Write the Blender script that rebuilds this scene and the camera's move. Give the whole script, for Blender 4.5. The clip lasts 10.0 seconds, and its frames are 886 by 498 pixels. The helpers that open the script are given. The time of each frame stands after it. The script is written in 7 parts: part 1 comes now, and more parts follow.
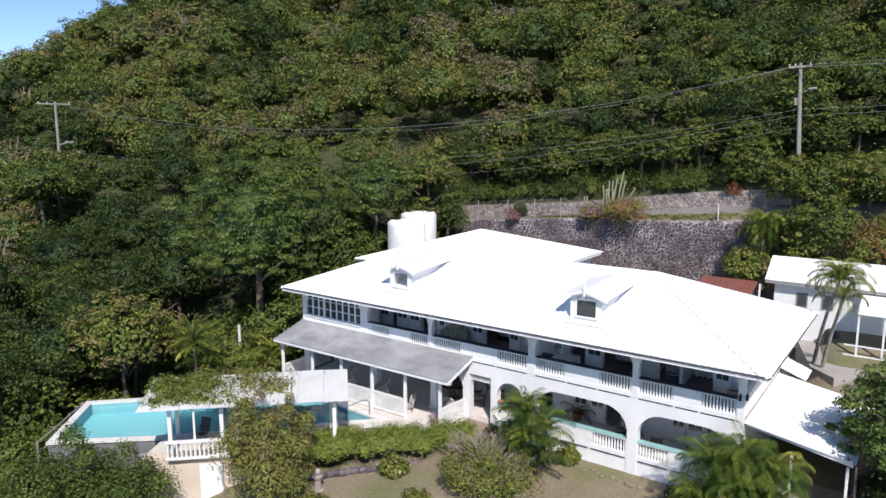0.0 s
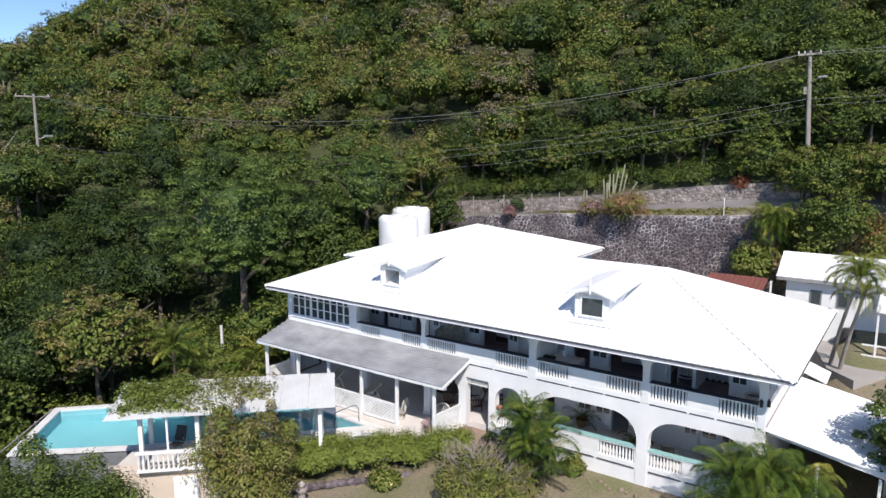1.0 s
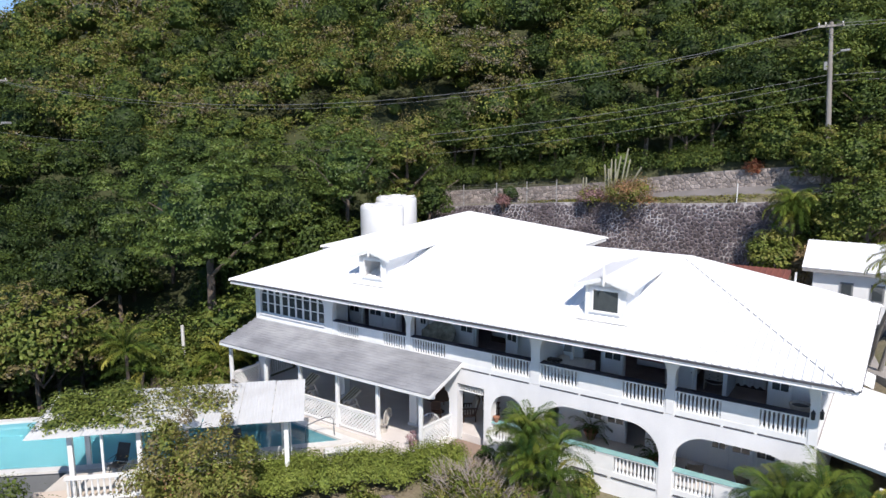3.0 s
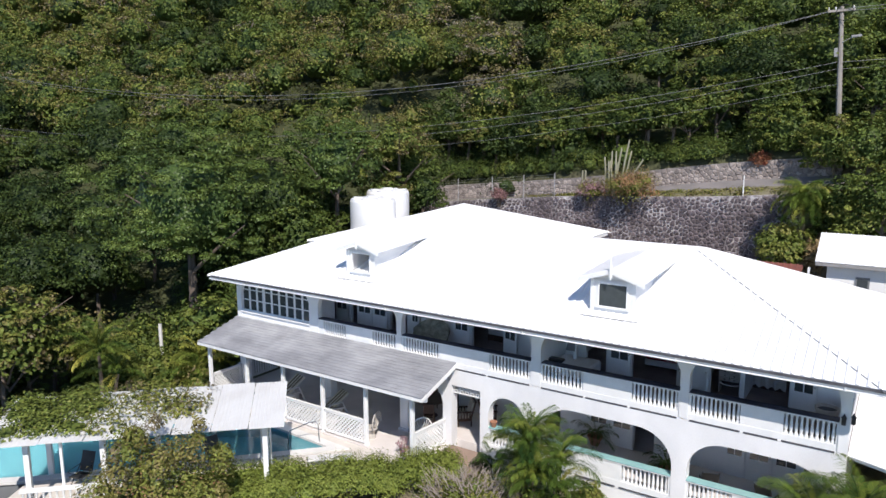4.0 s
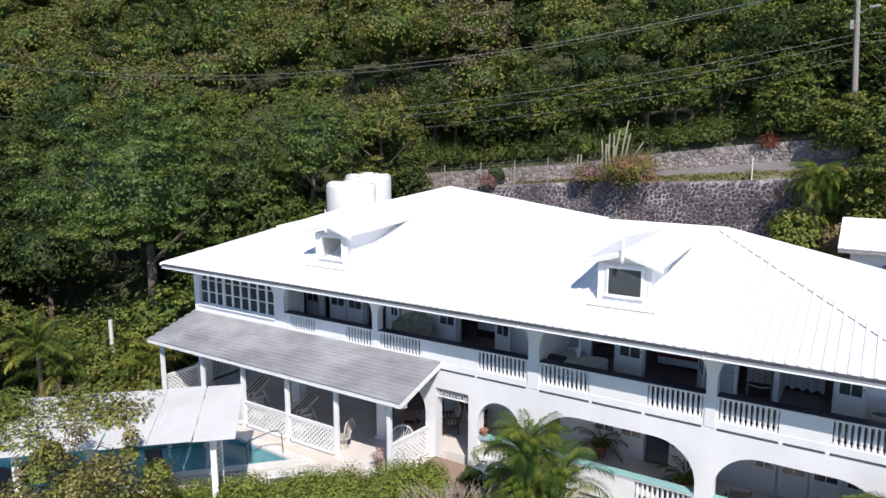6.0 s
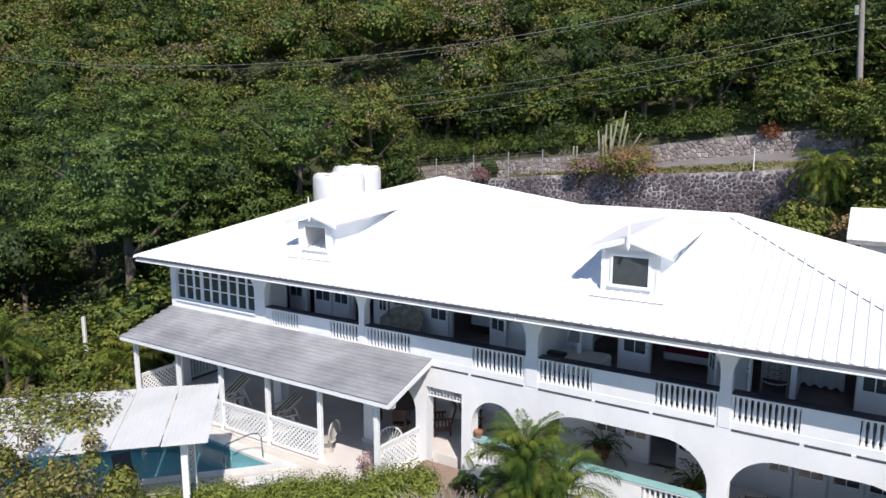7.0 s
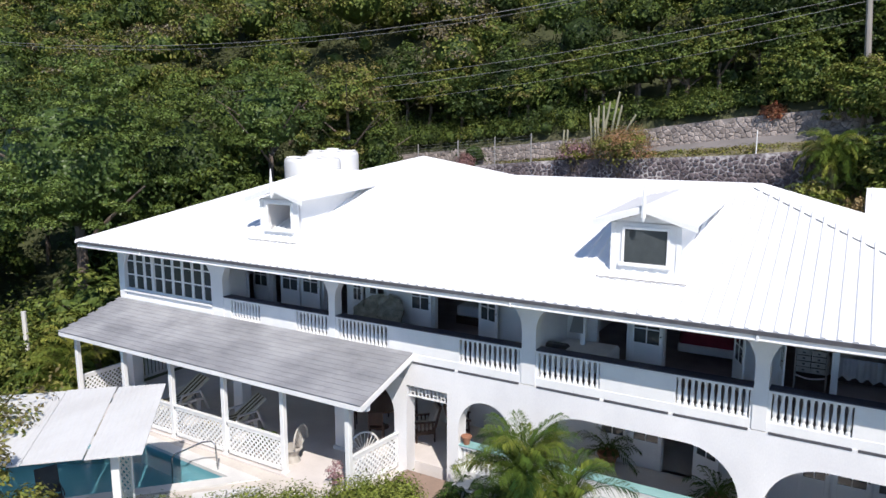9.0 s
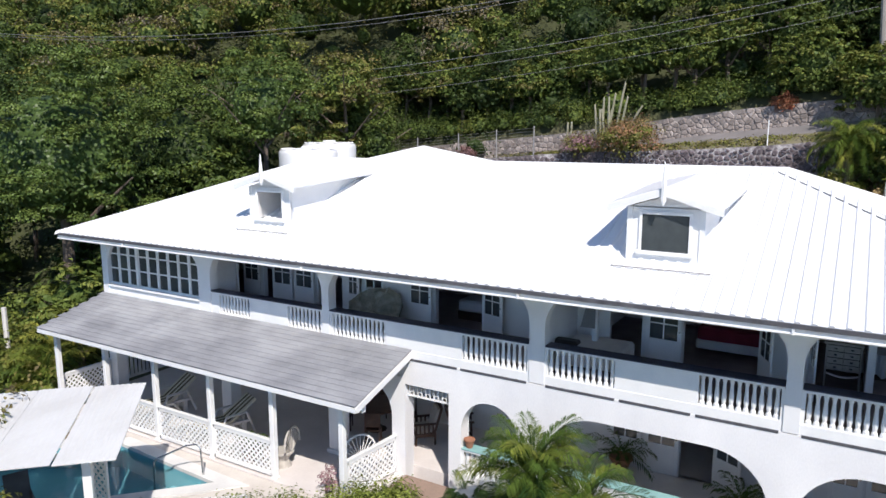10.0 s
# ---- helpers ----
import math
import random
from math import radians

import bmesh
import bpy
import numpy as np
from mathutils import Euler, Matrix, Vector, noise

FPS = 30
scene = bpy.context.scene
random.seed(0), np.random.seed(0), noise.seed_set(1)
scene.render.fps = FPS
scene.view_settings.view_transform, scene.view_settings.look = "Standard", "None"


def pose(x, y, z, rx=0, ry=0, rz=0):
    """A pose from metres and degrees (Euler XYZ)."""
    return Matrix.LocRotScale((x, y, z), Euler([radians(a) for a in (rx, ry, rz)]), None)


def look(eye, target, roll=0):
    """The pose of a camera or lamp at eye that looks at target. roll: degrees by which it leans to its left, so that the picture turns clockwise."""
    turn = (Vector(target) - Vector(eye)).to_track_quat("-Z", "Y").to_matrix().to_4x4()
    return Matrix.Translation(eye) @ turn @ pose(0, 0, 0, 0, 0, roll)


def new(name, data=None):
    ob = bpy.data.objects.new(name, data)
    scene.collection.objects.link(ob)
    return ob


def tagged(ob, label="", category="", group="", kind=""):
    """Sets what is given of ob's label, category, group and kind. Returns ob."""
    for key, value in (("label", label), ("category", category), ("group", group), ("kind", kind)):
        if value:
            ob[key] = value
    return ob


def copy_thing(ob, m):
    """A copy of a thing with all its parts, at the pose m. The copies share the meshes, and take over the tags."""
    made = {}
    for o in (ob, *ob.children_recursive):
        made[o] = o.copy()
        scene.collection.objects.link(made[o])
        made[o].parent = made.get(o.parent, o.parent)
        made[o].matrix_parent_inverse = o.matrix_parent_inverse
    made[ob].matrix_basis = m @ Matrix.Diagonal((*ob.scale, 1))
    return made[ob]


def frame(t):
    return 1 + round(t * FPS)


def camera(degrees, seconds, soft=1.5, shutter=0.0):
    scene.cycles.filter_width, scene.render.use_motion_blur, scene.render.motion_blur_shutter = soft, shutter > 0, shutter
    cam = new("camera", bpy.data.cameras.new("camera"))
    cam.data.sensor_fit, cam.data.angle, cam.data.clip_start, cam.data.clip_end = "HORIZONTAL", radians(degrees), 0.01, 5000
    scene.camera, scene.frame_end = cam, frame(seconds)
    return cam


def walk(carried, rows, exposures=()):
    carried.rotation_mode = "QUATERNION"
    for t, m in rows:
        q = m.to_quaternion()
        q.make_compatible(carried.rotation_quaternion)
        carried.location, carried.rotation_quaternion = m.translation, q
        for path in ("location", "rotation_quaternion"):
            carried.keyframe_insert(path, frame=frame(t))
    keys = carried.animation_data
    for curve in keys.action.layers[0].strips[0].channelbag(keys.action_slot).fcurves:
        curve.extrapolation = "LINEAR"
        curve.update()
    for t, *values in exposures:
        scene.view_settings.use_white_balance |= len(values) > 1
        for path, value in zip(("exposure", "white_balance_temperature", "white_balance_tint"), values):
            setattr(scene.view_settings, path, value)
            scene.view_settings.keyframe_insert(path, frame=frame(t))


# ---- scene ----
cam = camera(65.4, 10.0)
PATH = [
    (0, (15.14, -27.848, 14.304), (13.985, -26.248, 13.978), -0.1),
    (0.5, (14.418, -26.937, 13.992), (13.272, -25.331, 13.666), -0.1),
    (1, (13.779, -26.034, 13.692), (12.64, -24.423, 13.365), -0.1),
    (1.5, (13.187, -25.159, 13.355), (12.054, -23.543, 13.029), -0.1),
    (2, (12.557, -24.271, 13.06), (11.431, -22.651, 12.732), -0.1),
    (2.5, (11.95, -23.411, 12.787), (10.831, -21.786, 12.457), -0.1),
    (4, (10.335, -20.937, 11.787), (9.236, -19.298, 11.46), -0.1),
    (4.5, (9.852, -20.173, 11.486), (8.76, -18.53, 11.158), -0.0),
    (5, (9.389, -19.452, 11.188), (8.306, -17.803, 10.86), 0.0),
    (5.5, (8.987, -18.721, 10.927), (7.91, -17.067, 10.597), -0.0),
    (7, (7.866, -16.827, 10.065), (6.816, -15.157, 9.735), -0.0),
    (7.5, (7.505, -16.25, 9.759), (6.465, -14.573, 9.43), 0.0),
    (8, (7.14, -15.655, 9.498), (6.111, -13.972, 9.17), 0.0),
    (8.5, (6.824, -15.08, 9.245), (5.804, -13.39, 8.918), -0.0),
    (9, (6.495, -14.573, 9.003), (5.486, -12.878, 8.675), -0.0),
    (9.5, (6.181, -14.063, 8.755), (5.171, -12.369, 8.428), -0.1),
    (10, (5.861, -13.589, 8.533), (4.853, -11.893, 8.206), 0.0),
]
walk(cam, [(t, look(eye, target, roll)) for t, eye, target, roll in PATH])

# ---- world, sun ----
SUN_TO = Vector((0.66, -0.68, 1.0)).normalized()
world = bpy.data.worlds.new("sky")
scene.world = world
world.use_nodes = True
wn = world.node_tree.nodes
sky = wn.new("ShaderNodeTexSky")
sky.sky_type = "NISHITA"
sky.sun_disc = False
sky.sun_elevation = math.asin(SUN_TO.z)
sky.sun_rotation = math.atan2(SUN_TO.x, SUN_TO.y)
sky.air_density, sky.dust_density, sky.ozone_density, sky.altitude = 0.8, 0.0, 3.0, 3000
wn["Background"].inputs["Strength"].default_value = 0.15
world.node_tree.links.new(sky.outputs[0], wn["Background"].inputs["Color"])
sun = new("sun", bpy.data.lights.new("sun", "SUN"))
sun.data.energy, sun.data.angle, sun.data.color = 4.4, radians(0.6), (1.0, 0.93, 0.875)
sun.matrix_world = look((0, 0, 60), tuple(Vector((0, 0, 60)) - SUN_TO))
scene.view_settings.exposure = 0.34


# ---- materials ----
def mat(name, base, other=None, scale=3.0, rough=0.6, metal=0.0, bump=0.0, bump_scale=None, fine=0.25, spec=0.5,
        vary=0.0, island=False, stretch=(1, 1, 1)):
    """Two colours mixed by large stains and fine grain; bump from the grain; vary: lightness from piece to piece."""
    m = bpy.data.materials.new(name)
    m.use_nodes = True
    nt = m.node_tree
    n, l = nt.nodes, nt.links
    b = n["Principled BSDF"]
    other = other or tuple(c * 0.8 for c in base)
    tc = n.new("ShaderNodeTexCoord")
    mp = n.new("ShaderNodeMapping")
    mp.inputs["Scale"].default_value = stretch
    l.new(tc.outputs["Object"], mp.inputs["Vector"])
    big, small = n.new("ShaderNodeTexNoise"), n.new("ShaderNodeTexNoise")
    big.inputs["Scale"].default_value, big.inputs["Detail"].default_value = scale, 5
    small.inputs["Scale"].default_value, small.inputs["Detail"].default_value = (bump_scale or scale * 12), 4
    for t in (big, small):
        l.new(mp.outputs[0], t.inputs["Vector"])
    mixf = n.new("ShaderNodeMix")
    mixf.data_type = "FLOAT"
    mixf.inputs[0].default_value = fine
    l.new(big.outputs["Fac"], mixf.inputs[2])
    l.new(small.outputs["Fac"], mixf.inputs[3])
    ramp = n.new("ShaderNodeMapRange")
    ramp.inputs[1].default_value, ramp.inputs[2].default_value = 0.35, 0.65
    l.new(mixf.outputs[0], ramp.inputs[0])
    mc = n.new("ShaderNodeMix")
    mc.data_type = "RGBA"
    mc.inputs[6].default_value, mc.inputs[7].default_value = (*base, 1), (*other, 1)
    l.new(ramp.outputs[0], mc.inputs[0])
    col = mc.outputs[2]
    if vary:
        src = n.new("ShaderNodeNewGeometry").outputs["Random Per Island"] if island else n.new("ShaderNodeObjectInfo").outputs["Random"]
        mr = n.new("ShaderNodeMapRange")
        mr.inputs[3].default_value, mr.inputs[4].default_value = 1 - vary, 1 + vary
        l.new(src, mr.inputs[0])
        hs = n.new("ShaderNodeHueSaturation")
        l.new(mr.outputs[0], hs.inputs["Value"])
        l.new(col, hs.inputs["Color"])
        col = hs.outputs[0]
    l.new(col, b.inputs["Base Color"])
    b.inputs["Roughness"].default_value = rough
    b.inputs["Metallic"].default_value = metal
    b.inputs["Specular IOR Level"].default_value = spec
    if bump:
        bp = n.new("ShaderNodeBump")
        bp.inputs["Strength"].default_value, bp.inputs["Distance"].default_value = bump, 0.02
        l.new(small.outputs["Fac"], bp.inputs["Height"])
        l.new(bp.outputs[0], b.inputs["Normal"])
    return m


def leaf_mat(name, stops, trans=0.17, rough=0.5, gloss=0.18, jitter=0.18, cell=0.15, turn=0.9):
    """Foliage: a ramp read by each crown's own tint, leaf-sized cells each a little lighter or darker and turned their
    own way, part of the light let through."""
    m = bpy.data.materials.new(name)
    m.use_nodes = True
    nt = m.node_tree
    n, l = nt.nodes, nt.links
    b = n["Principled BSDF"]
    at = n.new("ShaderNodeAttribute")
    at.attribute_name = "tint"
    ramp = n.new("ShaderNodeValToRGB")
    cr = ramp.color_ramp
    while len(cr.elements) < len(stops):
        cr.elements.new(0.5)
    for e, (p, c) in zip(cr.elements, stops):
        e.position, e.color = p, (*c, 1)
    l.new(at.outputs["Fac"], ramp.inputs[0])
    geo = n.new("ShaderNodeNewGeometry")
    mr = n.new("ShaderNodeMapRange")
    mr.inputs[3].default_value, mr.inputs[4].default_value = 1 - jitter, 1 + jitter
    l.new(geo.outputs["Random Per Island"], mr.inputs[0])
    hs = n.new("ShaderNodeHueSaturation")
    tc = n.new("ShaderNodeTexCoord")
    vor = n.new("ShaderNodeTexVoronoi")
    vor.inputs["Scale"].default_value = 1.0 / cell
    l.new(tc.outputs["Object"], vor.inputs["Vector"])
    sep = n.new("ShaderNodeSeparateColor")
    l.new(vor.outputs["Color"], sep.inputs[0])
    cv = n.new("ShaderNodeMapRange")
    cv.inputs[3].default_value, cv.inputs[4].default_value = 0.70, 1.30
    l.new(sep.outputs[0], cv.inputs[0])
    mul = n.new("ShaderNodeMath")
    mul.operation = "MULTIPLY"
    l.new(mr.outputs[0], mul.inputs[0])
    l.new(cv.outputs[0], mul.inputs[1])
    l.new(mul.outputs[0], hs.inputs["Value"])
    l.new(ramp.outputs[0], hs.inputs["Color"])
    l.new(hs.outputs[0], b.inputs["Base Color"])
    b.inputs["Roughness"].default_value = rough
    b.inputs["Specular IOR Level"].default_value = gloss
    lean = n.new("ShaderNodeVectorMath")
    lean.operation = "SUBTRACT"
    lean.inputs[1].default_value = (0.5, 0.5, 0.5)
    l.new(vor.outputs["Color"], lean.inputs[0])
    amount = n.new("ShaderNodeVectorMath")
    amount.operation = "SCALE"
    amount.inputs["Scale"].default_value = turn
    l.new(lean.outputs[0], amount.inputs[0])
    add = n.new("ShaderNodeVectorMath")
    add.operation = "ADD"
    l.new(amount.outputs[0], add.inputs[0])
    l.new(geo.outputs["Normal"], add.inputs[1])
    unit = n.new("ShaderNodeVectorMath")
    unit.operation = "NORMALIZE"
    l.new(add.outputs[0], unit.inputs[0])
    l.new(unit.outputs[0], b.inputs["Normal"])
    tr = n.new("ShaderNodeBsdfTranslucent")
    l.new(hs.outputs[0], tr.inputs["Color"])
    mx = n.new("ShaderNodeMixShader")
    mx.inputs[0].default_value = trans
    l.new(b.outputs[0], mx.inputs[1])
    l.new(tr.outputs[0], mx.inputs[2])
    l.new(mx.outputs[0], n["Material Output"].inputs[0])
    return m


M_WALL = mat("white_wall_paint", (0.80, 0.80, 0.79), (0.70, 0.71, 0.72), scale=0.9, rough=0.75, bump=0.12, bump_scale=40)
M_WALL_AGED = mat("weathered_white_render", (0.85, 0.845, 0.84), (0.70, 0.70, 0.71), scale=0.7, rough=0.8, bump=0.15, bump_scale=35, stretch=(1, 1, 0.45))
M_TRIM = mat("white_gloss_trim", (0.82, 0.82, 0.81), (0.74, 0.75, 0.75), scale=2.0, rough=0.45, bump=0.04)
M_ROOF = mat("white_painted_roof_sheet", (0.84, 0.84, 0.84), (0.76, 0.77, 0.78), scale=0.6, rough=0.5, bump=0.05, stretch=(1, 0.5, 1))
# near-black for painted shadow lines, and for small parts that are dark
M_SHADOW_DARK = mat("shadow_lines_and_dark_parts", (0.10, 0.10, 0.11), (0.05, 0.05, 0.06), scale=4, rough=0.8)
M_SHINGLE = mat("weathered_grey_shingle", (0.19, 0.195, 0.21), (0.36, 0.365, 0.38), scale=1.1, rough=0.9, bump=0.4, bump_scale=60, vary=0.04, island=True, stretch=(0.6, 1, 1))
M_NAVY = mat("dark_navy_coping", (0.022, 0.026, 0.052), (0.035, 0.04, 0.07), scale=3, rough=0.5)
M_TEAL = mat("turquoise_coping_paint", (0.30, 0.50, 0.49), (0.23, 0.43, 0.43), scale=2.5, rough=0.55)
M_FLOOR = mat("pale_floor_tile", (0.76, 0.71, 0.68), (0.66, 0.61, 0.58), scale=1.2, rough=0.4, bump=0.05)
M_DARKFLOOR = mat("dark_wood_floor", (0.34, 0.28, 0.275), (0.25, 0.20, 0.195), scale=2, rough=0.4)
M_ROOM = mat("shaded_room_wall", (0.78, 0.77, 0.76), (0.70, 0.69, 0.69), scale=1.0, rough=0.8)
M_GLASS_DARK = mat("window_glass_pane", (0.04, 0.05, 0.055), (0.07, 0.08, 0.085), scale=0.5, rough=0.06, spec=0.8)
M_WOOD = mat("dark_stained_wood", (0.075, 0.035, 0.022), (0.045, 0.022, 0.015), scale=5, rough=0.45, bump=0.1)
M_RATTAN = mat("pale_rattan", (0.42, 0.36, 0.27), (0.30, 0.25, 0.18), scale=9, rough=0.7, bump=0.3)
M_CUSHION = mat("cream_cushion_fabric", (0.55, 0.52, 0.47), (0.45, 0.42, 0.38), scale=4, rough=0.95, bump=0.2)
M_OLIVE = mat("olive_grey_cushion", (0.36, 0.35, 0.29), (0.17, 0.165, 0.13), scale=5, rough=0.95, bump=0.4)
M_RED = mat("red_bedspread_fabric", (0.24, 0.018, 0.04), (0.17, 0.012, 0.03), scale=3, rough=0.95, bump=0.2)
M_LINEN = mat("white_bed_linen", (0.75, 0.74, 0.73), (0.65, 0.65, 0.66), scale=3, rough=0.95, bump=0.2)
M_STRIPE_A = mat("brown_stripe_fabric", (0.17, 0.14, 0.07), (0.13, 0.10, 0.05), scale=6, rough=0.9)
M_STRIPE_B = mat("cream_stripe_fabric", (0.74, 0.70, 0.56), (0.66, 0.61, 0.48), scale=6, rough=0.9)
M_PLASTIC = mat("white_moulded_plastic", (0.72, 0.71, 0.69), (0.64, 0.63, 0.61), scale=3, rough=0.45)
M_BLACK = mat("black_metal", (0.02, 0.02, 0.022), (0.035, 0.035, 0.035), scale=5, rough=0.45)
M_STEEL = mat("stainless_steel", (0.55, 0.56, 0.57), (0.45, 0.46, 0.47), scale=4, rough=0.25, metal=1.0)
M_GALV = mat("galvanised_pipe", (0.42, 0.41, 0.40), (0.30, 0.29, 0.28), scale=6, rough=0.55, metal=0.4)
M_TERRA = mat("terracotta", (0.36, 0.17, 0.10), (0.27, 0.13, 0.08), scale=5, rough=0.85, bump=0.15)
M_REDROOF = mat("faded_red_roof_paint", (0.22, 0.075, 0.055), (0.16, 0.06, 0.05), scale=1.2, rough=0.65, bump=0.1)
M_COPING = mat("white_pool_coping", (0.72, 0.71, 0.68), (0.60, 0.59, 0.57), scale=1.5, rough=0.6, bump=0.1)
M_POOLTILE = mat("turquoise_pool_plaster", (0.175, 0.41, 0.47), (0.145, 0.37, 0.43), scale=1.0, rough=0.5)
M_POOLWALL = mat("grey_pool_render", (0.20, 0.21, 0.22), (0.15, 0.16, 0.17), scale=0.8, rough=0.85, bump=0.15)
M_BEIGE = mat("beige_render", (0.66, 0.56, 0.47), (0.55, 0.46, 0.38), scale=0.9, rough=0.85, bump=0.15)
M_DECK = mat("cream_paving", (0.66, 0.62, 0.56), (0.56, 0.51, 0.46), scale=1.0, rough=0.7, bump=0.1)
M_PINKPAVE = mat("pinkish_brown_paving", (0.34, 0.24, 0.19), (0.26, 0.19, 0.15), scale=1.5, rough=0.8, bump=0.2)
M_CONC = mat("grey_concrete", (0.40, 0.37, 0.34), (0.30, 0.28, 0.26), scale=0.8, rough=0.85, bump=0.2)
M_ASPHALT = mat("worn_asphalt_road", (0.22, 0.20, 0.195), (0.16, 0.15, 0.145), scale=0.7, rough=0.9, bump=0.3)
M_STONE = mat("dark_volcanic_stone", (0.155, 0.126, 0.132), (0.085, 0.070, 0.077), scale=2.2, rough=0.9, bump=0.5, bump_scale=18, vary=0.40)
M_STONE_J = mat("dark_volcanic_stone_joined", (0.155, 0.126, 0.132), (0.085, 0.070, 0.077), scale=2.2, rough=0.9, bump=0.5, bump_scale=18, vary=0.40, island=True)
M_MORTAR = mat("pale_lime_mortar", (0.74, 0.70, 0.69), (0.13, 0.11, 0.115), scale=0.45, rough=0.95, bump=0.4, fine=0.4)
for nd in M_MORTAR.node_tree.nodes:
    if nd.type == "MAP_RANGE":
        nd.inputs[1].default_value, nd.inputs[2].default_value = 0.34, 0.54
M_VERGE = mat("dry_green_grass", (0.15, 0.145, 0.075), (0.21, 0.18, 0.125), scale=1.6, rough=0.95, bump=0.5, bump_scale=40)
M_MORTAR_OLD = mat("dirty_old_mortar", (0.30, 0.27, 0.25), (0.15, 0.13, 0.12), scale=0.9, rough=0.95, bump=0.4, fine=0.4)
M_EARTHSTONE = mat("earth_coloured_stone", (0.30, 0.23, 0.18), (0.18, 0.135, 0.10), scale=4, rough=0.95, bump=0.5, vary=0.3)
M_FIELD = mat("weathered_field_stone", (0.37, 0.32, 0.29), (0.20, 0.17, 0.155), scale=1.2, rough=0.9, bump=0.5, vary=0.3, island=True)
M_BARK = mat("grey_brown_bark", (0.17, 0.13, 0.10), (0.10, 0.08, 0.065), scale=4, rough=0.95, bump=0.5, stretch=(1, 1, 0.3))
M_TWIG = mat("pale_bare_twig", (0.34, 0.29, 0.25), (0.24, 0.20, 0.17), scale=5, rough=0.9)
M_POLE = mat("weathered_pole_wood", (0.33, 0.31, 0.28), (0.22, 0.20, 0.18), scale=3, rough=0.9, bump=0.3, stretch=(1, 1, 0.15))
M_WIRE = mat("pale_aluminium_cable", (0.24, 0.24, 0.24), (0.18, 0.18, 0.18), scale=2, rough=0.5, metal=0.3)
M_CACTUS = mat("grey_green_cactus", (0.22, 0.23, 0.15), (0.34, 0.31, 0.23), scale=2, rough=0.85, bump=0.2)
M_TANK = mat("white_tank_plastic", (0.80, 0.80, 0.80), (0.72, 0.73, 0.74), scale=0.8, rough=0.5)

GREENS = [(0.0, (0.028, 0.046, 0.014)), (0.25, (0.060, 0.092, 0.022)), (0.50, (0.108, 0.147, 0.031)), (0.68, (0.165, 0.192, 0.041)), (0.80, (0.208, 0.194, 0.054)),
          (0.88, (0.176, 0.146, 0.060)), (0.95, (0.178, 0.146, 0.082)), (1.0, (0.22, 0.195, 0.145))]
M_LEAF = leaf_mat("mixed_green_foliage", GREENS)
M_BROAD = leaf_mat("glossy_broad_leaves", [(0.0, (0.024, 0.046, 0.016)), (0.5, (0.098, 0.150, 0.034)), (0.8, (0.165, 0.210, 0.050)), (1.0, (0.22, 0.24, 0.07))], trans=0.14, rough=0.42, gloss=0.26, cell=0.13, turn=1.1)
M_PALM = leaf_mat("palm_frond_green", [(0.0, (0.030, 0.070, 0.018)), (0.5, (0.125, 0.185, 0.032)), (1.0, (0.40, 0.38, 0.08))], trans=0.25, rough=0.4, cell=0.5, turn=0.0)
M_WICKER = mat("weathered_white_wicker", (0.50, 0.47, 0.43), (0.38, 0.35, 0.31), scale=9, rough=0.8, bump=0.3)
M_BLOOM = leaf_mat("red_orange_bloom", [(0.0, (0.27, 0.06, 0.04)), (0.5, (0.33, 0.19, 0.10)), (1.0, (0.28, 0.10, 0.11))], trans=0.25)
M_PETAL = leaf_mat("white_yellow_petals", [(0.0, (0.75, 0.70, 0.55)), (1.0, (0.70, 0.55, 0.12))], trans=0.2, jitter=0.1)
M_HEDGE = leaf_mat("clipped_hedge_leaves", [(0.0, (0.08, 0.12, 0.024)), (0.5, (0.17, 0.215, 0.042)), (1.0, (0.29, 0.31, 0.075))])
M_PINK = leaf_mat("dull_pink_leaves", [(0.0, (0.14, 0.09, 0.06)), (0.5, (0.30, 0.17, 0.17)), (1.0, (0.42, 0.27, 0.30))], trans=0.2)
M_STRAW = leaf_mat("dry_straw_leaves", [(0.0, (0.24, 0.17, 0.08)), (1.0, (0.34, 0.26, 0.13))], trans=0.2)


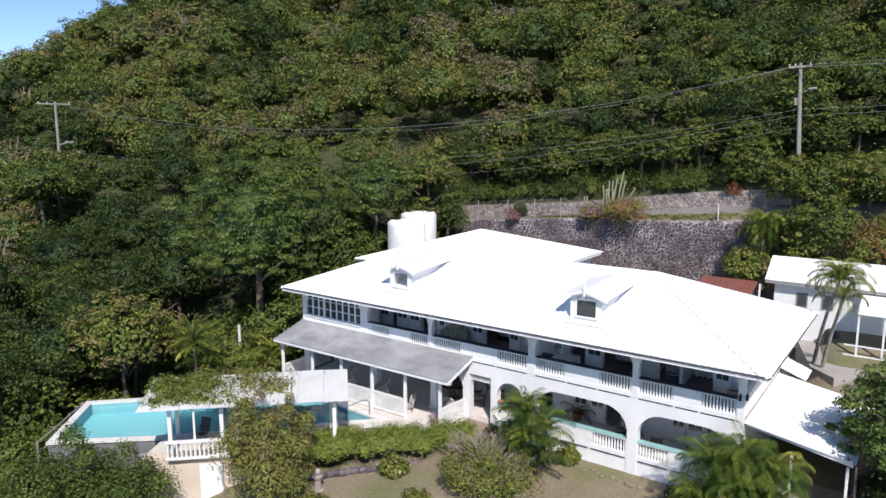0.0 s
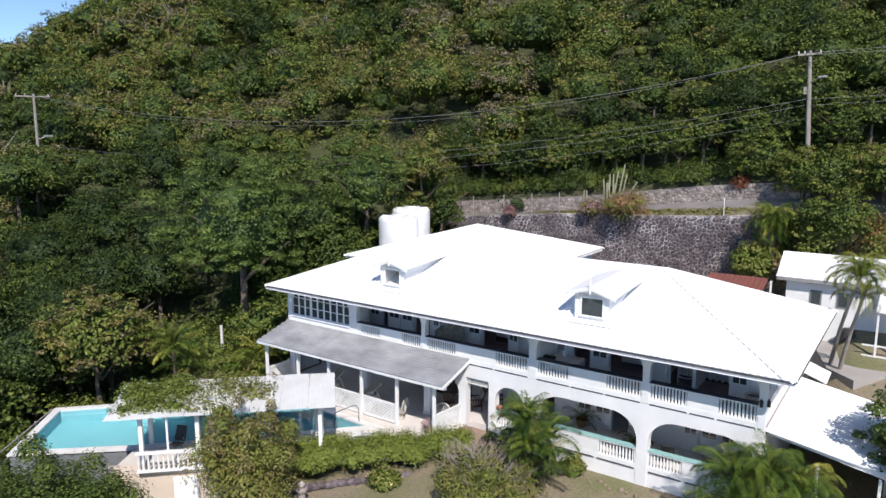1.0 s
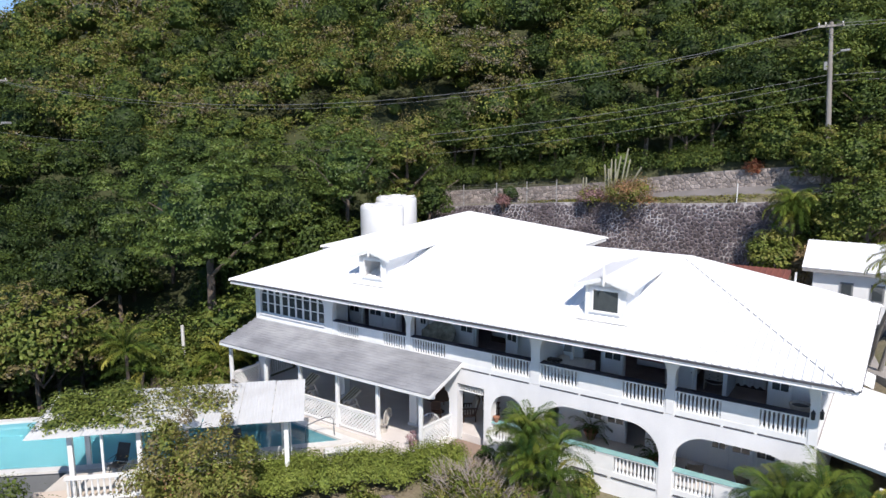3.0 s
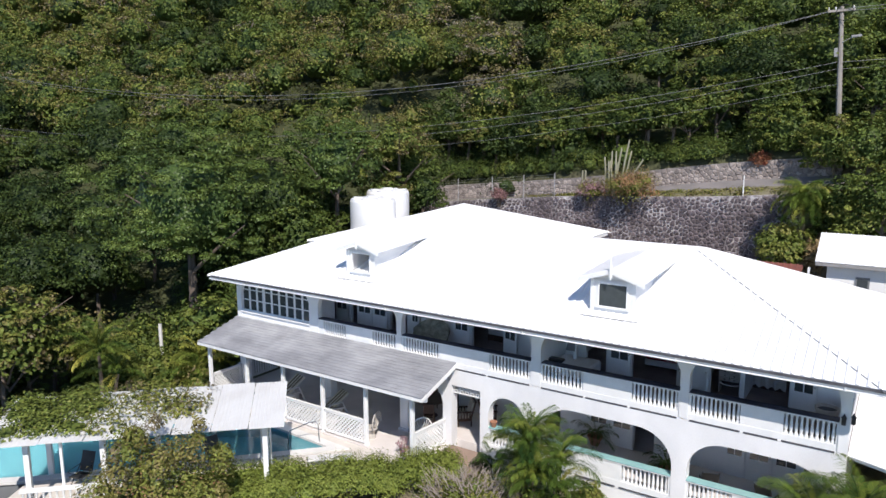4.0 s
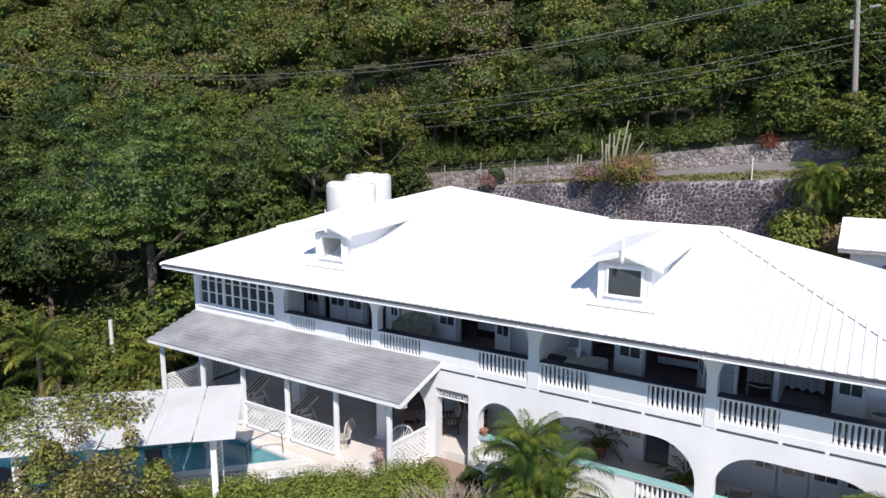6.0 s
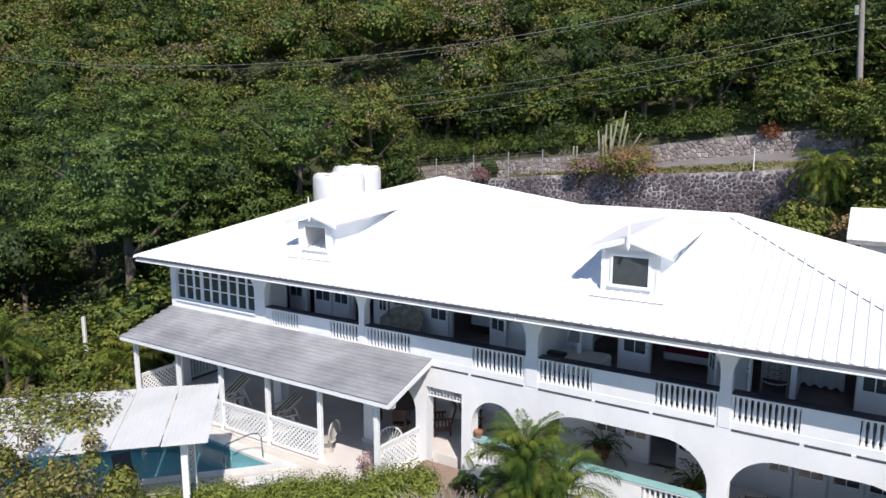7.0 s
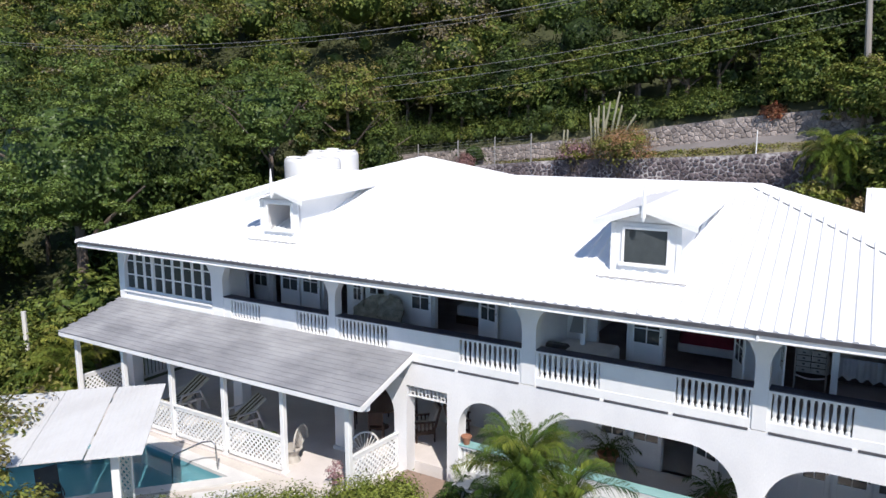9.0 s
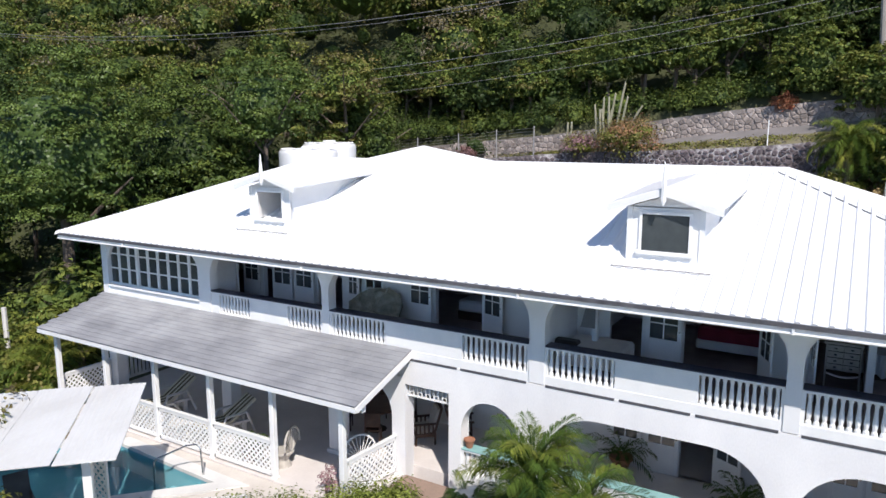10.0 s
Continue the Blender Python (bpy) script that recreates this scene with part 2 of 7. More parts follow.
def ground_material():
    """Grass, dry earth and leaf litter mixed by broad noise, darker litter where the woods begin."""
    m = bpy.data.materials.new("grass_and_dry_earth")
    m.use_nodes = True
    nt = m.node_tree
    n, l = nt.nodes, nt.links
    b = n["Principled BSDF"]
    tc = n.new("ShaderNodeTexCoord")
    a, c = n.new("ShaderNodeTexNoise"), n.new("ShaderNodeTexNoise")
    a.inputs["Scale"].default_value, a.inputs["Detail"].default_value = 0.35, 6
    c.inputs["Scale"].default_value, c.inputs["Detail"].default_value = 9.0, 5
    for t in (a, c):
        l.new(tc.outputs["Object"], t.inputs["Vector"])
    r1 = n.new("ShaderNodeValToRGB")
    r1.color_ramp.elements[0].position, r1.color_ramp.elements[0].color = 0.42, (0.215, 0.176, 0.122, 1)
    r1.color_ramp.elements[1].position, r1.color_ramp.elements[1].color = 0.64, (0.150, 0.150, 0.070, 1)
    l.new(a.outputs["Fac"], r1.inputs[0])
    mx = n.new("ShaderNodeMix")
    mx.data_type, mx.blend_type = "RGBA", "OVERLAY"
    mx.inputs[0].default_value = 0.5
    l.new(r1.outputs[0], mx.inputs[6])
    l.new(c.outputs["Fac"], mx.inputs[7])
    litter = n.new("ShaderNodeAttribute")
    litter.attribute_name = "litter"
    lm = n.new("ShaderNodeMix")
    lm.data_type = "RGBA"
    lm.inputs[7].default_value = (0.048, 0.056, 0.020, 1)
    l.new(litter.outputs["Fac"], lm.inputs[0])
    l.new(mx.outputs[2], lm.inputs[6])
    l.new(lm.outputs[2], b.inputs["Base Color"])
    b.inputs["Roughness"].default_value = 0.95
    bp = n.new("ShaderNodeBump")
    bp.inputs["Strength"].default_value, bp.inputs["Distance"].default_value = 0.5, 0.05
    l.new(c.outputs["Fac"], bp.inputs["Height"])
    l.new(bp.outputs[0], b.inputs["Normal"])
    return m


M_GROUND = ground_material()


def water_material():
    m = bpy.data.materials.new("pool_water")
    m.use_nodes = True
    nt = m.node_tree
    n, l = nt.nodes, nt.links
    b = n["Principled BSDF"]
    b.inputs["Base Color"].default_value = (0.80, 0.97, 0.98, 1)
    b.inputs["Roughness"].default_value = 0.03
    b.inputs["IOR"].default_value = 1.33
    b.inputs["Transmission Weight"].default_value = 1.0
    tc = n.new("ShaderNodeTexCoord")
    t = n.new("ShaderNodeTexNoise")
    t.inputs["Scale"].default_value, t.inputs["Detail"].default_value = 3.5, 3
    l.new(tc.outputs["Object"], t.inputs["Vector"])
    bp = n.new("ShaderNodeBump")
    bp.inputs["Strength"].default_value, bp.inputs["Distance"].default_value = 0.25, 0.03
    l.new(t.outputs["Fac"], bp.inputs["Height"])
    l.new(bp.outputs[0], b.inputs["Normal"])
    return m


M_WATER = water_material()


def sheet_material():
    """Thin white corrugated plastic that lets part of the light through, streaked by dirt."""
    m = mat("translucent_white_sheet", (0.88, 0.88, 0.87), (0.76, 0.75, 0.73), scale=1.1, rough=0.5, bump=0.08, stretch=(1, 0.4, 1))
    nt = m.node_tree
    tr = nt.nodes.new("ShaderNodeBsdfTranslucent")
    tr.inputs["Color"].default_value = (0.80, 0.82, 0.82, 1)
    mx = nt.nodes.new("ShaderNodeMixShader")
    mx.inputs[0].default_value = 0.30
    nt.links.new(nt.nodes["Principled BSDF"].outputs[0], mx.inputs[1])
    nt.links.new(tr.outputs[0], mx.inputs[2])
    nt.links.new(mx.outputs[0], nt.nodes["Material Output"].inputs[0])
    return m


M_SHEET = sheet_material()


# ---- mesh helpers ----
def thing(name, m=None, label="", category="", group="", kind=""):
    ob = new(name)
    ob.empty_display_size = 0.2
    if m is not None:
        ob.matrix_world = m
    return tagged(ob, label, category, group, kind)


def to_mesh(name, bm, material):
    me = bpy.data.meshes.new(name)
    bmesh.ops.recalc_face_normals(bm, faces=bm.faces)
    bm.to_mesh(me)
    bm.free()
    me.materials.append(material)
    return me


def part(name, bm, material, parent, label=""):
    """One mesh object under a thing or a part, in the parent's own space."""
    ob = new(name, to_mesh(name, bm, material))
    if parent is not None:
        ob.parent = parent
    return tagged(ob, label)


def piece(name, me, parent, m):
    ob = new(name, me)
    ob.parent = parent
    ob.matrix_local = m
    return ob


def solo(name, bm, material, label, category, kind="", group="", m=None):
    ob = new(name, to_mesh(name, bm, material))
    if m is not None:
        ob.matrix_world = m
    return tagged(ob, label, category, group, kind)


def box(bm, x0, x1, y0, y1, z0, z1, bevel=0.0):
    vs = [bm.verts.new((x, y, z)) for z in (z0, z1) for y in (y0, y1) for x in (x0, x1)]
    fs = [bm.faces.new([vs[i] for i in f]) for f in ((0, 2, 3, 1), (4, 5, 7, 6), (0, 1, 5, 4), (2, 6, 7, 3), (0, 4, 6, 2), (1, 3, 7, 5))]
    if bevel:
        es = list({e for f in fs for e in f.edges})
        bmesh.ops.bevel(bm, geom=es, offset=bevel, segments=1, affect="EDGES")
    return vs


def boxes(*rows, bevel=0.0):
    bm = bmesh.new()
    for r in rows:
        box(bm, *r, bevel=bevel)
    return bm


def prism(bm, pts, z0, z1):
    """An upright prism over a plan polygon; z1 may be a list of heights."""
    tops = z1 if isinstance(z1, (list, tuple)) else [z1] * len(pts)
    lo = [bm.verts.new((x, y, z0)) for x, y in pts]
    hi = [bm.verts.new((x, y, z)) for (x, y), z in zip(pts, tops)]
    k = len(pts)
    bm.faces.new(lo[::-1])
    bm.faces.new(hi)
    for i in range(k):
        bm.faces.new((lo[i], lo[(i + 1) % k], hi[(i + 1) % k], hi[i]))


def slab(bm, pts, thick):
    """A flat polygon in space given a thickness along its own normal, downwards."""
    v = [Vector(p) for p in pts]
    nrm = (v[1] - v[0]).cross(v[2] - v[0]).normalized()
    if nrm.z < 0:
        nrm = -nrm
    hi = [bm.verts.new(p) for p in v]
    lo = [bm.verts.new(p - nrm * thick) for p in v]
    k = len(v)
    bm.faces.new(hi)
    bm.faces.new(lo[::-1])
    for i in range(k):
        bm.faces.new((lo[i], lo[(i + 1) % k], hi[(i + 1) % k], hi[i]))


def tube(bm, pts, r, sides=6, caps=True):
    """A round bar along points; r may be a list of radii."""
    rr = r if isinstance(r, (list, tuple)) else [r] * len(pts)
    v = [Vector(p) for p in pts]
    rings = []
    for i, p in enumerate(v):
        d = (v[min(i + 1, len(v) - 1)] - v[max(i - 1, 0)]).normalized()
        a = d.orthogonal().normalized() if abs(d.z) > 0.95 else d.cross(Vector((0, 0, 1))).normalized()
        c = d.cross(a)
        rings.append([bm.verts.new(p + rr[i] * (math.cos(q) * a + math.sin(q) * c)) for q in [2 * math.pi * k / sides for k in range(sides)]])
    for q, w in zip(rings, rings[1:]):
        for k in range(sides):
            bm.faces.new((q[k], q[(k + 1) % sides], w[(k + 1) % sides], w[k]))
    if caps:
        bm.faces.new(rings[0][::-1])
        bm.faces.new(rings[-1])


def lathe(bm, prof, at=(0, 0, 0), sides=10):
    """A turned body from (radius, height) pairs."""
    rings = [[bm.verts.new((at[0] + r * math.cos(2 * math.pi * k / sides), at[1] + r * math.sin(2 * math.pi * k / sides), at[2] + z)) for k in range(sides)] for r, z in prof]
    for q, w in zip(rings, rings[1:]):
        for k in range(sides):
            bm.faces.new((q[k], q[(k + 1) % sides], w[(k + 1) % sides], w[k]))
    bm.faces.new(rings[0][::-1])
    bm.faces.new(rings[-1])


def smooth(ob):
    for p in ob.data.polygons:
        p.use_smooth = True
    return ob


def array_mesh(name, verts, faces, material, tint=None):
    """A mesh from arrays of corners and of four-cornered (or three-cornered) faces, with each face's tint."""
    me = bpy.data.meshes.new(name)
    k = faces.shape[1]
    me.vertices.add(len(verts))
    me.vertices.foreach_set("co", np.ascontiguousarray(verts, np.float32).ravel())
    me.loops.add(faces.size)
    me.loops.foreach_set("vertex_index", np.ascontiguousarray(faces, np.int32).ravel())
    me.polygons.add(len(faces))
    me.polygons.foreach_set("loop_start", np.arange(0, faces.size, k, dtype=np.int32))
    me.update(calc_edges=True)
    if tint is not None:
        at = me.attributes.new("tint", "FLOAT", "FACE")
        at.data.foreach_set("value", np.ascontiguousarray(tint, np.float32))
    me.materials.append(material)
    return me


# ---- terrain ----
def smoothstep(a, b, x):
    t = np.clip((np.asarray(x, float) - a) / (b - a), 0, 1)
    return t * t * (3 - 2 * t)


def road_z(x):
    return np.clip(6.2 + 0.0857 * (np.asarray(x, float) + 23.8), 5.6, 9.4)


WALL_Y, UPPER_Y = 25.0, 27.6


def cant(x):
    """How far the road's inner edge stands above, and its wall below, the middle of the road."""
    return 0.45 * smoothstep(-12.0, 2.0, np.asarray(x, float))


def ground_z(x, y):
    x, y = np.asarray(x, float), np.asarray(y, float)
    # the hill behind the road
    s = y - 28.0 - 0.30 * (np.minimum(x, -4.0) + 10.0)
    hill = 9.3 + 0.60 * np.maximum(s, 0) - 0.004 * np.maximum(s - 40, 0) ** 2 * 0.3
    hill = hill - 0.45 * np.maximum(-98.5 - x, 0)
    below = 9.3 + 0.62 * np.minimum(s, 0)
    slope = np.where(s > 0, hill, np.maximum(below, -1.2 - 0.10 * np.maximum(-10 - s, 0)))
    # the plateau of the house, its lawn and the fall towards the valley
    lawn = -0.45 - 0.10 * np.maximum(-1.0 - y, 0) - 0.18 * np.maximum(-9.0 - y, 0)
    lawn = lawn - 0.30 * np.maximum(-9.5 - x, 0) * smoothstep(-1.0, -7.0, y) - 0.22 * np.maximum(-17.0 - x, 0)
    lawn = np.maximum(lawn, -14.0)
    yard = np.maximum(0.0, 0.24 * (y - 3.0)) * smoothstep(9.0, 11.0, x) + np.maximum(0, 0.22 * (y - 11.0)) * (1 - smoothstep(9.0, 11.0, x))
    flat = lawn + yard
    west = smoothstep(-19.5, -25.5, x)
    near = np.where(y < WALL_Y + 0.31, flat * (1 - west) + np.minimum(np.maximum(flat, slope), slope + 3) * west, slope)
    shelf = road_z(x) - 0.06 + cant(x) * np.where(y < 26.2, np.clip((y - 26.2) / 0.85, -1, 0), np.clip((y - 26.2) / 1.4, 0, 1))
    above = np.where(y < UPPER_Y, shelf, np.minimum(np.maximum(slope, road_z(x) + cant(x) + 1.2 + 0.60 * (y - UPPER_Y)), road_z(x) + cant(x) + 1.2 + 0.85 * (y - UPPER_Y)))
    above = np.where(x < -98.5, above - 0.45 * (-98.5 - x), above)
    side = smoothstep(-22.5, -26.0, x)
    behind = above * (1 - side) + np.maximum(slope, -12) * side
    z = np.where(y < WALL_Y + 0.3, near, behind)
    # the ground dug out under the pool
    a = (x + 7.2) * 0.727 - (y + 2.75) * 0.687
    dug = (y < -1.6) & (a < 1.0) & ((x + 21.1) * 0.69 + (y + 10.2) * 0.72 > -4.6) & ((x + 19.0) * 0.58 - (y + 8.0) * 0.81 > -1.2) & (x > -22.5) & (y > -15)
    return np.where(dug, np.minimum(z, -3.2), z)


def build_ground():
    def axis(knots):
        out = []
        for a, b, step in knots:
            out += list(np.arange(a, b - 1e-6, step))
        return np.array(out + [knots[-1][1]])
    xs = axis([(-2500, -300, 200), (-300, -120, 18), (-120, -30, 3.0), (-30, 20, 0.8), (20, 80, 4), (80, 300, 22), (300, 2500, 200)])
    ys = np.concatenate([axis([(-2500, -300, 200), (-300, -60, 20), (-60, -20, 2.5), (-20, 24.9, 0.8)]), [25.28, 25.32], axis([(25.9, 27.5, 0.8), (27.58, 27.62, 0.04), (28.4, 60, 1.5), (60, 130, 5), (130, 300, 20), (300, 2500, 200)])])
    gx, gy = np.meshgrid(xs, ys)
    gz = ground_z(gx, gy)
    far = np.maximum(np.maximum(np.abs(gx) - 150, np.abs(gy) - 170), 0)
    gz = np.where(far > 0, np.maximum(gz - 0.5 * far, -14), gz)
    v = np.stack([gx, gy, gz], -1).reshape(-1, 3)
    w = len(xs)
    i, j = np.meshgrid(np.arange(len(ys) - 1), np.arange(w - 1), indexing="ij")
    a = (i * w + j).ravel()
    f = np.stack([a, a + 1, a + w + 1, a + w], -1)
    me = array_mesh("ground", v, f, M_GROUND)
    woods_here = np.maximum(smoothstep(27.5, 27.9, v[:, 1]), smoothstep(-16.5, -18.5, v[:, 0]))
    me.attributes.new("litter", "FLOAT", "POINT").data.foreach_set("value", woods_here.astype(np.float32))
    ob = new("ground", me)
    smooth(ob)
    tagged(ob, "sloping ground with dry grass, bare earth and leaf litter", "ground", kind="structure")


build_ground()

# ---- the villa ----
UF, GF = 3.15, 0.12          # floors of the upper and the lower storey
EAVE_Z, EAVE_Y = 5.455, -1.10
RIDGE_Y, RIDGE_Z = 4.75, 7.74
X_L, X_R = -15.40, 9.65      # ends of the front
PITCH = (RIDGE_Z - EAVE_Z) / (RIDGE_Y - EAVE_Y)
villa = thing("house", None, "two-storey white villa with arched verandas and white sheet roof", "house")


def arch_z(x, a, b, spring, rise, run):
    d = min(x - a, b - x) / run
    return spring + rise * math.sqrt(max(0.0, 1 - (1 - min(max(d, 0), 1)) ** 2))


def spandrel(bm, a, b, spring, rise, run, top, y0, y1):
    """The wall over an opening with rounded shoulders, of real thickness."""
    xs = sorted({a, b, *[a + run * (1 - math.cos(k * math.pi / 20)) for k in range(11)], *[b - run * (1 - math.cos(k * math.pi / 20)) for k in range(11)]})
    rows = []
    for x in xs:
        z = arch_z(x, a, b, spring, rise, run)
        rows.append([bm.verts.new(p) for p in ((x, y0, z), (x, y1, z), (x, y1, top), (x, y0, top))])
    for q, w in zip(rows, rows[1:]):
        for k in range(4):
            bm.faces.new((q[k], w[k], w[(k + 1) % 4], q[(k + 1) % 4]))
    bm.faces.new(rows[0])
    bm.faces.new(rows[-1][::-1])




def baluster_mesh(h):
    bm = bmesh.new()
    lathe(bm, [(0.050, 0.0), (0.050, 0.06), (0.032, 0.09), (0.048, 0.18), (0.050, h * 0.34), (0.034, h * 0.66), (0.032, h * 0.82), (0.042, h * 0.88), (0.046, h)], sides=8)
    return to_mesh("baluster", bm, M_TRIM)


UP_BAL, LOW_BAL = baluster_mesh(0.62), baluster_mesh(0.58)


def balustrade(parent, a, b, z0, top, groups, coping, y0=0.02, y1=0.20, me=None, coping_w=0.34, name="balustrade"):
    """A parapet from a to b: base, solid panel between the groups of turned balusters, rail and painted coping."""
    h0, h1 = z0 + 0.20, top - 0.09
    bm = bmesh.new()
    box(bm, a, b, y0 + 0.004, y1, z0 - 0.02, h0, bevel=0.006)
    box(bm, a, b, y0 - 0.01, y1 + 0.02, h1, top - 0.035, bevel=0.008)
    edges = [a] + [e for g in groups for e in g] + [b]
    for p, q in zip(edges[0::2], edges[1::2]):
        if q - p > 0.02:
            box(bm, p, q, y0 + 0.012, y1 - 0.012, h0 - 0.01, h1 + 0.01)
    body = part(name, bm, M_TRIM, parent)
    part("coping", boxes((a + 0.01, b - 0.01, y0 - 0.03, y0 - 0.03 + coping_w, top - 0.034, top), bevel=0.008), coping, body, "painted coping along the parapet top")
    for p, q in groups:
        n = max(2, round((q - p) / 0.134))
        for k in range(n):
            piece("baluster", me, body, Matrix.Translation((p + (k + 0.5) * (q - p) / n, (y0 + y1) / 2, h0)))
    return body


# upper front: posts, shoulders, parapets
POSTS = [(-15.40, -15.10), (-10.72, -10.20), (-5.93, -5.70), (0.0, 0.36), (5.10, 5.37), (9.40, 9.65)]
for a, b in POSTS:
    part("post", boxes((a, b, 0.0, 0.30, 3.10, 5.30)), M_WALL, villa)
for (_, a), (b, _) in zip(POSTS[1:], POSTS[2:]):
    bm = bmesh.new()
    spandrel(bm, a, b, 4.42, 0.72, 0.62, 5.30, 0.002, 0.26)
    part("arched_beam", bm, M_WALL, villa)
UP_GROUPS = [[(-9.9, -8.62), (-7.2, -5.98)], [(-5.62, -3.90), (-1.72, -0.06)], [(0.42, 1.92), (3.58, 5.04)], [(5.44, 6.86), (8.02, 9.34)]]
for ((_, a), (b, _)), g in zip(zip(POSTS[1:], POSTS[2:]), UP_GROUPS):
    balustrade(villa, a, b, 3.10, 4.00, g, M_NAVY, me=UP_BAL)
# beam between the storeys, the shadow line under each parapet panel put on as a dark strip
bm = bmesh.new()
box(bm, -3.40, X_R, 0.0, 0.32, 2.60, 3.08)
box(bm, X_L, -3.40, 0.06, 0.32, 2.60, 3.08)
part("storey_beam", bm, M_WALL_AGED, villa)
# dark strips stand in for the shadow lines below the upper panels
for (_, a), (b, _), g in zip(POSTS[2:], POSTS[3:], UP_GROUPS[1:]):
    for p, q in ((g[0][0] - 0.02, g[0][1] + 0.02), (g[0][1] + 0.12, g[1][0] - 0.12), (g[1][0] - 0.02, g[1][1])):
        part("shadow_strip", boxes((p, q, -0.012, 0.02, 3.052, 3.100)), M_SHADOW_DARK, villa)
# slab, ceiling and soffit
part("upper_floor", boxes((X_L, X_R, 0.33, 8.5, 2.95, UF)), M_DARKFLOOR, villa)
part("veranda_ceiling", boxes((X_L + 0.05, X_R - 0.05, 0.33, 8.4, 2.87, 2.94)), M_WALL, villa)
part("upper_ceiling", boxes((X_L + 0.05, X_R - 0.05, 0.31, 9.9, 5.20, 5.28)), M_WALL, villa)
part("soffit", boxes((-15.9, 10.6, -1.02, 0.0, 5.262, 5.30), (-15.9, 10.6, 0.0, 10.5, 5.31, 5.34)), M_WALL, villa)


def room_wall(parent, z0, z1, y, openings, x0, x1, name, material):
    """A wall across the rooms with rectangular openings (a, b, sill, head)."""
    at = x0
    for a, b, s, h in openings:
        if a > at:
            part(name, boxes((at, a, y, y + 0.16, z0, z1)), material, parent)
        part("wall_head", boxes((a, b, y, y + 0.16, h, z1)), material, parent)
        if s > z0 + 0.01:
            part("wall_sill", boxes((a, b, y, y + 0.16, z0, s)), material, parent)
        at = b
    part(name, boxes((at, x1, y, y + 0.16, z0, z1)), material, parent)


def french_leaf(parent, x, y, z, w, h, turn, panes=(2, 3), glass_from=0.58, name="door"):
    """A white door leaf hinged at (x, y): stiles, panel, small panes with glazing bars; turn: degrees it stands open."""
    leaf = part(name, bmesh.new(), M_TRIM, parent, "white door leaf with small glass panes")
    leaf.matrix_local = pose(x, y, z, 0, 0, turn)
    g0 = h * glass_from
    bm = bmesh.new()
    for r in ((0, 0.10, 0, h), (w - 0.10, w, 0, h), (0.10, w - 0.10, 0, g0), (0.10, w - 0.10, h - 0.12, h)):
        box(bm, r[0], r[1], -0.02, 0.02, r[2], r[3], bevel=0.004)
    cols, rows = panes
    for k in range(1, cols):
        q = 0.10 + (w - 0.20) * k / cols
        box(bm, q - 0.014, q + 0.014, -0.016, 0.016, g0, h - 0.12)
    for k in range(1, rows):
        q = g0 + (h - 0.12 - g0) * k / rows
        box(bm, 0.10, w - 0.10, -0.015, 0.015, q - 0.014, q + 0.014)
    old, leaf.data = leaf.data, to_mesh(name, bm, M_TRIM)
    bpy.data.meshes.remove(old)
    part("pane", boxes((0.09, w - 0.09, -0.005, 0.005, g0 - 0.01, h - 0.11)), M_GLASS_DARK, leaf)
    part("door_handle", boxes((w - 0.075, w - 0.03, -0.065, -0.02, h * 0.47, h * 0.49)), M_STEEL, leaf, "steel lever handle")
    return leaf


# upper rooms behind the balcony
RY = 2.35
up_open = [(-11.85, -11.30, UF, 5.05), (-10.38, -10.0, UF, 5.05), (-8.10, -7.15, UF, 5.05), (-6.95, -6.42, UF, 5.05), (-6.3, -5.6, 4.1, 4.75), (-3.85, -2.38, UF, 5.05),
           (1.08, 1.85, UF, 5.05), (2.80, 4.38, UF, 5.05), (5.48, 6.40, UF, 5.05), (6.54, 7.85, UF, 5.05)]
room_wall(villa, UF, 5.2, RY, up_open, X_L + 0.2, X_R - 0.02, "room_wall", M_WALL)
for x, y0, y1 in ((-6.98, RY + 0.16, 6.5), (0.12, 0.5, 6.5), (4.9, RY + 0.16, 6.5), (6.40, RY + 0.16, 6.5), (-10.62, 0.3, 1.25)):
    part("partition", boxes((x, x + 0.14, y0, y1, UF, 5.2)), M_ROOM, villa)
part("frame_post", boxes((-10.60, -10.50, 1.30, 1.40, UF, 5.2)), M_TRIM, villa)
part("window_frame", boxes((-6.3, -6.22, RY - 0.02, RY + 0.02, 4.1, 4.75), (-5.68, -5.6, RY - 0.02, RY + 0.02, 4.1, 4.75), (-5.98, -5.93, RY - 0.02, RY + 0.02, 4.1, 4.75), (-6.22, -5.68, RY - 0.015, RY + 0.015, 4.40, 4.44)), M_TRIM, villa)
part("frame_post", boxes((0.90, 1.02, 1.55, 1.67, UF, 5.2)), M_TRIM, villa)
part("room_back_wall", boxes((X_L + 0.2, X_R, 6.5, 6.66, UF, 5.2)), M_ROOM, villa)
for x, w, a in ((-11.25, 0.80, -4), (-9.95, 0.88, -2), (-9.02, 0.86, -5), (-6.93, 0.5, -4), (-4.72, 0.80, -3), (-2.36, 0.74, -18), (1.95, 0.84, -5), (4.40, 0.74, -66), (5.38, 0.6, -78), (7.90, 0.72, -6)):
    french_leaf(villa, x, RY - 0.05, UF + 0.02, w, 1.92, a, panes=(2, 3), glass_from=0.36)

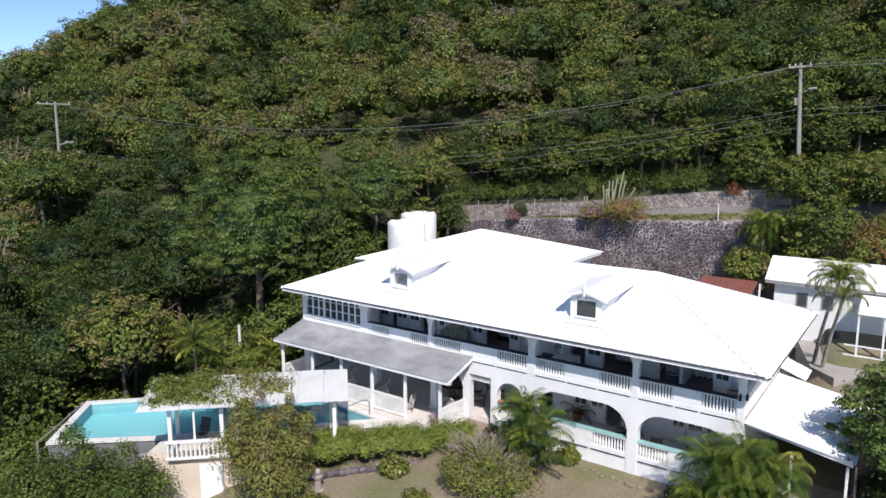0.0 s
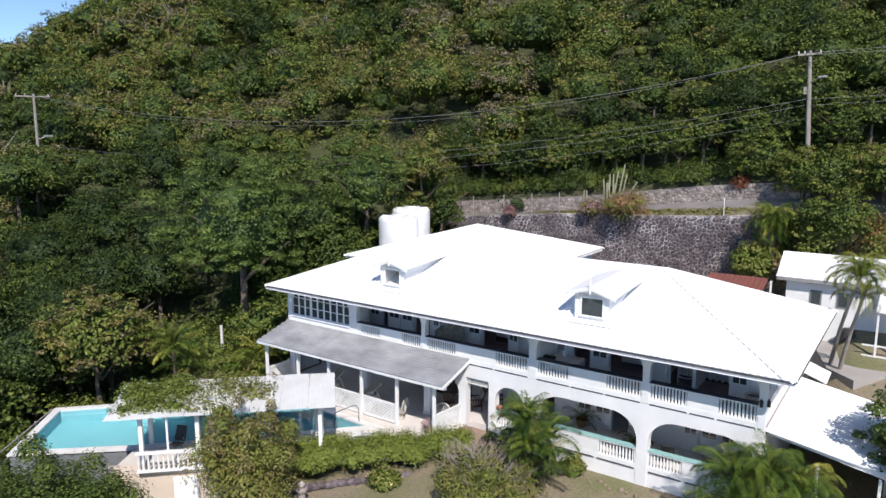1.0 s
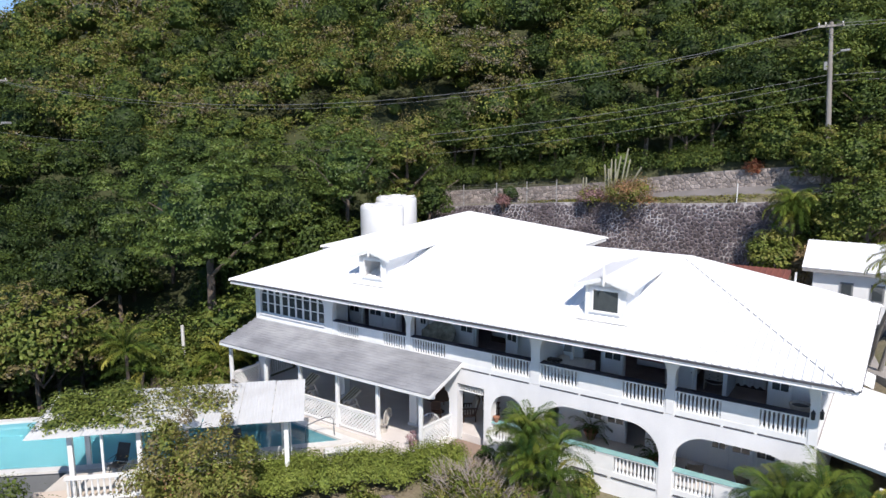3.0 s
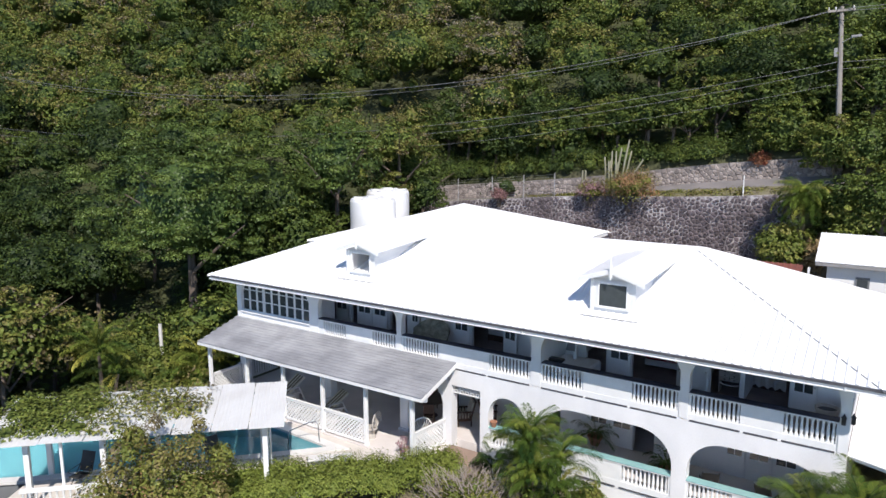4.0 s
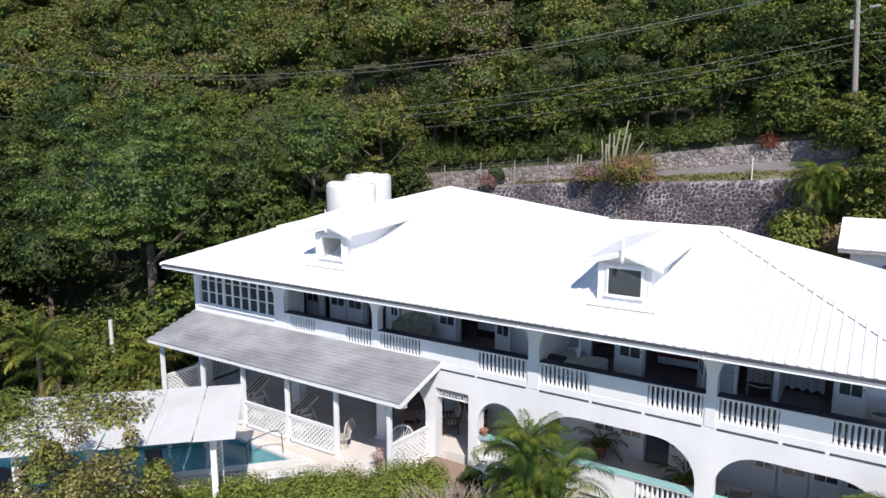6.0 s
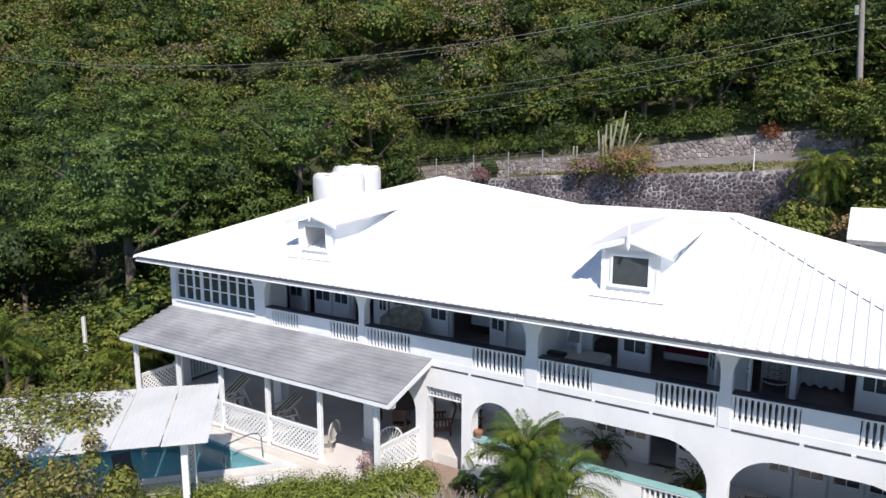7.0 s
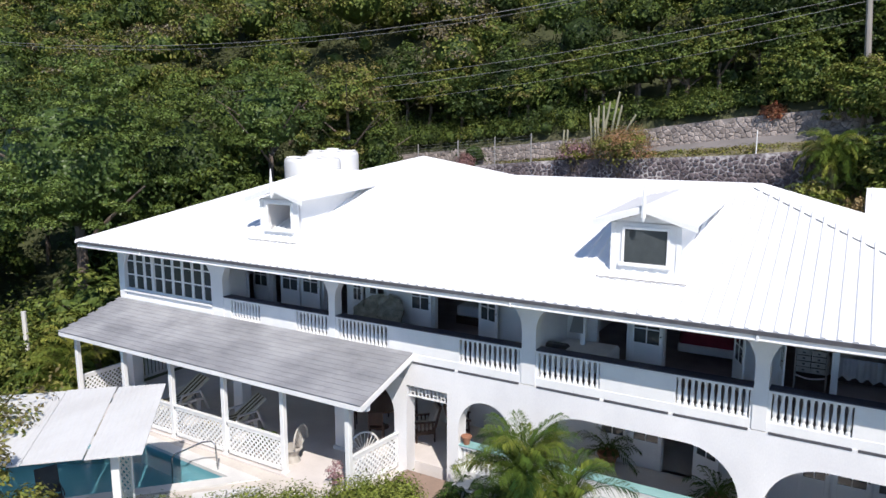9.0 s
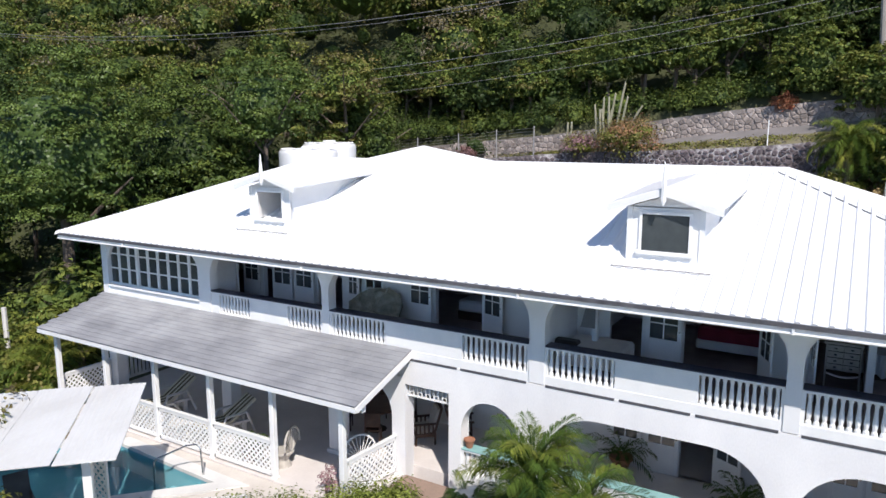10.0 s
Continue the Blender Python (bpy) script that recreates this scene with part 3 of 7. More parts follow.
# the glazed room at the west end
sun_room = part("sunroom_wall", boxes((-15.10, -10.72, 0.03, 0.24, 3.10, 3.66), bevel=0.008), M_WALL, villa)
bm = bmesh.new()
spandrel(bm, -15.10, -10.72, 4.35, 0.78, 0.70, 5.30, 0.03, 0.24)
part("arched_beam", bm, M_WALL, villa)
part("window_sill", boxes((-15.12, -10.70, -0.05, 0.10, 3.60, 3.67), bevel=0.01), M_TRIM, villa)
win = part("window", boxes((-15.10, -10.72, 0.09, 0.17, 3.67, 3.73), (-13.72, -13.60, 0.06, 0.20, 3.67, 5.16)), M_TRIM, villa)
for k in range(10):
    x = -15.10 + 4.38 * k / 9
    if 0 < k < 9:
        part("mullion", boxes((x - 0.045, x + 0.045, 0.08, 0.18, 3.70, 5.14), bevel=0.006), M_TRIM, win)
for z in (4.20, 4.68):
    part("glazing_bar", boxes((-15.10, -10.72, 0.10, 0.16, z - 0.02, z + 0.02)), M_TRIM, win)
for k in range(9):
    x = -15.10 + 4.38 * k / 9
    part("pane", boxes((x + 0.04, x + 4.38 / 9 - 0.04, 0.125, 0.135, 3.72, 5.14)), M_GLASS_DARK, win)
part("string_course", boxes((-15.14, -10.70, -0.03, 0.03, 3.34, 3.42), bevel=0.008), M_TRIM, villa)
part("sunroom_side_wall", boxes((X_L, X_L + 0.22, 0.30, 9.6, 2.9, 5.30), (X_L, X_L + 0.22, 2.5, 9.6, 0.0, 2.9)), M_WALL, villa)
# east side wall: the balcony stays open beside the corner post
bm = bmesh.new()
box(bm, 9.43, 9.645, 2.2, 9.7, -0.6, 5.30)
box(bm, 9.43, 9.645, 0.33, 2.2, -0.6, 4.00)
box(bm, 9.43, 9.645, 0.30, 2.2, 5.05, 5.30)
part("east_wall", bm, M_WALL, villa)
part("north_wall", boxes((X_L, 9.64, 9.6, 9.8, -0.5, 5.30)), M_WALL, villa)

# lower front: piers, arches, parapets
LOW = [(-1.72, -0.22, 1.55, 0.82, 0.72), (0.42, 4.96, 1.42, 1.08, 1.15), (5.42, 9.32, 1.42, 1.08, 1.10)]
PIERS = [(-3.72, -3.32), (-2.06, -1.72), (-0.22, 0.42), (4.96, 5.42), (9.32, 9.65)]
for a, b in PIERS:
    part("pier", boxes((a, b, 0.0, 0.40, -0.70, 2.60)), M_WALL_AGED, villa)
for a, b, s, r, q in LOW:
    bm = bmesh.new()
    spandrel(bm, a, b, s, r, q, 2.60, 0.001, 0.36)
    part("arch", bm, M_WALL_AGED, villa)
bm = bmesh.new()
spandrel(bm, -5.0, -3.72, 1.5, 0.9, 0.9, 2.60, 0.001, 0.36)
part("arch", bm, M_WALL_AGED, villa)
part("lintel", boxes((-3.32, -2.06, 0.001, 0.36, 2.42, 2.60)), M_WALL_AGED, villa)
# fretwork grille over the doorway
fret = part("fretwork_grille", boxes((-3.32, -2.06, 0.12, 0.16, 2.37, 2.42), (-3.32, -2.06, 0.12, 0.16, 2.08, 2.12)), M_TRIM, villa, "white fretwork grille over the doorway")
for k in range(11):
    x = -3.26 + k * 0.118
    part("fret_bar", boxes((x - 0.014, x + 0.014, 0.125, 0.155, 2.12, 2.37), (x + 0.03, x + 0.088, 0.13, 0.15, 2.20 + 0.06 * (k % 2), 2.225 + 0.06 * (k % 2))), M_TRIM, fret)
# base walls and parapets of the lower veranda
part("base_wall", boxes((-1.74, 9.62, 0.03, 0.34, -0.95, 0.26)), M_WALL_AGED, villa)
balustrade(villa, -1.72, -0.22, 0.24, 1.12, [(-1.66, -0.28)], M_TEAL, me=LOW_BAL)
balustrade(villa, 0.42, 4.96, 0.24, 1.12, [(0.62, 1.55), (3.35, 4.88)], M_TEAL, me=LOW_BAL)
balustrade(villa, 5.42, 9.32, 0.24, 1.12, [(5.50, 6.80), (8.0, 9.2)], M_TEAL, me=LOW_BAL)
# painted shadow lines below the lower parapet, as dark strips
for p, q in ((0.6, 1.6), (1.75, 3.15), (3.3, 4.9), (5.5, 6.8), (6.95, 7.85), (8.0, 9.25)):
    part("shadow_strip", boxes((p, q, -0.010, 0.03, 0.195, 0.24)), M_SHADOW_DARK, villa)
part("veranda_floor", boxes((X_L, -3.4, -1.95, 9.5, -0.30, 0.0), (-3.4, 9.42, 0.36, 9.5, -0.25, GF)), M_FLOOR, villa)
LY = 3.2
low_open = [(-13.6, -12.6, 0.0, 2.05), (-8.8, -7.0, 0.0, 2.1), (-0.95, -0.25, GF, 2.15), (2.70, 3.48, GF, 2.15)]
room_wall(villa, 0.0, 2.87, LY, low_open, X_L + 0.2, X_R - 0.2, "room_wall", M_WALL)
part("room_back_wall", boxes((X_L + 0.2, X_R - 0.2, 6.3, 6.45, 0.0, 2.87), (-5.4, -5.25, LY + 0.16, 6.3, 0, 2.87), (4.4, 4.55, LY + 0.16, 6.3, 0, 2.87)), M_ROOM, villa)
for x, w, a in ((-1.7, 0.75, 0), (0.95, 0.80, 0), (1.84, 0.84, 0), (3.50, 0.78, -30), (5.92, 0.66, 0), (6.64, 0.78, 0), (7.47, 0.78, 0), (8.30, 0.75, 0)):
    french_leaf(villa, x, LY - 0.05, GF + 0.01, w, 2.02, a, panes=(2, 3), glass_from=0.38)
# columns carrying the upper front over the porch
for x in (-15.2, -9.75, -5.62):
    part("column", boxes((x - 0.2, x + 0.2, 0.0, 0.40, 0.0, 2.62), (x - 0.25, x + 0.25, -0.05, 0.45, 0.0, 0.12), bevel=0.015), M_WALL, villa)

# ---- roofs ----
def sheet_roof(parent, name, poly, pitch_dir, step=0.25, thick=0.05, rib=(0.055, 0.030), material=M_ROOF, label=""):
    """A roof face with its raised ribs running up the slope; poly: corners in space, pitch_dir: plan direction uphill."""
    v = [Vector(p) for p in poly]
    up = Vector((*pitch_dir, 0)).normalized()
    nrm = (v[1] - v[0]).cross(v[2] - v[0]).normalized()
    if nrm.z < 0:
        nrm = -nrm
    side = up.cross(Vector((0, 0, 1))).normalized()
    along = (up - nrm * up.dot(nrm)).normalized()
    bm = bmesh.new()
    ws = [side.dot(p) for p in v]
    lo_w, hi_w = min(ws), max(ws)
    stations = [(w, 0.0) for w in ws if lo_w < w < hi_w] + [(lo_w + 1e-4, 0.0), (hi_w - 1e-4, 0.0)]
    hw, hh = rib
    q = math.ceil(lo_w / step + 0.3) * step
    while q < hi_w - 0.1:
        stations = [t for t in stations if abs(t[0] - q) > hw or t[0] in (lo_w + 1e-4, hi_w - 1e-4)]
        stations += [(q - hw, 0.0), (q - hw * 0.5, hh), (q + hw * 0.5, hh), (q + hw, 0.0)]
        q += step
    rows = []
    for w, h in sorted(stations):
        hits = []
        for i in range(len(v)):
            a, b = v[i], v[(i + 1) % len(v)]
            da, db = side.dot(a) - w, side.dot(b) - w
            if (da < 0) != (db < 0):
                hits.append(a + (b - a) * (da / (da - db)))
        if len(hits) != 2:
            continue
        lo, hi = sorted(hits, key=lambda p: up.dot(p))
        rows.append([bm.verts.new(p) for p in (lo + nrm * h, hi + nrm * h, hi - nrm * thick, lo - nrm * thick)])
    for p, r in zip(rows, rows[1:]):
        for k in range(4):
            bm.faces.new((p[k], r[k], r[(k + 1) % 4], p[(k + 1) % 4]))
    bm.faces.new(rows[0])
    bm.faces.new(rows[-1][::-1])
    return part(name, bm, material, parent, label)


def ridge_cap(bm, a, b, w=0.16, lift=0.035):
    """A folded cap laid over a ridge or hip, a little proud of the ribs."""
    a, b = Vector(a), Vector(b)
    d = (b - a).normalized()
    s = d.cross(Vector((0, 0, 1))).normalized()
    up = Vector((0, 0, 1))
    rows = [[bm.verts.new(p + up * lift + s * k + up * (-abs(k) * 0.45)) for k in (-w, 0, w)] + [bm.verts.new(p + up * (lift - 0.02) + s * k + up * (-abs(k) * 0.45)) for k in (w, 0, -w)] for p in (a, b)]
    for k in range(6):
        bm.faces.new((rows[0][k], rows[0][(k + 1) % 6], rows[1][(k + 1) % 6], rows[1][k]))
    bm.faces.new(rows[0][::-1])
    bm.faces.new(rows[1])


E_L, E_R = (-16.0, EAVE_Y, EAVE_Z), (10.69, EAVE_Y, EAVE_Z)
E_RB, E_LB = (10.69, 10.55, EAVE_Z), (-16.0, 10.55, EAVE_Z)
H_L, H_R = (-10.2, RIDGE_Y, RIDGE_Z), (4.50, RIDGE_Y, RIDGE_Z)
roof = sheet_roof(villa, "roof", [E_L, E_R, H_R, H_L], (0, 1), label="white painted corrugated sheet roof")
sheet_roof(roof, "roof_slope", [E_R, E_RB, H_R], (-1, 0))
sheet_roof(roof, "roof_slope", [E_RB, E_LB, H_L, H_R], (0, -1))
sheet_roof(roof, "roof_slope", [E_LB, E_L, H_L], (1, 0))
bm = bmesh.new()
for a, b in ((H_L, H_R), (E_L, H_L), (E_R, H_R), (E_RB, H_R), (E_LB, H_L)):
    ridge_cap(bm, a, b)
part("ridge_cap", bm, M_ROOF, roof)
# thin grey bar drawn in as the shadowed gap along the hip cap's lower edge
ha, hb = Vector(E_R), Vector(H_R)
off = -(hb - ha).normalized().cross(Vector((0, 0, 1))).normalized() * 0.30 + Vector((0, 0, -0.075))
bm = bmesh.new()
tube(bm, [ha + off, hb + off], 0.016, 4)
part("hip_shadow_line", bm, M_POOLWALL, roof, "grey bar standing in for the shadow under the hip cap")
part("fascia", boxes((-15.95, 10.64, -1.075, -1.03, 5.24, 5.395), (10.59, 10.64, -1.03, 10.5, 5.24, 5.395), (-15.95, -15.90, -1.03, 10.5, 5.24, 5.395), (-15.9, 10.6, 10.45, 10.5, 5.24, 5.395)), M_TRIM, roof)
# dark strip added as the shadow below the roof sheet ends
part("sheet_edge", boxes((-15.98, 10.67, -1.135, -1.06, 5.368, 5.444), (10.63, 10.71, -1.05, 10.5, 5.372, 5.436)), M_SHADOW_DARK, roof, "dark strip painted as the shadow under the roof sheets")
# gutter along the front
bm = bmesh.new()
tube(bm, [(-15.9, -1.10, 5.27), (10.62, -1.10, 5.27)], 0.024, 8)
part("gutter", bm, M_TRIM, roof)
for x in (-12.6, -5.6, 0.2, 5.2, 9.5):
    part("gutter_bracket", boxes((x - 0.02, x + 0.02, -1.14, -1.06, 5.25, 5.35)), M_TRIM, roof)

# rear wing under its own pyramid roof
A1, A2, A3, A4, AP = (-16.2, 5.5, 6.2), (-3.8, 5.5, 6.2), (-3.8, 17.5, 6.2), (-16.2, 17.5, 6.2), (-9.7, 11.0, 8.05)
rear = sheet_roof(villa, "rear_roof", [A1, A2, AP], (0, 1), label="white sheet roof of the rear wing")
for p, q, d in ((A2, A3, (-1, 0)), (A3, A4, (0, -1)), (A4, A1, (1, 0))):
    sheet_roof(rear, "roof_slope", [p, q, AP], d)
bm = bmesh.new()
for p in (A1, A2, A3, A4):
    ridge_cap(bm, p, AP)
part("ridge_cap", bm, M_ROOF, rear)
part("rear_fascia", boxes((-3.88, -3.83, 5.6, 17.4, 6.0, 6.15), (-16.15, -16.1, 5.6, 17.4, 6.0, 6.15), (-16.1, -3.9, 17.38, 17.43, 6.0, 6.15)), M_TRIM, villa)
part("rear_wall", boxes((-15.6, -15.4, 9.85, 17.0, -0.5, 6.12), (-4.6, -4.4, 9.85, 17.0, -0.5, 6.12), (-15.4, -4.6, 16.8, 17.0, -0.5, 6.12), (-4.6, -4.4, 6.5, 9.55, 5.6, 6.1)), M_WALL, villa)


def dormer(cx):
    """A gabled roof window: front with an open shutterless frame, cheeks, low gable roof with a finial."""
    d = part("dormer", bmesh.new(), M_WALL, villa, "small gabled dormer with a dark window and finial")
    d.matrix_local = Matrix.Translation((cx, 0, 0))
    f, w, e = 0.42, 0.74, 1.12

    def rz(y):
        return EAVE_Z + PITCH * (y - EAVE_Y)
    yb, zb = 3.80, 7.37
    bm = bmesh.new()
    for s in (-1, 1):
        x0, x1 = sorted((s * w, s * (w - 0.06)))
        pts = [(f, rz(f) - 0.1), (yb - 0.3, rz(yb - 0.3)), (f, 7.12)]
        a = [bm.verts.new((x0, y, z)) for y, z in pts]
        b = [bm.verts.new((x1, y, z)) for y, z in pts]
        bm.faces.new(a)
        bm.faces.new(b[::-1])
        for k in range(3):
            bm.faces.new((a[k], a[(k + 1) % 3], b[(k + 1) % 3], b[k]))
    for r in ((-w, -0.52, 5.95, 7.12), (0.52, w, 5.95, 7.12), (-0.52, 0.52, 5.95, 6.17), (-0.52, 0.52, 7.02, 7.12)):
        box(bm, r[0], r[1], f - 0.06, f + 0.02, r[2], r[3])
    # gable above the window
    pts = [(-w, 7.10), (w, 7.10), (0, 7.10 + w * 0.33)]
    a = [bm.verts.new((x, f - 0.06, z)) for x, z in pts]
    b = [bm.verts.new((x, f + 0.02, z)) for x, z in pts]
    bm.faces.new(a)
    bm.faces.new(b[::-1])
    for k in range(3):
        bm.faces.new((a[k], a[(k + 1) % 3], b[(k + 1) % 3], b[k]))
    old, d.data = d.data, to_mesh("dormer", bm, M_WALL)
    bpy.data.meshes.remove(old)
    frame_ = part("window_frame", boxes((-0.52, -0.46, f - 0.09, f - 0.02, 6.17, 7.02), (0.46, 0.52, f - 0.09, f - 0.02, 6.17, 7.02), (-0.46, 0.46, f - 0.09, f - 0.02, 6.96, 7.02), (-0.56, 0.56, f - 0.14, f - 0.02, 6.15, 6.22), bevel=0.005), M_TRIM, d)
    if cx > 0:
        part("pane", boxes((-0.47, 0.47, f - 0.055, f - 0.045, 6.18, 6.97)), M_GLASS_DARK, frame_, "dark glass pane")
    # dark loft seen through the opening: side boards and a sloping lining
    bm = bmesh.new()
    box(bm, -0.62, 0.62, f + 1.2, f + 1.25, 6.2, 7.1)
    box(bm, -0.68, -0.62, f + 0.03, f + 1.25, 6.2, 7.1)
    box(bm, 0.62, 0.68, f + 0.03, f + 1.25, 6.2, 7.1)
    box(bm, -0.68, 0.68, f + 0.03, f + 1.25, 7.06, 7.1)
    part("loft_lining", bm, M_DARKFLOOR if cx > 0 else M_ROOM, d)
    part("corner_board", boxes((-w - 0.02, -w + 0.08, f - 0.085, f - 0.055, 5.98, 7.1)), M_TRIM, d)
    part("corner_board", boxes((w - 0.08, w + 0.02, f - 0.085, f - 0.055, 5.98, 7.1)), M_TRIM, d)
    rise = 0.36
    zr = 7.64
    yr = EAVE_Y + (zr - EAVE_Z) / PITCH
    for s in (-1, 1):
        bm = bmesh.new()
        slab(bm, [(0, f - 0.30, 7.16 + rise), (s * e, f - 0.30, 7.16), (s * e, yb, zb), (0, yr, zr)], 0.045)
        part("dormer_roof", bm, M_ROOF, d)
        bm = bmesh.new()
        v = [(0, 7.13 + rise), (s * e, 7.13), (s * e, 7.00), (0, 7.00 + rise)]
        a = [bm.verts.new((x, f - 0.325, z)) for x, z in v]
        b = [bm.verts.new((x, f - 0.295, z)) for x, z in v]
        bm.faces.new(a)
        bm.faces.new(b[::-1])
        for k in range(4):
            bm.faces.new((a[k], a[(k + 1) % 4], b[(k + 1) % 4], b[k]))
        part("barge_board", bm, M_TRIM, d)
    bm = bmesh.new()
    tube(bm, [(0, f - 0.345, 7.16), (0, f - 0.345, 7.26), (0, f - 0.345, 7.60), (0, f - 0.345, 8.02)], [0.012, 0.055, 0.05, 0.012], 6)
    part("finial", bm, M_TRIM, d)
    bm = bmesh.new()
    box(bm, -0.95, 0.97, -0.032, -0.008, rz(0) + 0.03, rz(0) + 0.05)
    part("flashing", bm, M_GALV, d)


for cx in (2.71, -8.02):
    dormer(cx)

# ---- shingled porch roof, its posts and lattice fence ----
PY, PZ = -2.24, 2.66
porch = thing("porch", None, "lean-to porch with grey shingle roof and white lattice fence", "porch")
bm = bmesh.new()
slab(bm, [(-15.45, PY, PZ - 0.02), (-3.12, PY, PZ - 0.02), (-3.12, 0.0, 3.32), (-15.45, 0.0, 3.32)], 0.04)
porch_roof = part("porch_roof", bm, M_SHINGLE, porch, "weathered grey shingles on the porch roof")
COURSES = 13
for k in range(COURSES):
    t0, t1 = k / COURSES, (k + 1.12) / COURSES
    za, zc = PZ + (3.34 - PZ) * t0 + 0.011, PZ + (3.34 - PZ) * min(t1, 1) + 0.003
    ya, yc = PY - 0.03 + (0.03 - PY) * t0, PY + (0.0 - PY) * min(t1, 1)
    n = 42
    bm = bmesh.new()
    for j in range(n):
        x0 = -15.47 + 12.37 * (j + (0.5 if k % 2 else 0.0)) / n
        x1 = min(x0 + 12.37 / n - 0.004, -3.10)
        if x1 - x0 > 0.04:
            d = 0.012 * random.random()
            slab(bm, [(x0, ya - d, za), (x1, ya - d, za), (x1, yc, zc), (x0, yc, zc)], 0.007)
    tagged(part("shingle_course", bm, M_SHINGLE, porch_roof), kind="stuff")
part("porch_fascia", boxes((-15.47, -3.10, PY - 0.03, PY + 0.02, PZ - 0.155, PZ - 0.045)), M_TRIM, porch)
for x in (-15.46, -3.14):
    bm = bmesh.new()
    slab(bm, [(x, PY, PZ - 0.03), (x + 0.05, PY, PZ - 0.03), (x + 0.05, 0.02, 3.30), (x, 0.02, 3.30)], 0.15)
    part("rake_board", bm, M_TRIM, porch)
part("porch_beam", boxes((-15.3, -3.2, -1.90, -1.76, 2.36, 2.52)), M_TRIM, porch)
PX = [-15.2, -12.75, -10.5, -8.27, -6.03]
for x in PX + [-3.84]:
    part("porch_post", boxes((x - 0.07, x + 0.07, -1.90, -1.76, 0.0, 2.40), (x - 0.09, x + 0.09, -1.92, -1.74, 0.0, 0.06), bevel=0.01), M_TRIM, porch)


def lattice(parent, p, q, z0, z1):
    """A white lattice panel between two plan points: frame and crossed slats with their gaps."""
    p, q = Vector((*p, 0)), Vector((*q, 0))
    length = (q - p).length
    h = z1 - z0
    ang = math.degrees(math.atan2(q.y - p.y, q.x - p.x))
    bm = bmesh.new()
    for r in ((0, length, 0, 0.09), (0, length, h - 0.09, h), (0, 0.05, 0, h), (length - 0.05, length, 0, h)):
        box(bm, r[0], r[1], -0.03, 0.03, r[2], r[3])
    box(bm, -0.01, length + 0.01, -0.05, 0.05, h, h + 0.04)
    pan = part("lattice_panel", bm, M_TRIM, parent, "white lattice panel")
    pan.matrix_local = pose(p.x, p.y, z0, 0, 0, ang)
    bm = bmesh.new()
    step, hw = 0.165, 0.036
    a0, a1 = 0.085, h - 0.085
    rise = a1 - a0
    k = -rise
    while k < length:
        for s in (1, -1):
            x0, x1 = k, k + rise
            t0, t1 = max(0, (0.04 - x0) / rise), min(1, (length - 0.04 - x0) / rise)
            if t1 - t0 > 0.05:
                za, zb = (a0 + t0 * rise, a0 + t1 * rise) if s > 0 else (a1 - t0 * rise, a1 - t1 * rise)
                xa, xb = x0 + t0 * rise, x0 + t1 * rise
                y0 = -0.012 if s > 0 else 0.003
                vs = [bm.verts.new((x, y, z)) for y in (y0, y0 + 0.012) for x, z in ((xa - hw, za), (xa + hw, za), (xb + hw, zb), (xb - hw, zb))]
                for f in ((0, 1, 2, 3), (7, 6, 5, 4), (0, 4, 5, 1), (1, 5, 6, 2), (2, 6, 7, 3), (3, 7, 4, 0)):
                    bm.faces.new([vs[i] for i in f])
        k += step
    part("slats", bm, M_TRIM, pan)


for a, b in zip(PX[1:], PX[2:]):
    lattice(porch, (a + 0.07, -1.83), (b - 0.07, -1.83), 0.06, 0.98)
lattice(porch, (-3.80, -1.75), (-3.62, -0.02), 0.06, 0.98)
# plain white balustrade at the west end, with a lattice beside it
bm = bmesh.new()
box(bm, -15.6, -15.48, 0.0, 2.4, 0.9, 0.98)
box(bm, -15.6, -15.48, 0.0, 2.4, 0.08, 0.15)
end = part("end_rail", bm, M_TRIM, porch)
for k in range(15):
    part("rail_bar", boxes((-15.57, -15.51, 0.08 + k * 0.155, 0.16 + k * 0.155, 0.15, 0.9)), M_TRIM, end)
lattice(porch, (-15.30, -1.72), (-15.30, -0.05), 0.06, 0.98)

# ---- pool, decks and pergola ----
POOL = [(-7.2, -2.75), (-11.2, -2.55), (-18.9, -7.95), (-21.1, -10.2), (-17.95, -13.5), (-14.05, -10.05)]


def inset(pts, d):
    """A plan polygon moved inwards by d (or outwards when negative); corners in either order."""
    k = len(pts)
    v = [Vector(p) for p in pts]
    area = sum(v[i].x * v[(i + 1) % k].y - v[(i + 1) % k].x * v[i].y for i in range(k))
    sg = 1 if area > 0 else -1
    out = []
    for i in range(k):
        e0, e1 = (v[i] - v[i - 1]).normalized(), (v[(i + 1) % k] - v[i]).normalized()
        n0, n1 = Vector((-e0.y, e0.x)) * sg, Vector((-e1.y, e1.x)) * sg
        b = (n0 + n1).normalized()
        out.append(tuple(v[i] + b * d / max(0.35, b.dot(n0))))
    return out


def ring(bm, outer, inner, z0, z1):
    k = len(outer)
    r = [[bm.verts.new((x, y, z)) for x, y in p] for p, z in ((outer, z0), (outer, z1), (inner, z1), (inner, z0))]
    for i in range(k):
        j = (i + 1) % k
        for a in range(4):
            b = (a + 1) % 4
            bm.faces.new((r[a][i], r[a][j], r[b][j], r[b][i]))


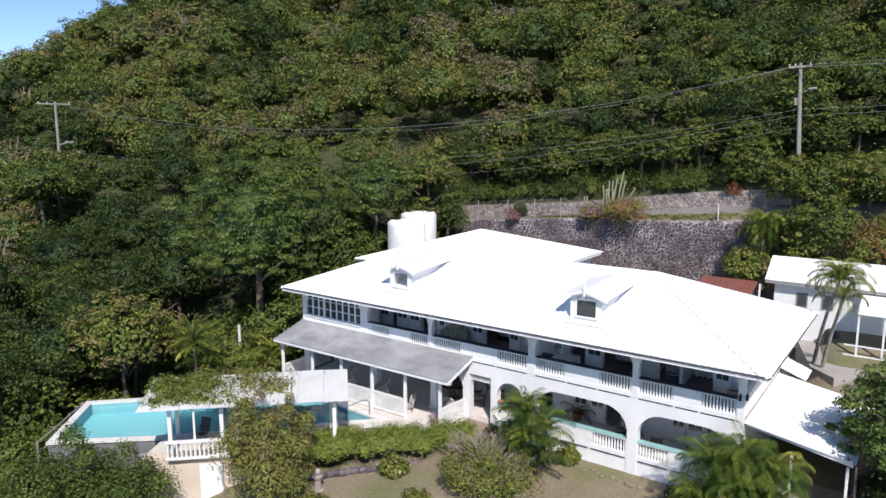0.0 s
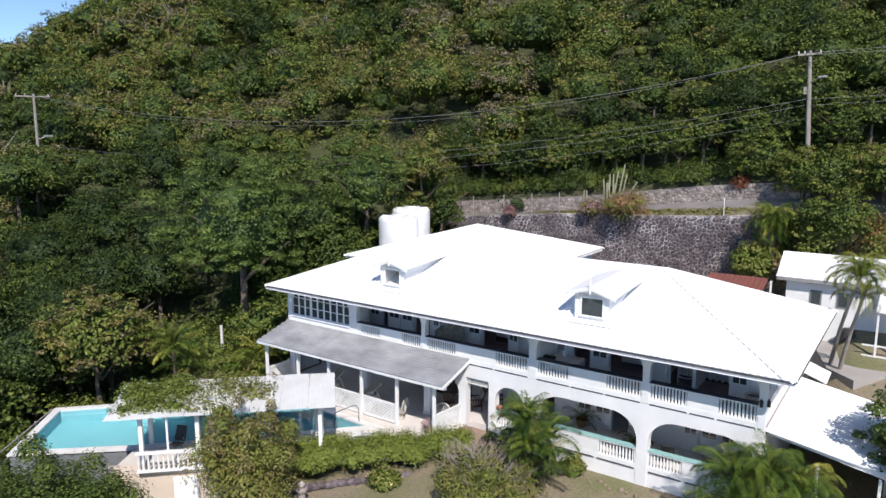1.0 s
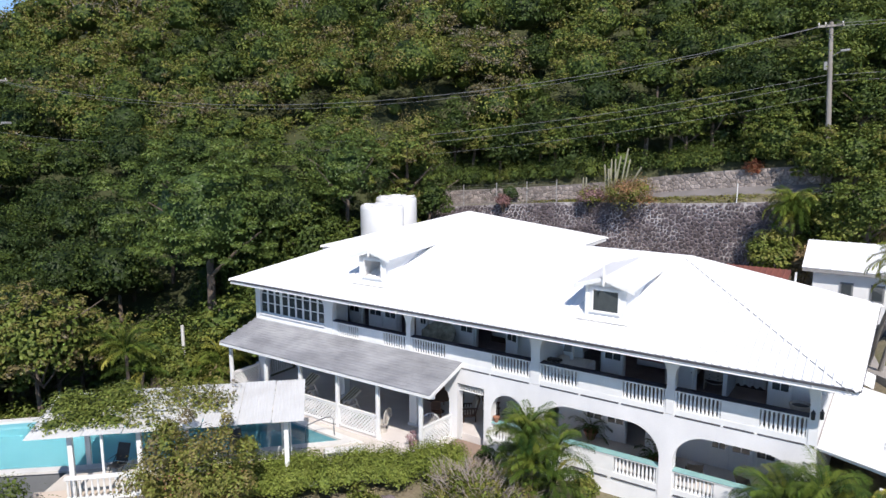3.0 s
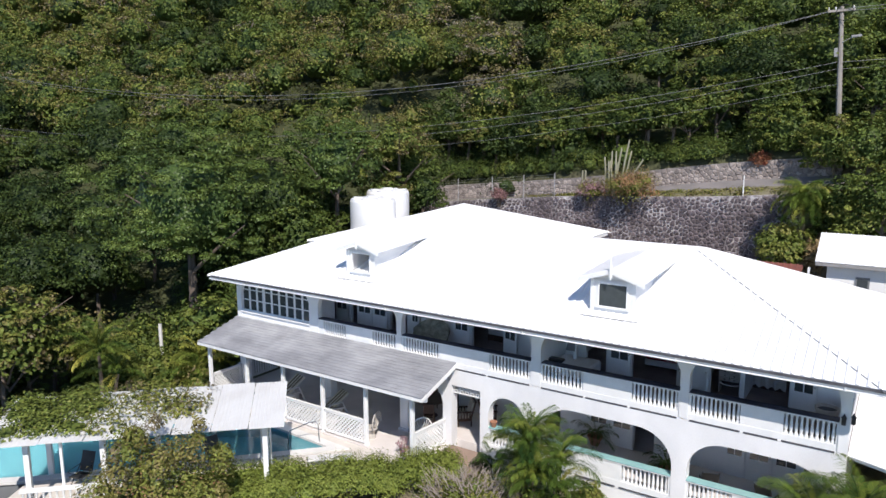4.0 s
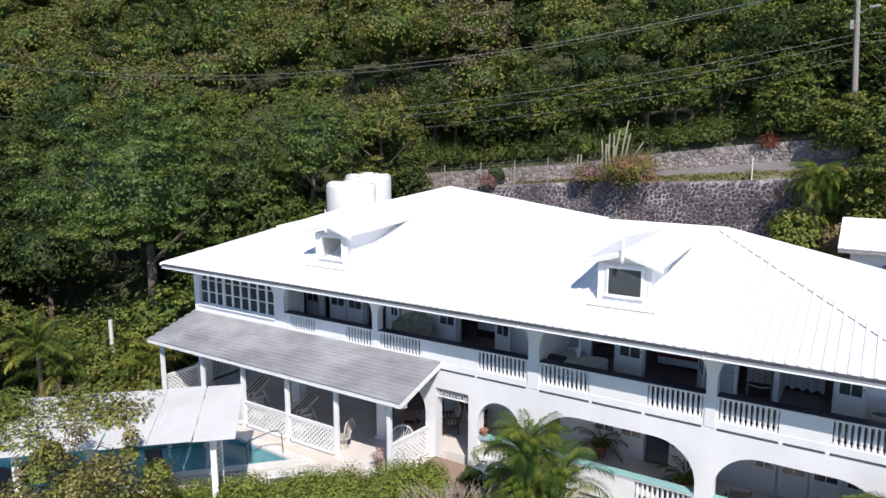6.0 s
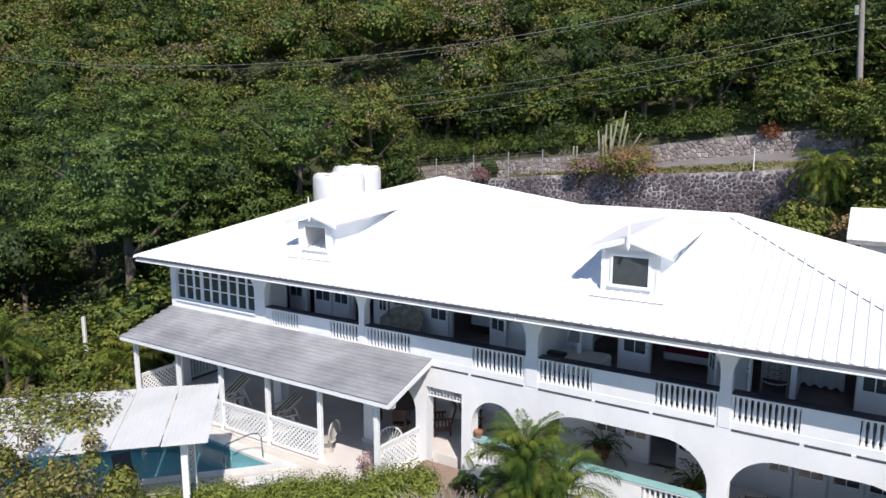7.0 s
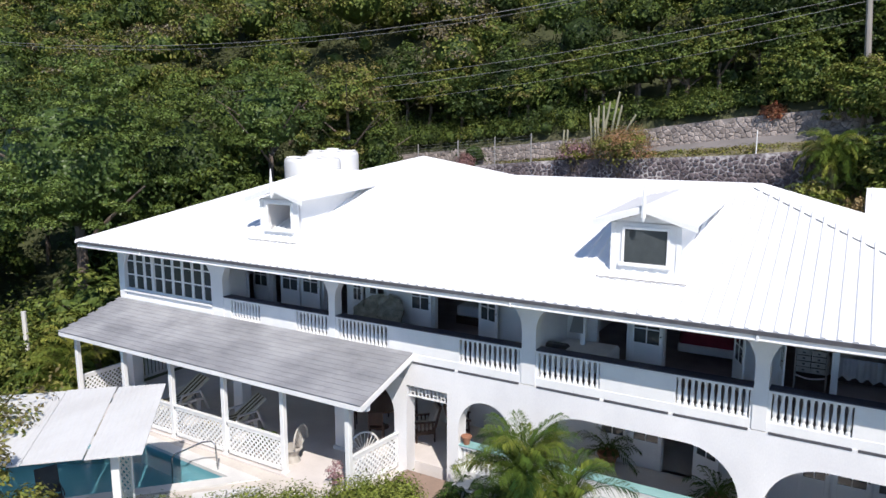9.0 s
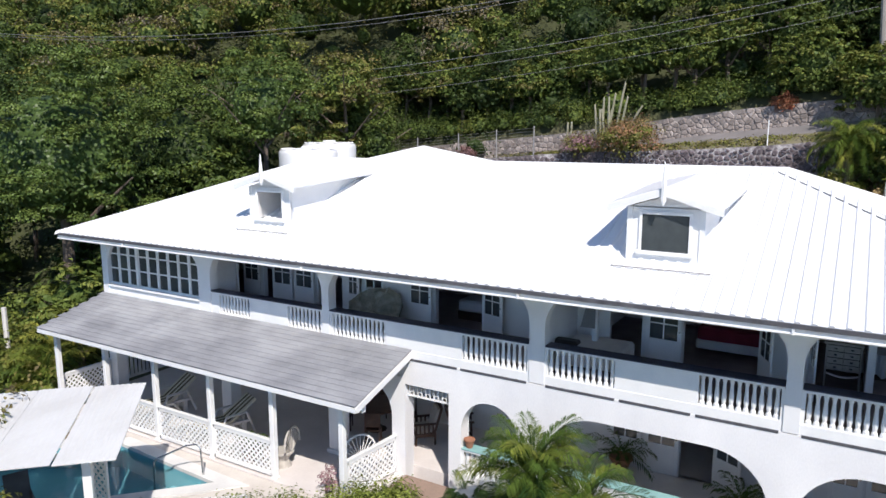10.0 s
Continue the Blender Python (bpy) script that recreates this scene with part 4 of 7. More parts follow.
pool = thing("swimming_pool", None, "angular turquoise swimming pool with white coping", "pool")
bm = bmesh.new()
ring(bm, inset(POOL, -0.38), POOL, -0.10, 0.0)
part("coping", bm, M_COPING, pool, "white pool coping")
bm = bmesh.new()
ring(bm, inset(POOL, -0.30), inset(POOL, -0.02), -3.4, -0.10)
part("outer_wall", bm, M_POOLWALL, pool, "grey rendered outer wall")
bm = bmesh.new()
lo = [bm.verts.new((x, y, -1.45)) for x, y in POOL]
hi = [bm.verts.new((x, y, -0.09)) for x, y in POOL]
bm.faces.new(lo)
for i in range(len(POOL)):
    bm.faces.new((lo[i], lo[(i + 1) % 6], hi[(i + 1) % 6], hi[i]))
part("basin", bm, M_POOLTILE, pool, "turquoise plastered basin")
bm = bmesh.new()
bm.faces.new([bm.verts.new((x, y, -0.17)) for x, y in inset(POOL, 0.003)])
w = part("water", bm, M_WATER, pool, "clear still water")
w.visible_shadow = False
# steps in the shallow corner
bm = bmesh.new()
for k in range(3):
    t = 0.55 + 0.42 * k
    prism(bm, [(-7.3, -2.80), (-7.3 - 1.1 * t, -2.72), (-7.3 - 0.95 * t, -2.85 - 0.95 * t)], -1.44, -0.40 - 0.30 * k)
part("pool_steps", bm, M_POOLTILE, pool)
bm = bmesh.new()
tube(bm, [(-7.75, -2.62, -0.05), (-7.78, -2.64, 0.72), (-7.86, -2.70, 0.82), (-8.05, -2.84, 0.80), (-8.62, -3.30, 0.50), (-8.68, -3.35, 0.40), (-8.70, -3.37, -0.5)], 0.024, 7)
rail = solo("pool_handrail", bm, M_STEEL, "curved stainless steel pool handrail beside the steps", "handrail")

# deck between pool, porch and hedge
deck = bmesh.new()
prism(deck, [(-3.45, -1.97), (-3.2, -2.3), (-9.3, -8.4), (-13.0, -12.0), (-14.0, -10.42), (-7.0, -3.2), (-6.6, -2.38), (-11.3, -2.18), (-15.4, -2.1), (-15.4, -1.97)], -0.6, -0.03)
solo("pool_deck", deck, M_DECK, "pale paved deck around the pool", "deck", "structure")
path = bmesh.new()
prism(path, [(-3.3, -0.02), (-1.9, -0.02), (-1.7, -1.2), (-3.3, -2.1)], -0.6, 0.02)
solo("garden_path", path, M_PINKPAVE, "pinkish brown paved path from the doorway", "path", "structure")
bm = bmesh.new()
prism(bm, [(-8.95, -8.65), (-12.95, -12.45), (-13.35, -12.0), (-9.35, -8.25)], -3.0, -0.02)
solo("terrace_wall", bm, M_BEIGE, "beige rendered wall under the pool terrace", "wall", "structure")
bm = bmesh.new()
box(bm, -0.5, 0.5, -0.06, 0.05, 0.0, 2.0, bevel=0.01)
solo("garden_gate", bm, M_TRIM, "white painted garden gate in the terrace wall", "gate", m=pose(-10.5, -10.3, -2.35, 0, 0, 43.5))

PU, PV, PO = Vector((-0.715, -0.70, 0)), Vector((-0.70, 0.715, 0)), Vector((-5.85, -6.15, 0))
pergola = thing("pergola", None, "white poolside pergola with corrugated sheet roof and turned balustrade", "pergola")


def perg(u, v, z=0.0):
    p = PO + PU * u + PV * v
    return (p.x, p.y, z)


def perg_z(u, v):
    return 2.40 + 0.085 * v


for k, (a, b) in enumerate(((0.0, 1.12), (1.15, 2.3), (2.32, 3.5), (3.54, 4.8), (4.83, 6.1), (6.13, 7.4), (7.43, 9.2))):
    z = (0.0, 0.022, 0.008, 0.03, 0.012, 0.026, 0.004)[k]
    poly = [perg(u, v, perg_z(u, v) + z) for u, v in ((a, 0), (b, 0), (b, 3.45), (a, 3.45))]
    sheet_roof(pergola, "roof_panel", poly, tuple(PV.xy), step=0.12, thick=0.02, rib=(0.035, 0.009), material=M_SHEET, label="white corrugated roof panel")
for v in (0.55, 3.0):
    bm = bmesh.new()
    a, b = Vector(perg(0.1, v, perg_z(0.1, v) - 0.13)), Vector(perg(9.1, v, perg_z(9.1, v) - 0.13))
    tube(bm, [a, b], 0.075, 4)
    part("beam", bm, M_TRIM, pergola)
for u, v in ((0.66, 0.55), (4.4, 0.55), (5.7, 0.55), (7.95, 0.55), (8.2, 3.0), (4.6, 3.0)):
    bm = bmesh.new()
    zb = -0.03 if v < 2 else -0.1
    box(bm, -0.085, 0.085, -0.085, 0.085, zb, perg_z(u, v) - 0.05, bevel=0.012)
    box(bm, -0.12, 0.12, -0.12, 0.12, perg_z(u, v) - 0.22, perg_z(u, v) - 0.14, bevel=0.01)
    p = part("pergola_post", bm, M_TRIM, pergola)
    p.matrix_local = pose(*perg(u, v), 0, 0, 44.4)
bm = bmesh.new()
box(bm, -0.04, 0.04, -0.04, 0.04, 0.85, perg_z(6.85, 0.3) - 0.05)
part("screen_post", bm, M_TRIM, pergola, "thin white screen post").matrix_local = pose(*perg(6.85, 0.3), 0, 0, 44.4)
# turned balustrade at the far end
bm = bmesh.new()
for z0, z1, h in ((0.0, 0.10, 0.08), (0.78, 0.88, 0.10)):
    a = [perg(u, v) for u, v in ((4.6, 0.15 - h / 2), (8.1, 0.15 - h / 2), (8.1, 0.15 + h), (4.6, 0.15 + h))]
    prism(bm, [p[:2] for p in a], z0, z1)
end = part("balustrade", bm, M_TRIM, pergola, "white turned balustrade")
POOL_BAL = baluster_mesh(0.68)
for k in range(18):
    piece("baluster", POOL_BAL, end, Matrix.Translation(perg(4.70 + k * 0.195, 0.17, 0.10)))
# folding chair on the deck
chair = thing("folding_chair", pose(*perg(6.9, 1.9), 0, 0, 20), "black folding deck chair in the shade of the pergola", "chair")
bm = bmesh.new()
slab(bm, [(-0.25, -0.25, 0.42), (0.25, -0.25, 0.42), (0.25, 0.25, 0.38), (-0.25, 0.25, 0.38)], 0.03)
part("seat", bm, M_BLACK, chair)
bm = bmesh.new()
slab(bm, [(-0.25, 0.25, 0.42), (0.25, 0.25, 0.42), (0.25, 0.48, 1.05), (-0.25, 0.48, 1.05)], 0.03)
part("backrest", bm, M_BLACK, chair)
for x in (-0.24, 0.24):
    bm = bmesh.new()
    tube(bm, [(x, -0.28, 0), (x, 0.3, 0.62)], 0.015, 6)
    tube(bm, [(x, 0.3, 0), (x, -0.3, 0.62), (x, 0.32, 0.64)], 0.015, 6)
    part("leg", bm, M_BLACK, chair)
trellis = thing("trellis", None, "narrow white trellis panel beside the pergola post", "trellis")
lattice(trellis, perg(0.55, 1.55)[:2], perg(0.90, 1.75)[:2], 0.0, 2.0)
chair2 = copy_thing(chair, pose(-9.4, -6.2, -0.03, 0, 0, 70))
# rail along the pool's far side
guard = thing("guard_rail", None, "weathered timber guard rail outside the pool", "railing")
for a, b in (((-21.6, -10.4), (-18.4, -14.2)), ((-21.6, -10.4), (-20.3, -8.9))):
    bm = bmesh.new()
    for z in (-0.25, 0.25):
        tube(bm, [(*a, z - 0.3), (*b, z - 0.3)], 0.04, 5)
    part("rail", bm, M_POLE, guard)
    for k in range(4):
        t = k / 3
        bm = bmesh.new()
        x, y = a[0] + (b[0] - a[0]) * t, a[1] + (b[1] - a[1]) * t
        tube(bm, [(x, y, -6), (x, y, 0.05)], 0.05, 5)
        part("rail_post", bm, M_POLE, guard)

# ---- porch furniture ----
def lounger(m, label):
    t = thing("sun_lounger", m, label, "lounger", "loungers on the porch")
    for s in (-0.28, 0.28):
        bm = bmesh.new()
        box(bm, s - 0.03, s + 0.03, -1.0, 0.55, 0.30, 0.37, bevel=0.01)
        part("side_rail", bm, M_PLASTIC, t)
    for s in (-0.33, 0.33):
        bm = bmesh.new()
        tube(bm, [(s, -0.15, 0.33), (s, -0.05, 0.56), (s, 0.45, 0.58), (s, 0.66, 0.02)], 0.035, 5)
        part("arm_frame", bm, M_PLASTIC, t)
        bm = bmesh.new()
        tube(bm, [(s, 0.10, 0.33), (s, 0.30, 0.02)], 0.03, 5)
        part("leg_strut", bm, M_PLASTIC, t)
    for y in (-0.85, 0.40):
        bm = bmesh.new()
        box(bm, -0.31, -0.24, y - 0.05, y + 0.05, 0, 0.31)
        box(bm, 0.24, 0.31, y - 0.05, y + 0.05, 0, 0.31)
        box(bm, -0.24, 0.24, y - 0.02, y + 0.02, 0.12, 0.18)
        part("leg_frame", bm, M_PLASTIC, t)
    for nm, a, b in (("mattress", (-1.0, 0.40), (0.05, 0.40)), ("backrest_cushion", (0.05, 0.40), (0.72, 0.86))):
        for k in range(7):
            x = -0.28 + k * 0.08
            bm = bmesh.new()
            slab(bm, [(x, a[0], a[1]), (x + 0.08, a[0], a[1]), (x + 0.08, b[0], b[1]), (x, b[0], b[1])], 0.05)
            part(nm + "_stripe", bm, M_STRIPE_A if k % 2 else M_STRIPE_B, t)
    return t


lounger(pose(-11.9, -0.55, 0.0, 0, 0, -14) @ Matrix.Scale(1.22, 4), "white plastic sun lounger with striped cushion raised on the porch")
lounger(pose(-9.15, -0.65, 0.0, 0, 0, -22) @ Matrix.Scale(1.15, 4), "white plastic sun lounger with striped cushion beside the lattice")


def peacock_chair(m, material, label):
    t = thing("fan_back_chair", m, label, "chair", "fan-backed chairs")
    bm = bmesh.new()
    lathe(bm, [(0.26, 0.36), (0.29, 0.38), (0.29, 0.42), (0.25, 0.44)], sides=14)
    part("seat", bm, material, t)
    bm = bmesh.new()
    lathe(bm, [(0.22, 0.0), (0.15, 0.18), (0.24, 0.36)], sides=12)
    part("base", bm, material, t)
    bm = bmesh.new()
    arc = [(0.40 * math.cos(a), 0.27, 0.66 + 0.42 * math.sin(a)) for a in [math.pi * k / 12 - 0.25 + k * 0.04 for k in range(13)]]
    tube(bm, arc, 0.03, 5)
    back = part("fan_back", bm, material, t)
    for p in arc[1:-1]:
        bm = bmesh.new()
        tube(bm, [(0, 0.24, 0.42), p], 0.014, 4)
        part("fan_rod", bm, material, back)
    return t


peacock_chair(pose(-4.1, -0.75, 0, 0, 0, 50), M_PLASTIC, "white rattan fan-backed chair on the porch")
peacock_chair(pose(-6.35, -1.2, 0, 0, 0, -75), M_WICKER, "weathered white wicker fan-backed chair beside the lattice")


def armchair(m, label):
    t = thing("armchair", m, label, "armchair", "dark armchairs")
    for x in (-0.31, 0.31):
        bm = bmesh.new()
        tube(bm, [(x, -0.32, 0.0), (x, -0.30, 0.60)], 0.03, 6)
        part("leg", bm, M_WOOD, t)
        bm = bmesh.new()
        tube(bm, [(x, 0.22, 0.0), (x, 0.22, 0.42), (x, 0.40, 1.06)], 0.03, 6)
        part("back_leg", bm, M_WOOD, t)
        part("armrest", boxes((x - 0.05, x + 0.05, -0.38, 0.28, 0.59, 0.63), bevel=0.012), M_WOOD, t)
        part("side_rail", boxes((x - 0.02, x + 0.02, -0.30, 0.22, 0.24, 0.34)), M_WOOD, t)
        for k in range(4):
            part("side_slat", boxes((x - 0.012, x + 0.012, -0.22 + k * 0.12, -0.17 + k * 0.12, 0.34, 0.59)), M_WOOD, t)
    part("front_rail", boxes((-0.30, 0.30, -0.32, -0.28, 0.22, 0.34)), M_WOOD, t)
    bm = bmesh.new()
    slab(bm, [(-0.30, 0.24, 0.40), (0.30, 0.24, 0.40), (0.30, 0.42, 1.06), (-0.30, 0.42, 1.06)], 0.03)
    part("back_panel", bm, M_WOOD, t)
    part("seat_cushion", boxes((-0.28, 0.28, -0.32, 0.22, 0.34, 0.47), bevel=0.04), M_CUSHION, t)
    bm = bmesh.new()
    slab(bm, [(-0.27, 0.12, 0.48), (0.27, 0.12, 0.48), (0.27, 0.30, 1.0), (-0.27, 0.30, 1.0)], 0.11)
    part("back_cushion", bm, M_CUSHION, t)
    return t


armchair(pose(-3.95, 1.95, 0.0, 0, 0, -48), "dark wooden armchair with pale cushions in the doorway")
armchair(pose(-3.05, 2.35, 0.12, 0, 0, 120), "dark wooden armchair with pale cushions by the inner wall")
table = thing("dining_table", pose(-5.6, 1.9, 0.0), "round dark wooden dining table in the shaded porch", "table")
bm = bmesh.new()
lathe(bm, [(0.70, 0.71), (0.74, 0.73), (0.74, 0.76), (0.70, 0.77)], sides=20)
part("tabletop", bm, M_WOOD, table)
bm = bmesh.new()
lathe(bm, [(0.30, 0.0), (0.10, 0.06), (0.07, 0.4), (0.12, 0.71)], sides=10)
part("pedestal", bm, M_WOOD, table)
for k in range(4):
    a = k * 90 + 30
    c = thing("dining_chair", pose(-5.6 + 0.95 * math.cos(radians(a)), 1.9 + 0.95 * math.sin(radians(a)), 0, 0, 0, a - 90), "dark wooden dining chair at the round table", "chair", "chairs round the table")
    for x in (-0.2, 0.2):
        part("leg", boxes((x - 0.02, x + 0.02, -0.22, -0.18, 0, 0.44)), M_WOOD, c)
        part("leg", boxes((x - 0.02, x + 0.02, 0.18, 0.22, 0, 0.95)), M_WOOD, c)
    part("seat", boxes((-0.22, 0.22, -0.22, 0.2, 0.42, 0.46), bevel=0.01), M_WOOD, c)
    part("backrest", boxes((-0.18, 0.18, 0.185, 0.215, 0.55, 0.95)), M_WOOD, c)

# dark sling chairs on the lower veranda
for x, a in ((5.85, 200), (7.6, 165)):
    c = thing("veranda_chair", pose(x, 1.25, GF, 0, 0, a), "dark sling chair on the lower veranda floor", "chair", "veranda chairs")
    for q in (-0.25, 0.25):
        bm = bmesh.new()
        tube(bm, [(q, -0.3, 0.0), (q, -0.22, 0.60), (q, 0.28, 0.62)], 0.018, 6)
        part("front_leg", bm, M_BLACK, c)
        bm = bmesh.new()
        tube(bm, [(q, 0.35, 0.0), (q, 0.12, 0.42), (q, 0.42, 1.02)], 0.018, 6)
        part("back_frame", bm, M_BLACK, c)
    bm = bmesh.new()
    slab(bm, [(-0.24, -0.26, 0.44), (0.24, -0.26, 0.44), (0.24, 0.14, 0.40), (-0.24, 0.14, 0.40)], 0.02)
    part("seat", bm, M_BLACK, c)
    bm = bmesh.new()
    slab(bm, [(-0.24, 0.14, 0.42), (0.24, 0.14, 0.42), (0.24, 0.42, 1.0), (-0.24, 0.42, 1.0)], 0.02)
    part("backrest", bm, M_BLACK, c)
box_ = thing("utility_box", pose(-1.1, -0.62, -0.45, 0, 0, -8), "pale grey utility box with dark lid edge beside the veranda", "utility box")
part("case", boxes((-0.28, 0.28, -0.22, 0.22, 0.0, 0.86), bevel=0.02), M_COPING, box_)
part("lid", boxes((-0.31, 0.31, -0.25, 0.25, 0.86, 0.92), bevel=0.015), M_COPING, box_)
part("lid_seal", boxes((-0.29, 0.29, -0.235, 0.235, 0.835, 0.862)), M_SHADOW_DARK, box_, "dark seal under the lid")
for q in (-0.05, 0.06):
    bm = bmesh.new()
    tube(bm, [(q, -0.24, 0.02), (q, -0.25, 0.5), (q + 0.02, -0.245, 0.84)], 0.012, 5)
    part("conduit", bm, M_SHADOW_DARK, box_)
# small things of the garden
bm = bmesh.new()
tube(bm, [(-20.9, -0.5, -2.5), (-20.9, -0.5, 2.2)], 0.09, 7)
solo("white_post", bm, M_COPING, "plain white post standing among the bushes", "post")
bm = bmesh.new()
prism(bm, [(-23.2, -1.1), (-21.4, 0.2), (-19.6, -1.6), (-21.0, -2.6)], -3.0, [-0.55, -0.55, -1.0, -1.0])
solo("garden_ramp", bm, M_PINKPAVE, "brown paved ramp among the bushes", "ramp", "structure")
ped = thing("garden_pedestal", pose(-5.95, -8.1, -1.25), "weathered grey stone pedestal in the garden", "pedestal")
bm = bmesh.new()
lathe(bm, [(0.26, 0.0), (0.26, 0.1), (0.17, 0.16), (0.15, 0.6), (0.22, 0.66), (0.24, 0.76), (0.12, 0.82)], sides=8)
part("column", bm, M_FIELD, ped)
bm = bmesh.new()
lathe(bm, [(0.08, 0.82), (0.15, 0.92), (0.13, 1.02), (0.05, 1.1)], sides=10)
part("finial", bm, M_FIELD, ped)
hose = bmesh.new()
tube(hose, [(-0.95 + (0.32 - 0.01 * k) * math.cos(k * 0.7), -0.75 + (0.32 - 0.01 * k) * math.sin(k * 0.7), -0.36 + 0.012 * k) for k in range(26)], 0.02, 6)
solo("garden_hose", hose, M_TEAL, "coiled turquoise garden hose by the veranda", "hose")

# ---- upstairs furniture ----
bed = thing("bed", pose(3.75, 4.65, UF), "wooden double bed with a red bedspread in a dim room", "bed")
part("mattress", boxes((-0.9, 0.9, -0.9, 1.0, 0.30, 0.72), bevel=0.05), M_RED, bed)
part("headboard", boxes((-0.95, 0.95, 1.0, 1.06, 0.0, 1.1), bevel=0.02), M_WOOD, bed)
part("sheet_edge", boxes((-0.93, 0.93, -0.93, -0.5, 0.18, 0.42), bevel=0.04), M_LINEN, bed)
bed2 = thing("bed", pose(6.95, 4.8, UF), "bed with a white cover hanging to the floor", "bed")
part("mattress", boxes((-0.6, 0.6, -0.9, 1.0, 0.25, 0.58), bevel=0.05), M_LINEN, bed2)
bm = bmesh.new()
cols = [[bm.verts.new((-0.64 + 1.28 * k / 24, -0.93 - 0.02 * math.sin(k * 1.9) - 0.015 * (1 - r), 0.60 - 0.50 * r + 0.05 * r * math.sin(k * 1.3))) for r in (0.0, 0.5, 1.0)] for k in range(25)]
for a, b in zip(cols, cols[1:]):
    for r in range(2):
        bm.faces.new((a[r], b[r], b[r + 1], a[r + 1]))
part("valance", bm, M_LINEN, bed2, "gathered white cover edge")
part("bed_base", boxes((-0.6, 0.6, -0.88, 1.0, 0.0, 0.25)), M_WOOD, bed2)
pap = thing("papasan_chair", pose(-5.45, 1.85, UF, 0, 0, 25), "round rattan papasan chair with cushion on the balcony", "chair")
bm = bmesh.new()
lathe(bm, [(0.30, 0.28), (0.60, 0.40), (0.76, 0.58), (0.74, 0.66), (0.60, 0.58), (0.42, 0.52), (0.22, 0.47), (0.06, 0.45)], sides=28)
for v in bm.verts:
    v.co.z += 0.13 * noise.noise(v.co * 4.5)
    v.co.x += 0.07 * noise.noise(v.co * 5.0 + Vector((7, 0, 0)))
p = part("bowl_cushion", bm, M_OLIVE, pap)
p.matrix_local = pose(0, 0, 0.12, 38, 0, 0)
bm = bmesh.new()
lathe(bm, [(0.40, 0.0), (0.24, 0.22), (0.34, 0.42)], sides=14)
part("rattan_base", bm, M_RATTAN, pap)
couch = thing("day_bed", pose(0.95, 1.15, UF, 0, 0, 90), "white day bed with dark cushion against the balcony wall", "day bed")
part("mattress", boxes((-0.4, 0.85, -0.85, 0.6, 0.22, 0.64), bevel=0.06), M_LINEN, couch)
part("dark_throw", boxes((-0.30, 0.0, 0.15, 0.75, 0.64, 0.76), bevel=0.05), M_BLACK, couch, "dark throw folded on the mattress")
towel = thing("beach_towel", pose(0.96, 1.50, UF + 0.95), "dark towel hung from the balcony frame post", "towel")
bm = bmesh.new()
slab(bm, [(-0.32, -0.02, 0.0), (0.02, 0.0, 0.0), (0.02, 0.0, 0.75), (-0.14, -0.02, 0.75)], 0.03)
part("cloth", bm, M_POOLWALL, towel)
chest = thing("dresser", pose(5.98, 2.85, UF), "grey painted dresser with rows of small drawers on the balcony", "dresser")
part("carcass", boxes((-0.34, -0.31, 0.0, 0.40, 0.0, 0.98), (0.31, 0.34, 0.0, 0.40, 0.0, 0.98), (-0.31, 0.31, 0.36, 0.40, 0.30, 0.96), (-0.36, 0.36, -0.02, 0.42, 0.98, 1.02)), M_WICKER, chest)
for r in range(4):
    for c in range(2):
        x0 = -0.30 + 0.305 * c
        dr = part("drawer", boxes((x0, x0 + 0.295, -0.012, 0.34, 0.42 + r * 0.138, 0.545 + r * 0.138), bevel=0.006), M_WICKER, chest)
        part("knob", boxes((x0 + 0.12, x0 + 0.175, -0.04, -0.012, 0.47 + r * 0.138, 0.495 + r * 0.138)), M_BLACK, dr, "dark drawer pull")
bm = bmesh.new()
tube(bm, [(-0.30 + 0.06 * k, -0.01, 0.34 - 0.06 * math.sin(math.pi * k / 10)) for k in range(11)], 0.022, 5)
part("apron", bm, M_PLASTIC, chest)
tub = thing("plant_tub", pose(9.0, 1.25, UF), "large pale round tub on the balcony floor", "plant pot")
bm = bmesh.new()
lathe(bm, [(0.20, 0.0), (0.27, 0.45), (0.31, 0.66), (0.33, 0.68), (0.33, 0.74), (0.29, 0.74), (0.27, 0.62)], sides=18)
part("tub", bm, M_WICKER, tub)
bm = bmesh.new()
lathe(bm, [(0.275, 0.66), (0.01, 0.69)], sides=14)
part("soil", bm, M_SHADOW_DARK, tub, "dark potting soil")
for x, z in ((-5.98, 4.98), (9.30, 4.95)):
    lamp = thing("wall_light", pose(x, -0.06, z), "small white outdoor wall light on the balcony post", "wall light", "wall lights")
    bm = bmesh.new()
    lathe(bm, [(0.05, 0.0), (0.09, 0.04), (0.08, 0.13), (0.03, 0.16)], sides=8)
    part("globe", bm, M_PLASTIC, lamp)
    part("bracket", boxes((-0.02, 0.02, 0.0, 0.10, 0.05, 0.09)), M_TRIM, lamp)
for x, y in ((9.50, -0.08), (9.72, 0.10)):
    lamp = thing("lantern", pose(x, y, 3.95), "black carriage lantern on the corner post", "lantern", "corner lanterns")
    part("case", boxes((-0.055, 0.055, -0.055, 0.055, 0.0, 0.2), bevel=0.015), M_BLACK, lamp)
    bm = bmesh.new()
    lathe(bm, [(0.08, 0.2), (0.03, 0.27), (0.012, 0.32)], sides=6)
    part("cap", bm, M_BLACK, lamp)


